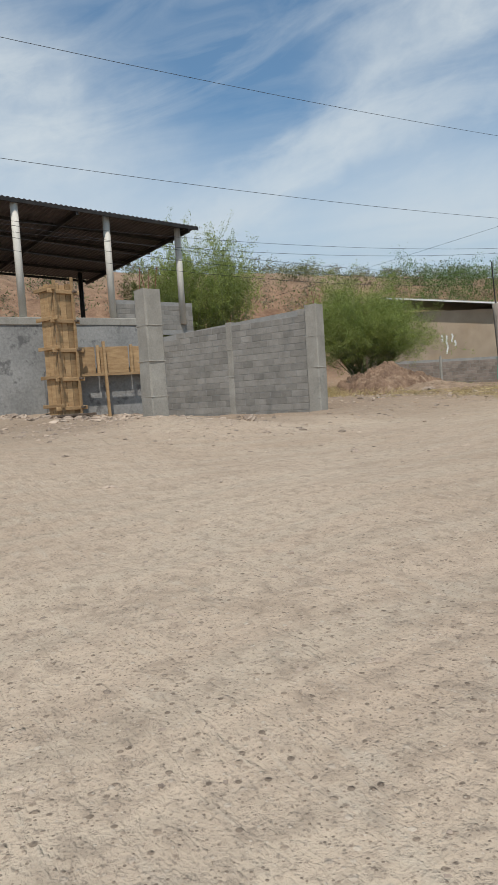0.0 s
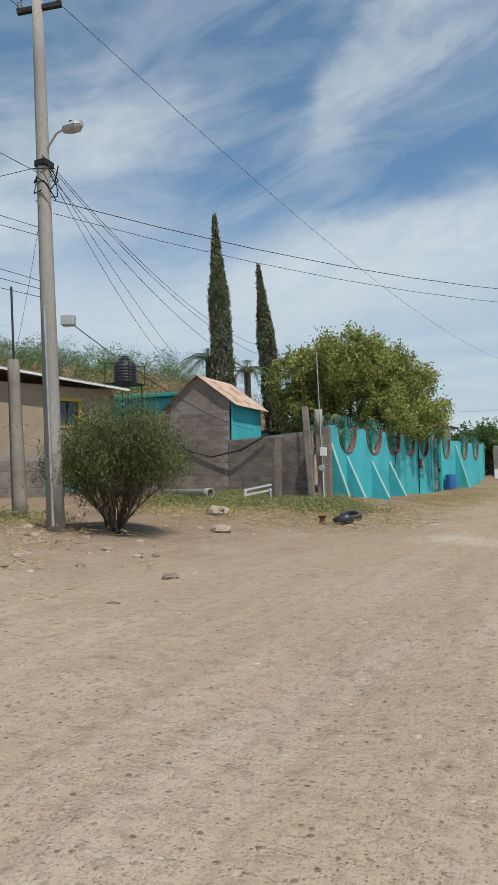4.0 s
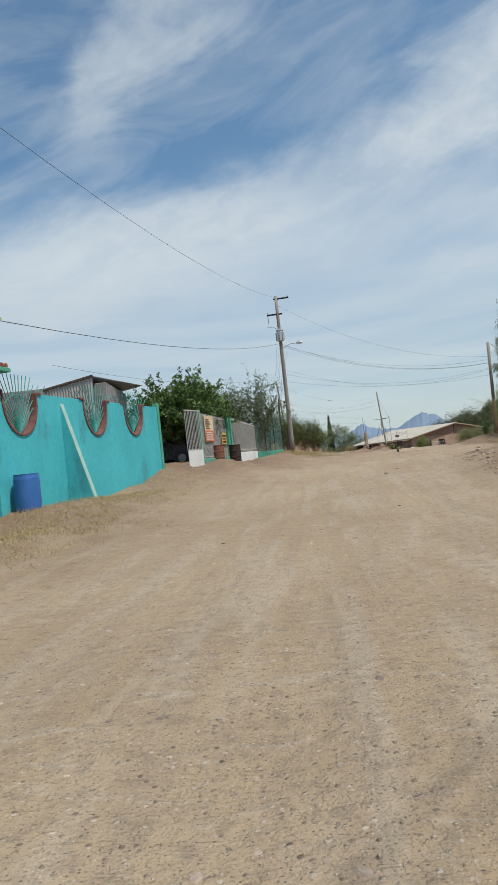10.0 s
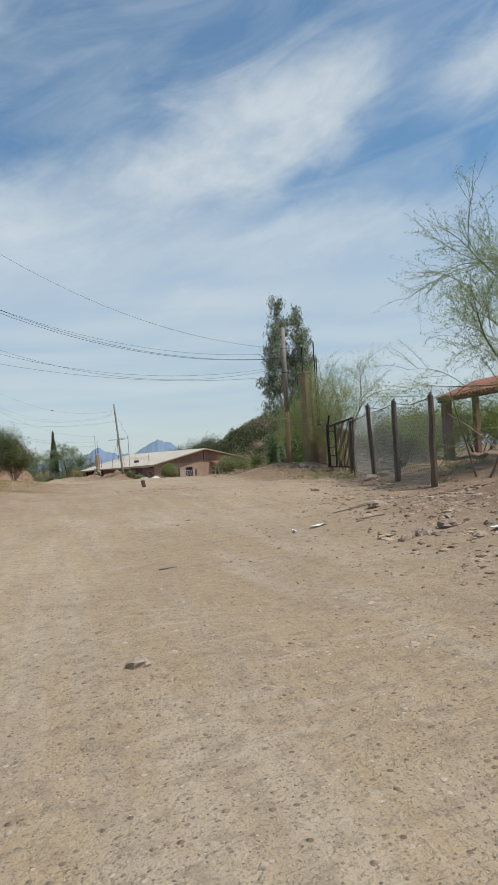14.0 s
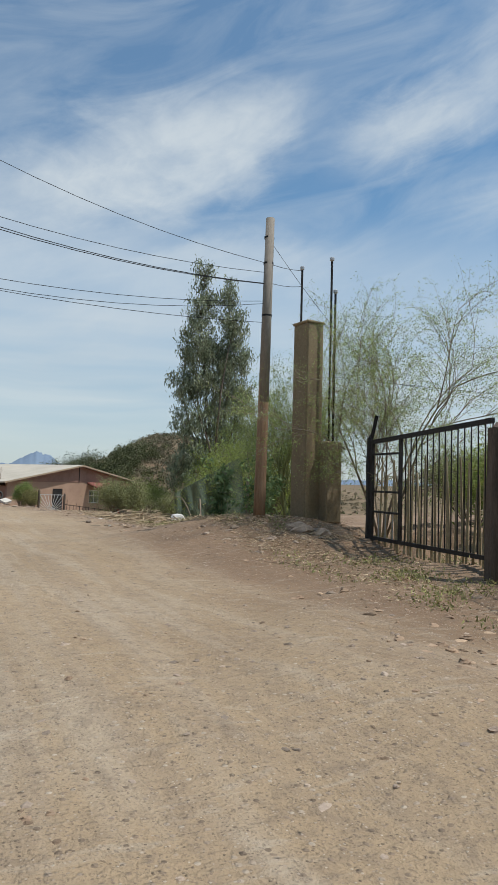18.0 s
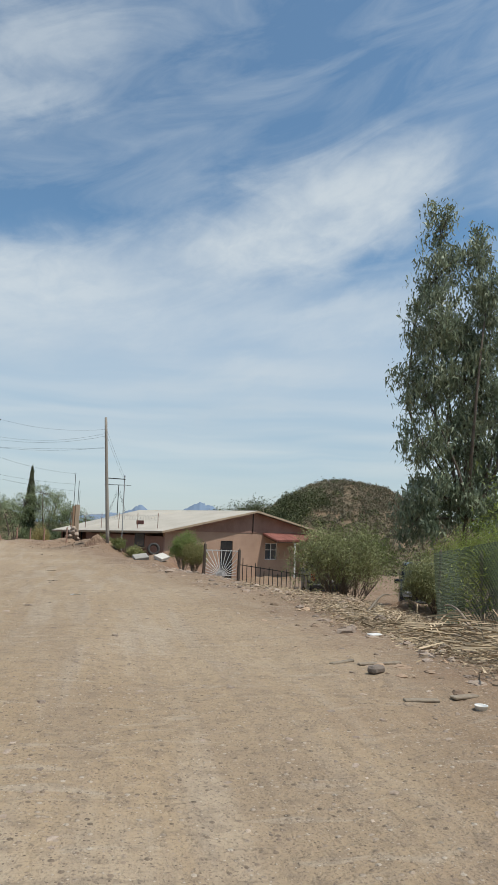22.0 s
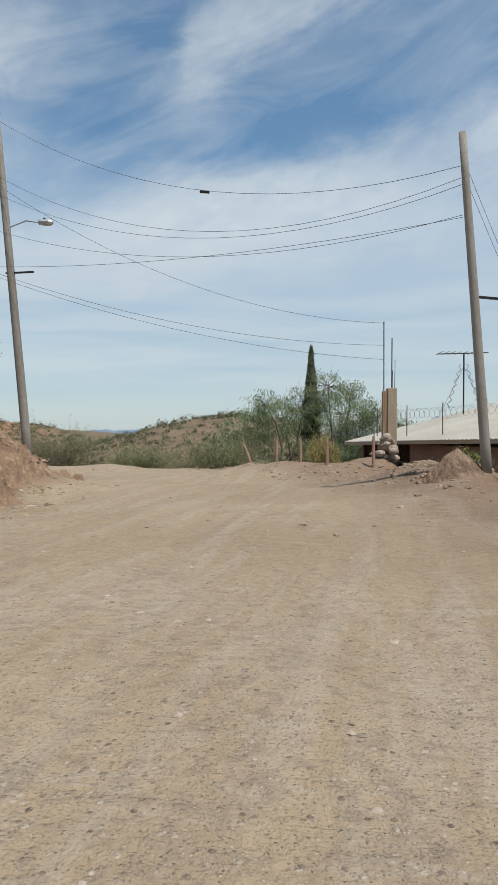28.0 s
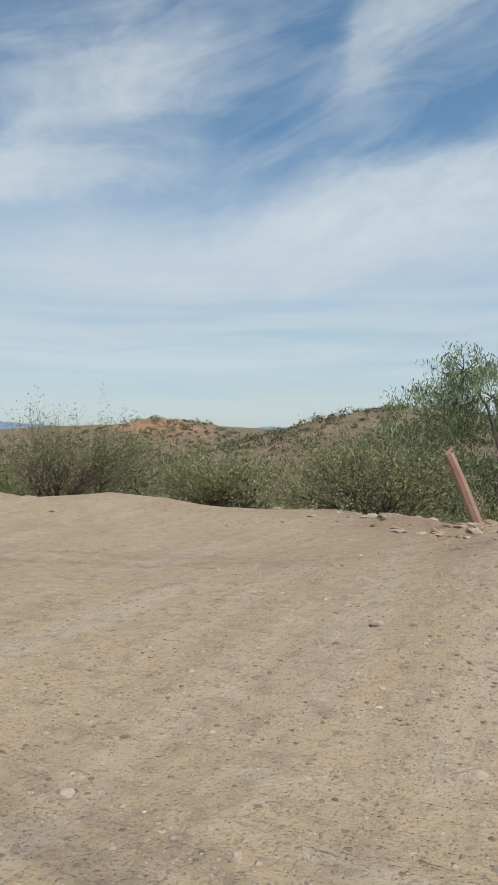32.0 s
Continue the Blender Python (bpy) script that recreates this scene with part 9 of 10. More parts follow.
    part("pipe", Shape().tube([(10.93, 109.3, gz(10.93, 109.3) - 0.1), (10.9, 109.3, 4.25)], 0.028, 8), GALV, mast)
    part("weather_head", Shape().lathe((10.9, 109.3, 4.22), [(0.03, 0), (0.06, 0.02), (0.05, 0.10), (0.01, 0.13)], 10), LAMP_GREY, mast)
    for z, q in ((7.0, (10.9, 109.3, 4.2)), (6.7, (10.92, 109.3, 3.9))):
        cable((9.64, 108.63, z), q, 0.04, 0.011, "thin service strand from the slim pole to the mast")
    # pair of poles on the red bank
    p5 = utility_pole("utility_pole", "tall grey concrete pole with a street lamp on the bank", (-2.35, 111.6, 0.0), (-3.3, 111.35, 10.8), 0.14, 0.095, POLE_GREY)
    part("crossarm", Shape().beam((-4.3, 111.2, 10.3), (-3.2, 111.4, 10.65), 0.07, 0.08), DARK_STEEL, p5)
    insulator(p5, (-4.2, 111.2, 10.35))
    part("jumper", Shape().tube([(-4.3, 111.2, 10.3), (-4.3, 111.2, 10.8), (-3.9, 111.3, 10.95), (-3.4, 111.3, 10.6)], 0.012, 4), WIRE, p5)
    street_lamp_arm(p5, (-2.95, 111.45, 7.25), (-1.85, 111.6, 7.4))
    part("bracket", Shape().beam((-3.0, 111.4, 5.9), (-2.2, 111.6, 5.95), 0.05), DARK_STEEL, p5)
    p6 = utility_pole("utility_pole", "dark leaning timber pole on the bank", (-3.5, 109.95, 0.0), (-3.15, 110.15, 8.35), 0.15, 0.12, OLD_WOOD)
    timber_post(-7.6, 105.5, 6.6, 0.2, (0.05, 0), "old timber post on the red bank", OLD_WOOD)
    A, B = (-3.4, 111.35), (9.62, 108.65)
    for za, zb, s_ in ((10.5, 6.9, 1.3), (8.85, 6.65, 1.42), (8.3, 6.5, 1.25), (7.2, 5.85, 0.85), (6.1, 5.8, 0.3)):
        cable((*A, za), (*B, zb), s_, 0.012)
    part("splice", Shape().tube([(3.4, 109.98, 7.30), (3.65, 109.92, 7.24)], 0.035, 6), BLACK_PLASTIC, p5)
    for za, zb, s_ in ((8.6, 4.7, 0.95), (5.95, 4.0, 0.5), (5.85, 3.55, 0.45)):
        cable((*A, za), (7.9, 115.2, zb), s_, 0.014)
    cable((*A, 10.6), (-0.2, 69.4, 11.9), 0.9, 0.01)
    cable((*A, 8.7), (0.2, 69.4, 8.3), 1.2, 0.012)
    for k in range(6):
        cable((-3.3, 110.2, 8.1 - 0.55 * k), (-30, 96 + 3 * k, 9.5 - 0.5 * k), 0.5, 0.011)
    cable((-3.4, 111.3, 6.0), (-30, 100, 7.0), 0.8, 0.02)


poles()


# ---- loose stones, weeds and scrub ----
def stones_stuff(name, label, spots, sizes, seed, mat=None, fine=False, lift=0.0):
    rng = np.random.default_rng(seed)
    V, F = [], []
    base = np.array([(math.cos(2 * math.pi * i / 5) * q, math.sin(2 * math.pi * i / 5) * q, h) for h, q in ((-0.6, 0.85), (0.05, 1.0), (0.5, 0.55)) for i in range(5)])
    tri = [(j * 5 + i, j * 5 + (i + 1) % 5, (j + 1) * 5 + (i + 1) % 5, (j + 1) * 5 + i) for j in range(2) for i in range(5)] + [(10, 11, 12, 13, 14)]
    if fine:
        base = np.array([(math.cos(2 * math.pi * (i + 0.5 * j) / 7) * q, math.sin(2 * math.pi * (i + 0.5 * j) / 7) * q, h) for j, (h, q) in enumerate(((-0.7, 0.7), (-0.1, 1.0), (0.42, 0.86), (0.8, 0.42))) for i in range(7)])
        tri = [(j * 7 + i, j * 7 + (i + 1) % 7, (j + 1) * 7 + (i + 1) % 7, (j + 1) * 7 + i) for j in range(3) for i in range(7)] + [tuple(21 + i for i in range(7))]
    for k, ((x, y), r) in enumerate(zip(spots, sizes)):
        a = rng.random() * 6.3
        c, s = math.cos(a), math.sin(a)
        b = base * rng.uniform(0.74, 1.24, (len(base), 1)) * (r * rng.uniform(0.9, 1.7), r, r * rng.uniform(0.32, 0.85))
        z = float(top_of(x, y)) + lift * rng.random() - r * 0.1
        n = len(V)
        V += [(x + c * p[0] - s * p[1], y + s * p[0] + c * p[1], z + p[2] + r * 0.05) for p in b]
        F += [tuple(n + i for i in f) for f in tri]
    me = bpy.data.meshes.new(name)
    me.from_pydata(V, [], F)
    me.materials.append(mat or STONE)
    me.update()
    return tagged(new(name, me), label, "stones", kind="stuff")


def loose_ground():
    rng = np.random.default_rng(8)
    ys = rng.uniform(-20, 122, 17000)
    xs = np.interp(ys, ROAD_Y, ROAD_X) + rng.normal(size=17000) * 4.0
    sz = 0.008 + 0.018 * rng.random(17000) ** 3 + 0.024 * (rng.random(17000) ** 30)
    stones_stuff("gravel", "loose gravel and pebbles scattered over the road", list(zip(xs, ys)), sz, 1)
    # coarse stones along the east verge and the bank
    def patch(n, cx, cy, rx, ry, lo, hi):
        return np.stack([rng.normal(cx, rx, n), rng.normal(cy, ry, n)], 1), lo + (hi - lo) * rng.random(n) ** 2.5
    sets = [patch(900, 8.8, 37.5, 1.5, 4.5, 0.015, 0.10), patch(700, 9.0, 46.5, 1.3, 5.5, 0.012, 0.07), patch(420, 10.6, 55, 0.9, 5, 0.012, 0.05), patch(700, 13.3, 72.5, 0.9, 4.0, 0.012, 0.085), patch(520, 14.2, 83, 1.1, 6, 0.015, 0.11),
            patch(360, 14.2, 93, 1.2, 4.5, 0.02, 0.12), patch(160, 1.9, 99, 0.5, 5.5, 0.015, 0.06), patch(60, 1.6, 101, 0.4, 5, 0.02, 0.08), patch(300, 1, 119.3, 7, 0.8, 0.03, 0.13), patch(420, -11.6, 3.2, 2.2, 1.8, 0.02, 0.12), patch(500, -9.2, 5.6, 1.8, 1.6, 0.02, 0.11), patch(300, -8.6, 16.0, 2.0, 1.6, 0.02, 0.10), patch(260, -7, 16.5, 2.2, 2.6, 0.02, 0.1), patch(240, -9, 0.5, 3, 2.5, 0.02, 0.09), patch(600, -9, -9.5, 4, 2.5, 0.02, 0.09), patch(260, -13.6, -8.6, 1.0, 2.0, 0.05, 0.22)]
    pairs = [(tuple(p), r) for s, q in sets for p, r in zip(s, q) if abs(p[0] - np.interp(p[1], ROAD_Y, ROAD_X)) > 2.9 or r < 0.03]
    stones_stuff("rubble", "broken stones and rubble along the verges", [p for p, _ in pairs], [r for _, r in pairs], 2, None, True)
    red_sets = [patch(1900, 8.3, 47.0, 1.3, 4.5, 0.010, 0.055), patch(2200, 8.4, 38.0, 1.5, 4.2, 0.010, 0.06), patch(500, 11.2, 57, 1.0, 4.5, 0.012, 0.06), patch(500, 13.8, 76, 0.9, 4.0, 0.015, 0.08), patch(420, 6.6, 113.4, 1.9, 0.7, 0.012, 0.06), patch(500, 9.2, 110.6, 0.8, 2.2, 0.012, 0.08), patch(60, 3.3, 116.0, 0.35, 0.3, 0.02, 0.07), patch(420, 6.9, 60.5, 0.7, 1.5, 0.012, 0.036), patch(160, 2.6, 118.2, 3.0, 0.6, 0.015, 0.09)]
    pairs = [(tuple(p), r) for s, q in red_sets for p, r in zip(s, q) if abs(p[0] - np.interp(p[1], ROAD_Y, ROAD_X)) > 2.3 or r < 0.025 or (p[0] < 8 and 58 < p[1] < 63)]
    stones_stuff("red_rubble", "reddish broken stones on the east verge", [p for p, _ in pairs], [r for _, r in pairs], 7, RED_STONE, True)
    yb = rng.uniform(89, 109, 1500)
    xb = bank_foot(yb) - 4.6 * rng.random(1500) ** 1.2
    stones_stuff("bank_stones", "stones and clods lodged in the red bank", list(zip(xb, yb)), 0.018 + 0.07 * rng.random(1500) ** 3, 6, RED_STONE, True, 0.28)
    # crumbs of broken stone and clods
    yy = rng.uniform(26, 100, 4000)
    xx = np.interp(yy, ROAD_Y, ROAD_X) + 2.2 + 4.6 * rng.random(4000) ** 0.8
    y2 = rng.uniform(-6, 22, 1500)
    x2 = np.interp(y2, ROAD_Y, ROAD_X) - 5.5 - 5 * rng.random(1500)
    y3 = rng.uniform(90, 109, 1300)
    x3 = bank_foot(y3) + 1.1 - 1.9 * rng.random(1300) ** 1.3
    y4 = rng.normal(-9.3, 1.3, 1500)
    x4 = rng.normal(-7.5, 3.2, 1500)
    stones_stuff("gravel_heap", "grey gravel spilled before the unfinished columns", list(zip(x4, y4)), 0.012 + 0.03 * rng.random(1500) ** 2, 4)
    xs, ys = np.concatenate([xx, x2, x3]), np.concatenate([yy, y2, y3])
    stones_stuff("crumbs", "small red-brown stones and clods on the verges", list(zip(xs, ys)), 0.012 + 0.045 * rng.random(len(xs)) ** 3, 3, RED_STONE)
    for k, (x, y, a, w, h, lab) in enumerate(((6.94, 48.62, 30, 0.30, 0.10, "crumpled white paper sheet on the verge"), (6.58, 48.59, 80, 0.10, 0.05, "torn white scrap on the verge"), (7.85, 46.0, 15, 0.3, 0.12, "white plastic scrap among the rubble"), (-8.9, -0.3, 40, 0.3, 0.16, "white scrap beside the dirt pile"), (9.24, 81.4, 5, 0.17, 0.03, "white strip of paper on the road"), (6.95, 84.74, 10, 0.28, 0.05, "pale torn scrap on the road"), (8.69, 84.31, 0, 0.20, 0.07, "pale flaky scrap on the road"), (7.18, 47.2, 10, 0.22, 0.10, "pale flat flake of plaster on the verge"))):
        s = Shape()
        rr = np.random.default_rng(400 + k)
        c, q = math.cos(radians(a)), math.sin(radians(a))
        vs = [(x + c * u - q * v, y + q * u + c * v, float(top_of(x, y)) + 0.012 + 0.018 * rr.random()) for u in np.linspace(-w / 2, w / 2, 6) for v in np.linspace(-h / 2, h / 2, 4) * rr.uniform(0.6, 1.1)]
        n_ = len(vs)
        vs += [(p[0], p[1], p[2] - 0.006) for p in vs]
        top_f = [(i * 4 + j, (i + 1) * 4 + j, (i + 1) * 4 + j + 1, i * 4 + j + 1) for i in range(5) for j in range(3)]
        s.add(vs, top_f + [tuple(n_ + i for i in f[::-1]) for f in top_f])
        solo("scrap", s, WHITE_PAINT if "white" in lab else STONE, lab, "scrap", "loose scraps")
    for k, (x, y, r, lab) in enumerate(((-4.7, -8.5, 0.15, "dark rounded boulder before the block wall"), (13.95, 67.3, 0.2, "grey boulder at the pillar foot"), (14.35, 67.2, 0.17, "grey boulder beside the gate post"), (13.1, 58.3, 0.17, "pale stone block at the fence"), (12.2, 57.4, 0.19, "broken pale stone under the netting"),
                                          (-7.95, 14.0, 0.26, "grey angular rock among weeds"), (-9.6, 3.0, 0.22, "pale stone beside the dirt pile"), (4.0, 44.1, 0.05, "brown stone lying on the road"), (7.15, 46.7, 0.06, "brown stone on the verge"), (7.5, 45.9, 0.065, "brown stone on the verge"), (9.3, 54.5, 0.08, "pale flat stone on the verge"), (-6.3, 11.0, 0.2, "reddish rock under the creosote bush"), (3.2, 113.42, 0.035, "dark flat stone on the road"), (4.0, 106.12, 0.035, "dark stone on the road"), (5.58, 103.21, 0.02, "small dark stone on the road"), (6.19, 103.07, 0.02, "small dark stone on the road"), (7.03, 102.86, 0.045, "dark flat stone on the road"), (7.54, 102.08, 0.035, "dark rounded stone on the road"), (7.99, 102.87, 0.03, "dark rounded stone on the road"), (7.4, 46.75, 0.085, "brown stone beside another on the verge"), (7.75, 46.8, 0.09, "pale flat stone on the verge"), (8.1, 49.2, 0.11, "pale flat stone on the rubble"))):
        s = Shape()
        rr = np.random.default_rng(200 + k)
        vs = []
        for j in range(7):
            for i in range(12):
                a, e = 2 * math.pi * i / 12, math.pi * (j / 6 - 0.5)
                d = Vector((math.cos(a) * math.cos(e), math.sin(a) * math.cos(e), math.sin(e)))
                kq = 1 + 0.42 * noise.noise(d * 1.6 + Vector((k, 0, 0))) + 0.28 * noise.noise(d * 3.3 + Vector((0, k, 0)))
                vs.append((x + 1.25 * r * kq * d.x, y + r * kq * d.y, float(top_of(x, y)) + r * 0.22 + r * 0.7 * kq * d.z))
        s.add(vs, [(j * 12 + i, j * 12 + (i + 1) % 12, (j + 1) * 12 + (i + 1) % 12, (j + 1) * 12 + i) for j in range(6) for i in range(12)])
        solo("rock", s, STONE, lab, "rock", "single rocks")
    # dry grass and weeds
    def on_land(p):
        far_off = np.abs(p[:, 0] - np.interp(p[:, 1], ROAD_Y, ROAD_X)) > 3.4
        p = p[far_off]
        return np.column_stack([p, top_of(p[:, 0], p[:, 1])])
    g1, _ = patch(900, -4.0, 30, 0.7, 6.5, 0, 1)
    g2, _ = patch(1200, 0.3, 66.8, 1.3, 3.2, 0, 1)
    g3, _ = patch(180, -3.2, 41, 0.8, 3.5, 0, 1)
    spots = on_land(np.concatenate([g1, g2, g3])) + (0, 0, 0.05)
    scatter("dry_grass", DRY_GRASS, "short dry yellow grass along the wall foot", "grass", spots, 30, (0.2, 0.2, 0.025), 0.085, 0.1, rng, -0.6)
    w1, _ = patch(420, -8.6, 18.4, 1.5, 0.9, 0, 1)
    w2, _ = patch(260, -10.5, 21.2, 1.8, 0.8, 0, 1)
    w3, _ = patch(160, -14.5, 8.2, 2.4, 1.0, 0, 1)
    w4, _ = patch(60, -6.6, 19.2, 0.9, 0.7, 0, 1)
    scatter("weeds", WEED, "low green and straw weeds on the verge", "weeds", on_land(np.concatenate([w1, w2, w3, w4])) + (0, 0, 0.09), 95, (0.15, 0.15, 0.06), 0.055, 0.5, rng, -0.3)
    w8, _ = patch(420, -9.6, 18.4, 1.9, 1.2, 0, 1)
    w9, _ = patch(90, -6.9, 18.6, 0.9, 0.9, 0, 1)
    w10, _ = patch(150, -13.2, 9.2, 1.6, 0.8, 0, 1)
    scatter("weeds", WEED, "tangled green weeds and straw before the block wall", "weeds", on_land(np.concatenate([w8, w9, w10])) + (0, 0, 0.10), 46, (0.18, 0.18, 0.08), 0.075, 0.4, rng, -0.3)
    d1, _ = patch(900, -8.6, 16.6, 2.2, 1.7, 0, 1)
    d2, _ = patch(300, -10.8, 6.6, 1.8, 1.5, 0, 1)
    d3, _ = patch(200, -9.0, 3.6, 1.5, 1.2, 0, 1)
    scatter("dry_grass", DRY_GRASS, "dry straw and stalks strewn over the verge", "grass", on_land(np.concatenate([d1, d2, d3])) + (0, 0, 0.05), 34, (0.22, 0.22, 0.04), 0.16, 0.06, rng, 0.0, 0.7)
    w5, _ = patch(120, 13.6, 60.8, 1.0, 3.2, 0, 1)
    w6, _ = patch(90, 13.2, 71.2, 0.7, 1.4, 0, 1)
    w7, _ = patch(60, -1.2, 104.5, 0.8, 2.5, 0, 1)
    scatter("weeds", WEED, "sparse green weeds before the gate and on the bank", "weeds", on_land(np.concatenate([w5, w6, w7])) + (0, 0, 0.04), 60, (0.14, 0.14, 0.04), 0.05, 0.4, rng, -0.4)
    g4, _ = patch(150, -14.6, 2.2, 1.6, 1.2, 0, 1)
    scatter("dry_grass", DRY_GRASS, "tangled dry grass under the palo verde", "grass", on_land(g4) + (0, 0, 0.12), 70, (0.2, 0.2, 0.09), 0.16, 0.07, rng, -0.5)
    # dead branches
    s = Shape()
    for k in range(520):
        c = ((12.9, 72.2, 1.1, 1.6), (13.9, 79.5, 1.0, 3.2), (9.4, 45.5, 1.0, 3.5), (-6.4, 17.0, 1.8, 1.6), (12.0, 66.5, 1.0, 2.0))[k % 5]
        x, y = rng.normal(c[0], c[2]), rng.normal(c[1], c[3])
        if abs(x - np.interp(y, ROAD_Y, ROAD_X)) < 3.1:
            continue
        a, L = rng.random() * 6.3, 0.12 + 0.6 * rng.random() ** 2
        z = float(top_of(x, y)) + 0.01
        x2, y2 = x + L * math.cos(a), y + L * math.sin(a)
        s.tube([(x, y, z), ((x + x2) / 2, (y + y2) / 2, max(z, float(top_of((x + x2) / 2, (y + y2) / 2)) + 0.012) + 0.02 * rng.random()), (x2, y2, float(top_of(x2, y2)) + 0.008)], [0.006, 0.005, 0.002], 5)
    tagged(new("dead_branches", s.mesh("dead_branches", material("dead_twig", (0.22, 0.165, 0.11), (0.46, 0.37, 0.27), 3, 20, 0.95, 0.2))), "dry dead branches scattered on the verge", "branches", kind="stuff")
    # straw, bark and leaf litter
    l1, _ = patch(2400, 13.5, 73, 1.0, 4.0, 0, 1)
    l2, _ = patch(1200, 14.8, 83, 0.9, 4.5, 0, 1)
    l3, _ = patch(900, 12.6, 68.5, 0.9, 3.2, 0, 1)
    l4, _ = patch(1300, -7.2, 17.4, 2.2, 1.6, 0, 1)
    l5, _ = patch(1600, 13.2, 77.0, 0.75, 2.2, 0, 1)
    litter = material("dry_litter", (0.25, 0.185, 0.115), (0.52, 0.415, 0.275), 2, 9, 0.95, 0.0, by_island=0.5)
    scatter("leaf_litter", litter, "dry straw and leaf litter on the verge", "litter", on_land(np.concatenate([l1, l2, l3, l4, l5])) + (0, 0, 0.025), 22, (0.2, 0.2, 0.012), 0.055, 0.22, rng, 0.0, 0.92)
    # heap of cut dry brush and broken pieces before the netting
    h1, _ = patch(110, 13.6, 76.0, 0.55, 1.0, 0, 1)
    p = on_land(h1)
    p[:, 2] += 0.02 + 0.30 * np.exp(-((p[:, 0] - 13.6) / 0.6) ** 2 - ((p[:, 1] - 76.0) / 1.1) ** 2) * rng.random(len(p))
    scatter("brush_heap", litter, "heap of dry cut brush and sticks before the netting", "brush", p, 12, (0.2, 0.3, 0.06), 0.5, 0.035, rng, 0.0, 0.88)
    for x, y, a, size, mat, name, lab in ((11.85, 75.2, 25, (0.15, 0.09, 0.065), EARTH_BLOCK, "broken_block", "broken brown block lying on the verge"), (12.06, 75.6, 5, (0.42, 0.05, 0.02), STICK, "splintered_plank", "splintered grey plank on the verge"), (11.73, 75.67, 30, (0.3, 0.05, 0.02), STICK, "splintered_plank", "short splintered plank on the verge"),
                                        (11.87, 74.45, -8, (0.26, 0.06, 0.02), STICK, "splintered_plank", "splintered plank end on the verge"), (12.21, 74.45, 10, (0.22, 0.07, 0.02), STICK, "bark_slab", "pale curled slab of bark on the verge"), (12.69, 77.16, 20, (0.16, 0.10, 0.02), WHITE_PAINT, "scrap", "small white scrap on the verge")):
        solo(name, Shape().box((x, y, float(top_of(x, y)) + size[2] * 0.42), size, a, size[2] * 0.3), mat, lab, "debris", "verge debris")
    solo("plastic_cup", Shape().lathe((12.17, 74.17, float(top_of(12.17, 74.17)) - 0.005), [(0.038, 0), (0.044, 0.03), (0.047, 0.034), (0.041, 0.03), (0.035, 0.006), (0.001, 0.005)], 14), WHITE_PAINT, "discarded white plastic cup on the verge", "cup", smooth=True)
    # sticks and dry leaves left on the road
    for x, y, a, L in ((2.92, 98.62, -12, 1.1), (3.3, 97.4, 5, 0.5), (8.3, 90.32, 10, 0.25), (8.1, 93.34, -8, 0.34), (5.71, 86.88, 20, 0.28), (4.71, 47.45, -10, 0.2), (8.4, 49.9, 25, 1.1), (8.0, 49.6, 5, 0.9), (7.6, 48.4, -20, 0.4)):
        dx, dy = math.cos(radians(a)) * L / 2, math.sin(radians(a)) * L / 2
        solo("stick", Shape().tube([(x + dx * f, y + dy * f + 0.03 * L * math.sin(3 * f), float(top_of(x + dx * f, y + dy * f)) + 0.012) for f in (-1, -0.4, 0.1, 0.6, 1)], [0.007, 0.009, 0.008, 0.006, 0.003], 6), STICK, "dry brown stick lying on the dirt", "stick", "loose sticks")
    solo("broken_stump", Shape().box((6.95, 67.0, float(top_of(6.95, 67.0)) + 0.12), (0.13, 0.11, 0.34), 20, 0.015, Euler((radians(6), radians(-14), 0)).to_matrix()), OLD_WOOD, "dark broken stump of a stake on the road crest", "stump")
    sack = Shape()
    rr = np.random.default_rng(31)
    vs = []
    zs = float(top_of(15.0, 76.6))
    for j in range(7):
        for i in range(12):
            a, b = 2 * math.pi * i / 12, math.pi * j / 6
            q = 0.2 * (1 + 0.12 * math.sin(3 * a + j) + rr.normal() * 0.06)
            vs.append((15.0 + q * 1.2 * math.sin(b) ** 0.6 * math.cos(a), 76.6 + q * math.sin(b) ** 0.6 * math.sin(a), zs + 0.15 - 0.19 * math.cos(b)))
    sack.add(vs, [(j * 12 + i, (j + 1) * 12 + i, (j + 1) * 12 + (i + 1) % 12, j * 12 + (i + 1) % 12) for j in range(6) for i in range(12)])
    solo("plastic_sack", sack, WHITE_PAINT, "crumpled white plastic sack against the netting", "sack")
    # pale dead limbs lying over the debris
    for k, (x, y, dx, dy, up_) in enumerate(((14.6, 75.0, 0.5, 3.4, 0.25), (14.2, 77.5, 0.9, 2.4, 0.2), (14.9, 74.4, 0.4, 1.2, 0.75), (15.1, 75.4, -0.5, 1.0, 0.9), (13.6, 79.5, 1.2, 1.8, 0.15))):
        z0 = float(top_of(x, y))
        sh = Shape().tube([(x + dx * f, y + dy * f, max(z0 + up_ * math.sin(math.pi * f * 0.8), float(top_of(x + dx * f, y + dy * f)) + 0.02)) for f in np.linspace(0, 1, 8)], [0.024 - 0.002 * i for i in range(8)], 6)
        solo("dead_limb", sh, STICK, "pale bent dead limb on the debris", "branch", "dead limbs", smooth=True)
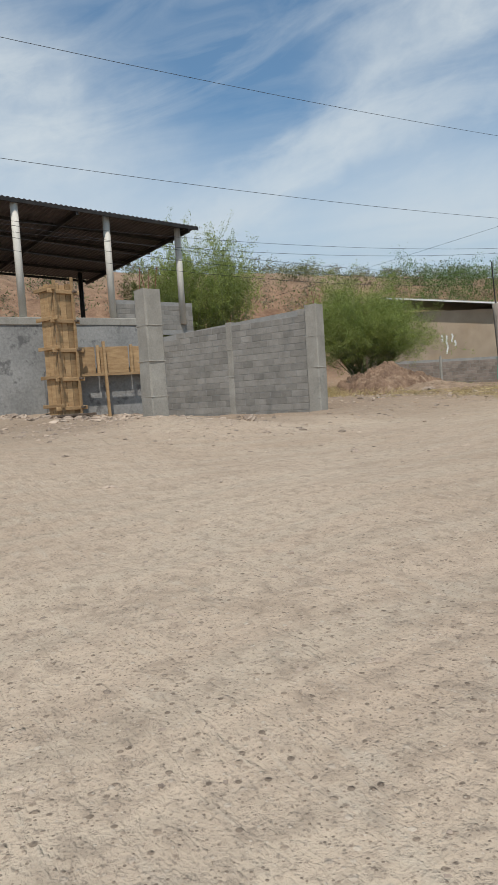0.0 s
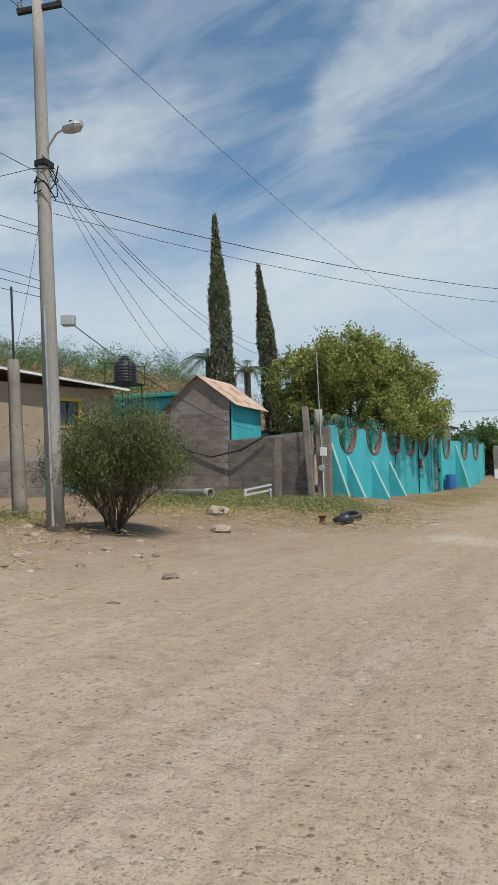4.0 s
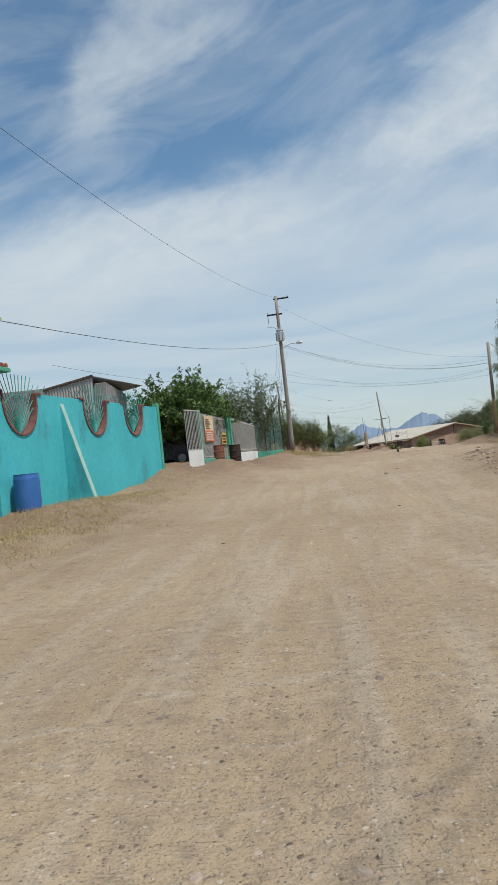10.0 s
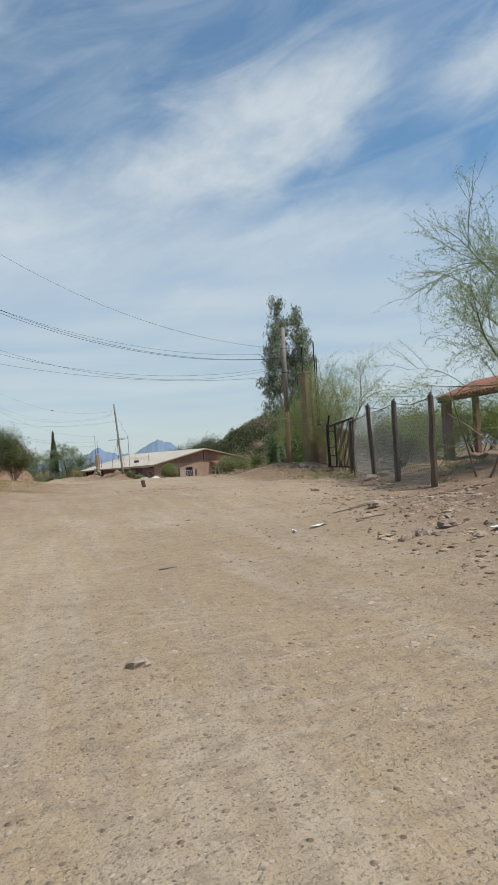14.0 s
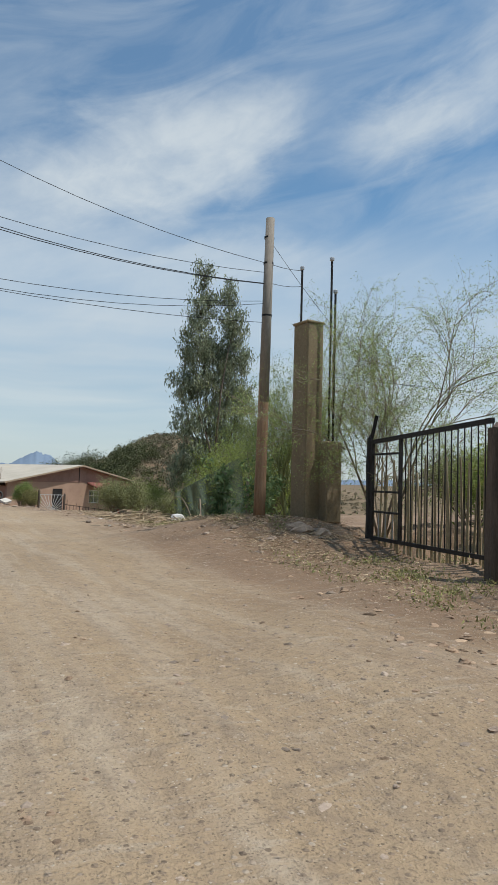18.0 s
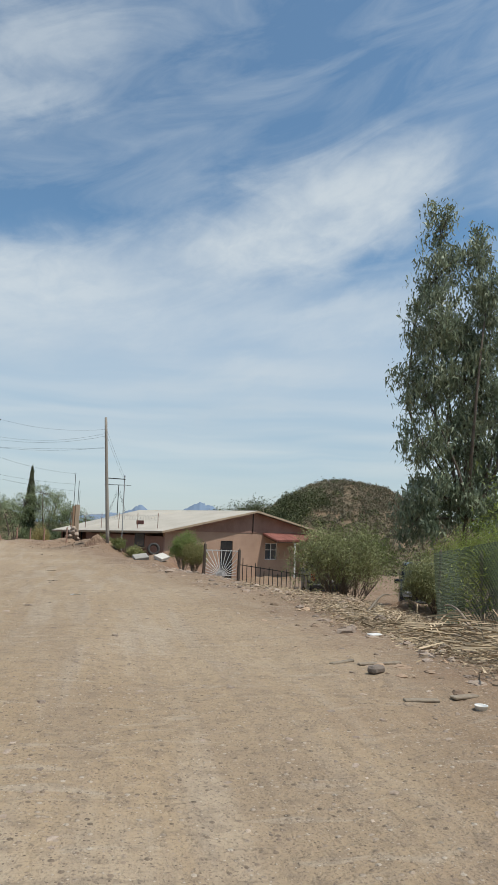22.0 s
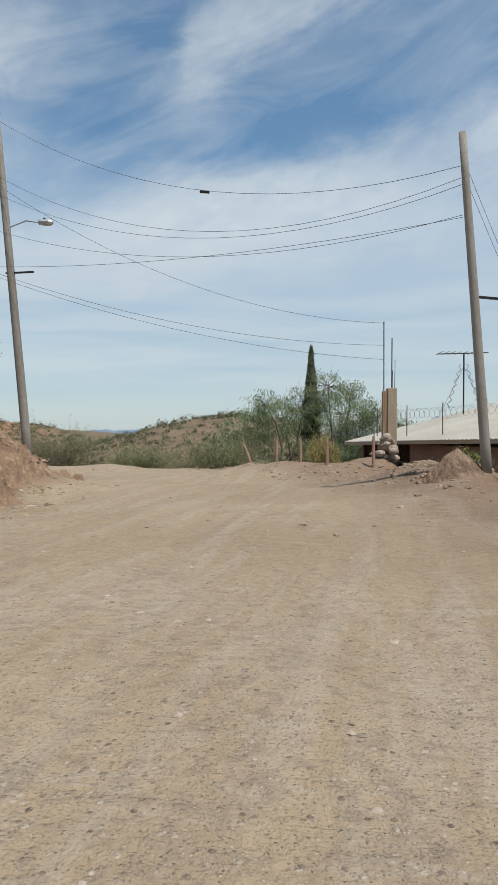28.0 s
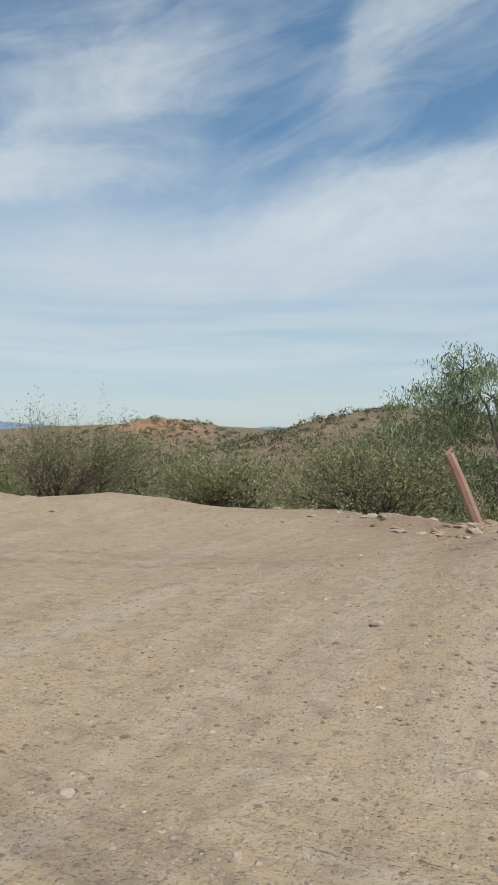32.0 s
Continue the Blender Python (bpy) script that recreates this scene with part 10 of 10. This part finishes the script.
    # leaning dead limbs at the fence
    for k, (p, q) in enumerate((((11.4, 51.4, 0.7), (10.2, 50.3, 2.3)), ((11.2, 50.7, 0.7), (10.9, 49.6, 2.1)), ((11.0, 49.6, 0.6), (10.4, 50.7, 1.9)), ((10.9, 48.8, 0.6), (10.1, 48.2, 1.7)))):
        sh = Shape()
        limb(sh, rng, p, q, 0.024, 0.008, 0.06, 5, 6)
        solo("dead_limb", sh, STICK, "bare dead limb leaning on the fence", "branch", "dead limbs")


loose_ground()


def scrub_on_hills():
    rng = np.random.default_rng(15)
    # western slope
    n = 1200
    x, y = rng.uniform(-62, -27, n), rng.uniform(-60, 75, n)
    p = np.column_stack([x, y, top_of(x, y)])
    pts = np.concatenate([p + rng.normal(size=p.shape) * (0.55, 0.55, 0.25) + (0, 0, 0.55) for _ in range(3)])
    scatter("hill_scrub", LEAF_GREY, "grey-brown desert scrub on the red hillside", "scrub", pts[: len(pts) // 2], 28, (0.32, 0.32, 0.24), 0.21, 0.35, rng)
    scatter("hill_scrub", LEAF_SCRUB, "olive desert scrub on the red hillside", "scrub", pts[len(pts) // 2:], 28, (0.32, 0.32, 0.26), 0.21, 0.35, rng)
    # taller growth along the crest
    m = 130
    x, y = rng.uniform(-58, -42, m), rng.uniform(-60, 78, m)
    p = np.column_stack([x, y, top_of(x, y) + 0.8])
    pts = np.concatenate([p + rng.normal(size=p.shape) * (0.8, 0.8, 0.35) for _ in range(4)])
    scatter("ridge_scrub", LEAF_SCRUB, "taller green scrub along the ridge", "scrub", pts, 70, (0.4, 0.4, 0.3), 0.2, 0.4, rng)
    m = 130
    x, y = rng.uniform(-42, -28, m), rng.uniform(33, 66, m)
    p = np.column_stack([x, y, top_of(x, y) + 1.3])
    pts = np.concatenate([p + rng.normal(size=p.shape) * (0.9, 0.9, 0.7) for _ in range(5)])
    scatter("slope_trees", LEAF_MULBERRY, "dark green mesquite trees on the slope behind the houses", "scrub", pts, 75, (0.42, 0.42, 0.36), 0.17, 0.45, rng)
    # valley and hills to the north
    def bushes(name, mat, lab, x, y, r, leaves, size, tall=0.8):
        """A field of separate round bushes, each a dome of leaves."""
        n = len(x)
        d = rng.normal(size=(n, leaves, 3))
        d /= np.linalg.norm(d, axis=2)[:, :, None]
        d *= (0.45 + 0.55 * rng.random((n, leaves, 1)) ** 0.5) * r[:, None, None] * rng.uniform(0.7, 1.15, (n, leaves, 1))
        d[:, :, 2] = np.abs(d[:, :, 2]) * tall * 1.3
        c = np.column_stack([x, y, top_of(x, y)])[:, None, :] + d
        scatter(name, mat, lab, "scrub", c.reshape(-1, 3), 1, 0.05, size, 0.5, rng)
    n = 5200
    x, y = rng.uniform(-150, 60, n), 133 + 150 * rng.random(n) ** 1.2
    r = 0.5 + 1.1 * rng.random(n) ** 2
    for mat, sel, lab in ((LEAF_FAR, slice(0, 2300), "olive thorn bushes dotting the valley"), (LEAF_GREY, slice(2300, 4300), "grey-brown dry bushes dotting the valley"), (LEAF_SCRUB, slice(4300, 5200), "green mesquite bushes dotting the valley")):
        bushes("valley_scrub", mat, lab, x[sel], y[sel], r[sel], 46, 0.36)
    n = 3200
    x, y = rng.normal(58, 17, n), rng.normal(190, 18, n)
    r = 0.45 + 0.8 * rng.random(n) ** 2
    bushes("hill_scrub", LEAF_FAR, "dark dry scrub on the round hill", x[:200], y[:200], r[:200], 60, 0.3)
    bushes("hill_scrub", LEAF_GREY, "brown dry scrub on the round hill", x[200:], y[200:], r[200:], 44, 0.32)
    n = 80
    x, y = rng.normal(32.5, 5.6, n), rng.normal(177, 5, n)
    bushes("hill_trees", LEAF_FAR, "dark green trees at the foot of the round hill", x, y, rng.uniform(1.1, 2.3, n), 420, 0.34, 1.3)
    x, y = rng.normal(43, 2.8, 22), rng.normal(181, 4, 22)
    bushes("hill_trees", LEAF_FAR, "dark trees on the shoulder of the round hill", x, y, rng.uniform(1.2, 2.2, 22), 320, 0.32, 1.3)
    # thicket just beyond the brink
    n = 750
    x, y = rng.uniform(-75, 12, n), 124 + 46 * rng.random(n) ** 1.4
    p = np.column_stack([x, y, top_of(x, y) + 0.6 + 0.4 * rng.random(n)])
    scatter("brink_scrub", LEAF_SCRUB, "green thorn scrub below the road edge", "scrub", p, 60, (0.8, 0.8, 0.6), 0.2, 0.35, rng)


scrub_on_hills()
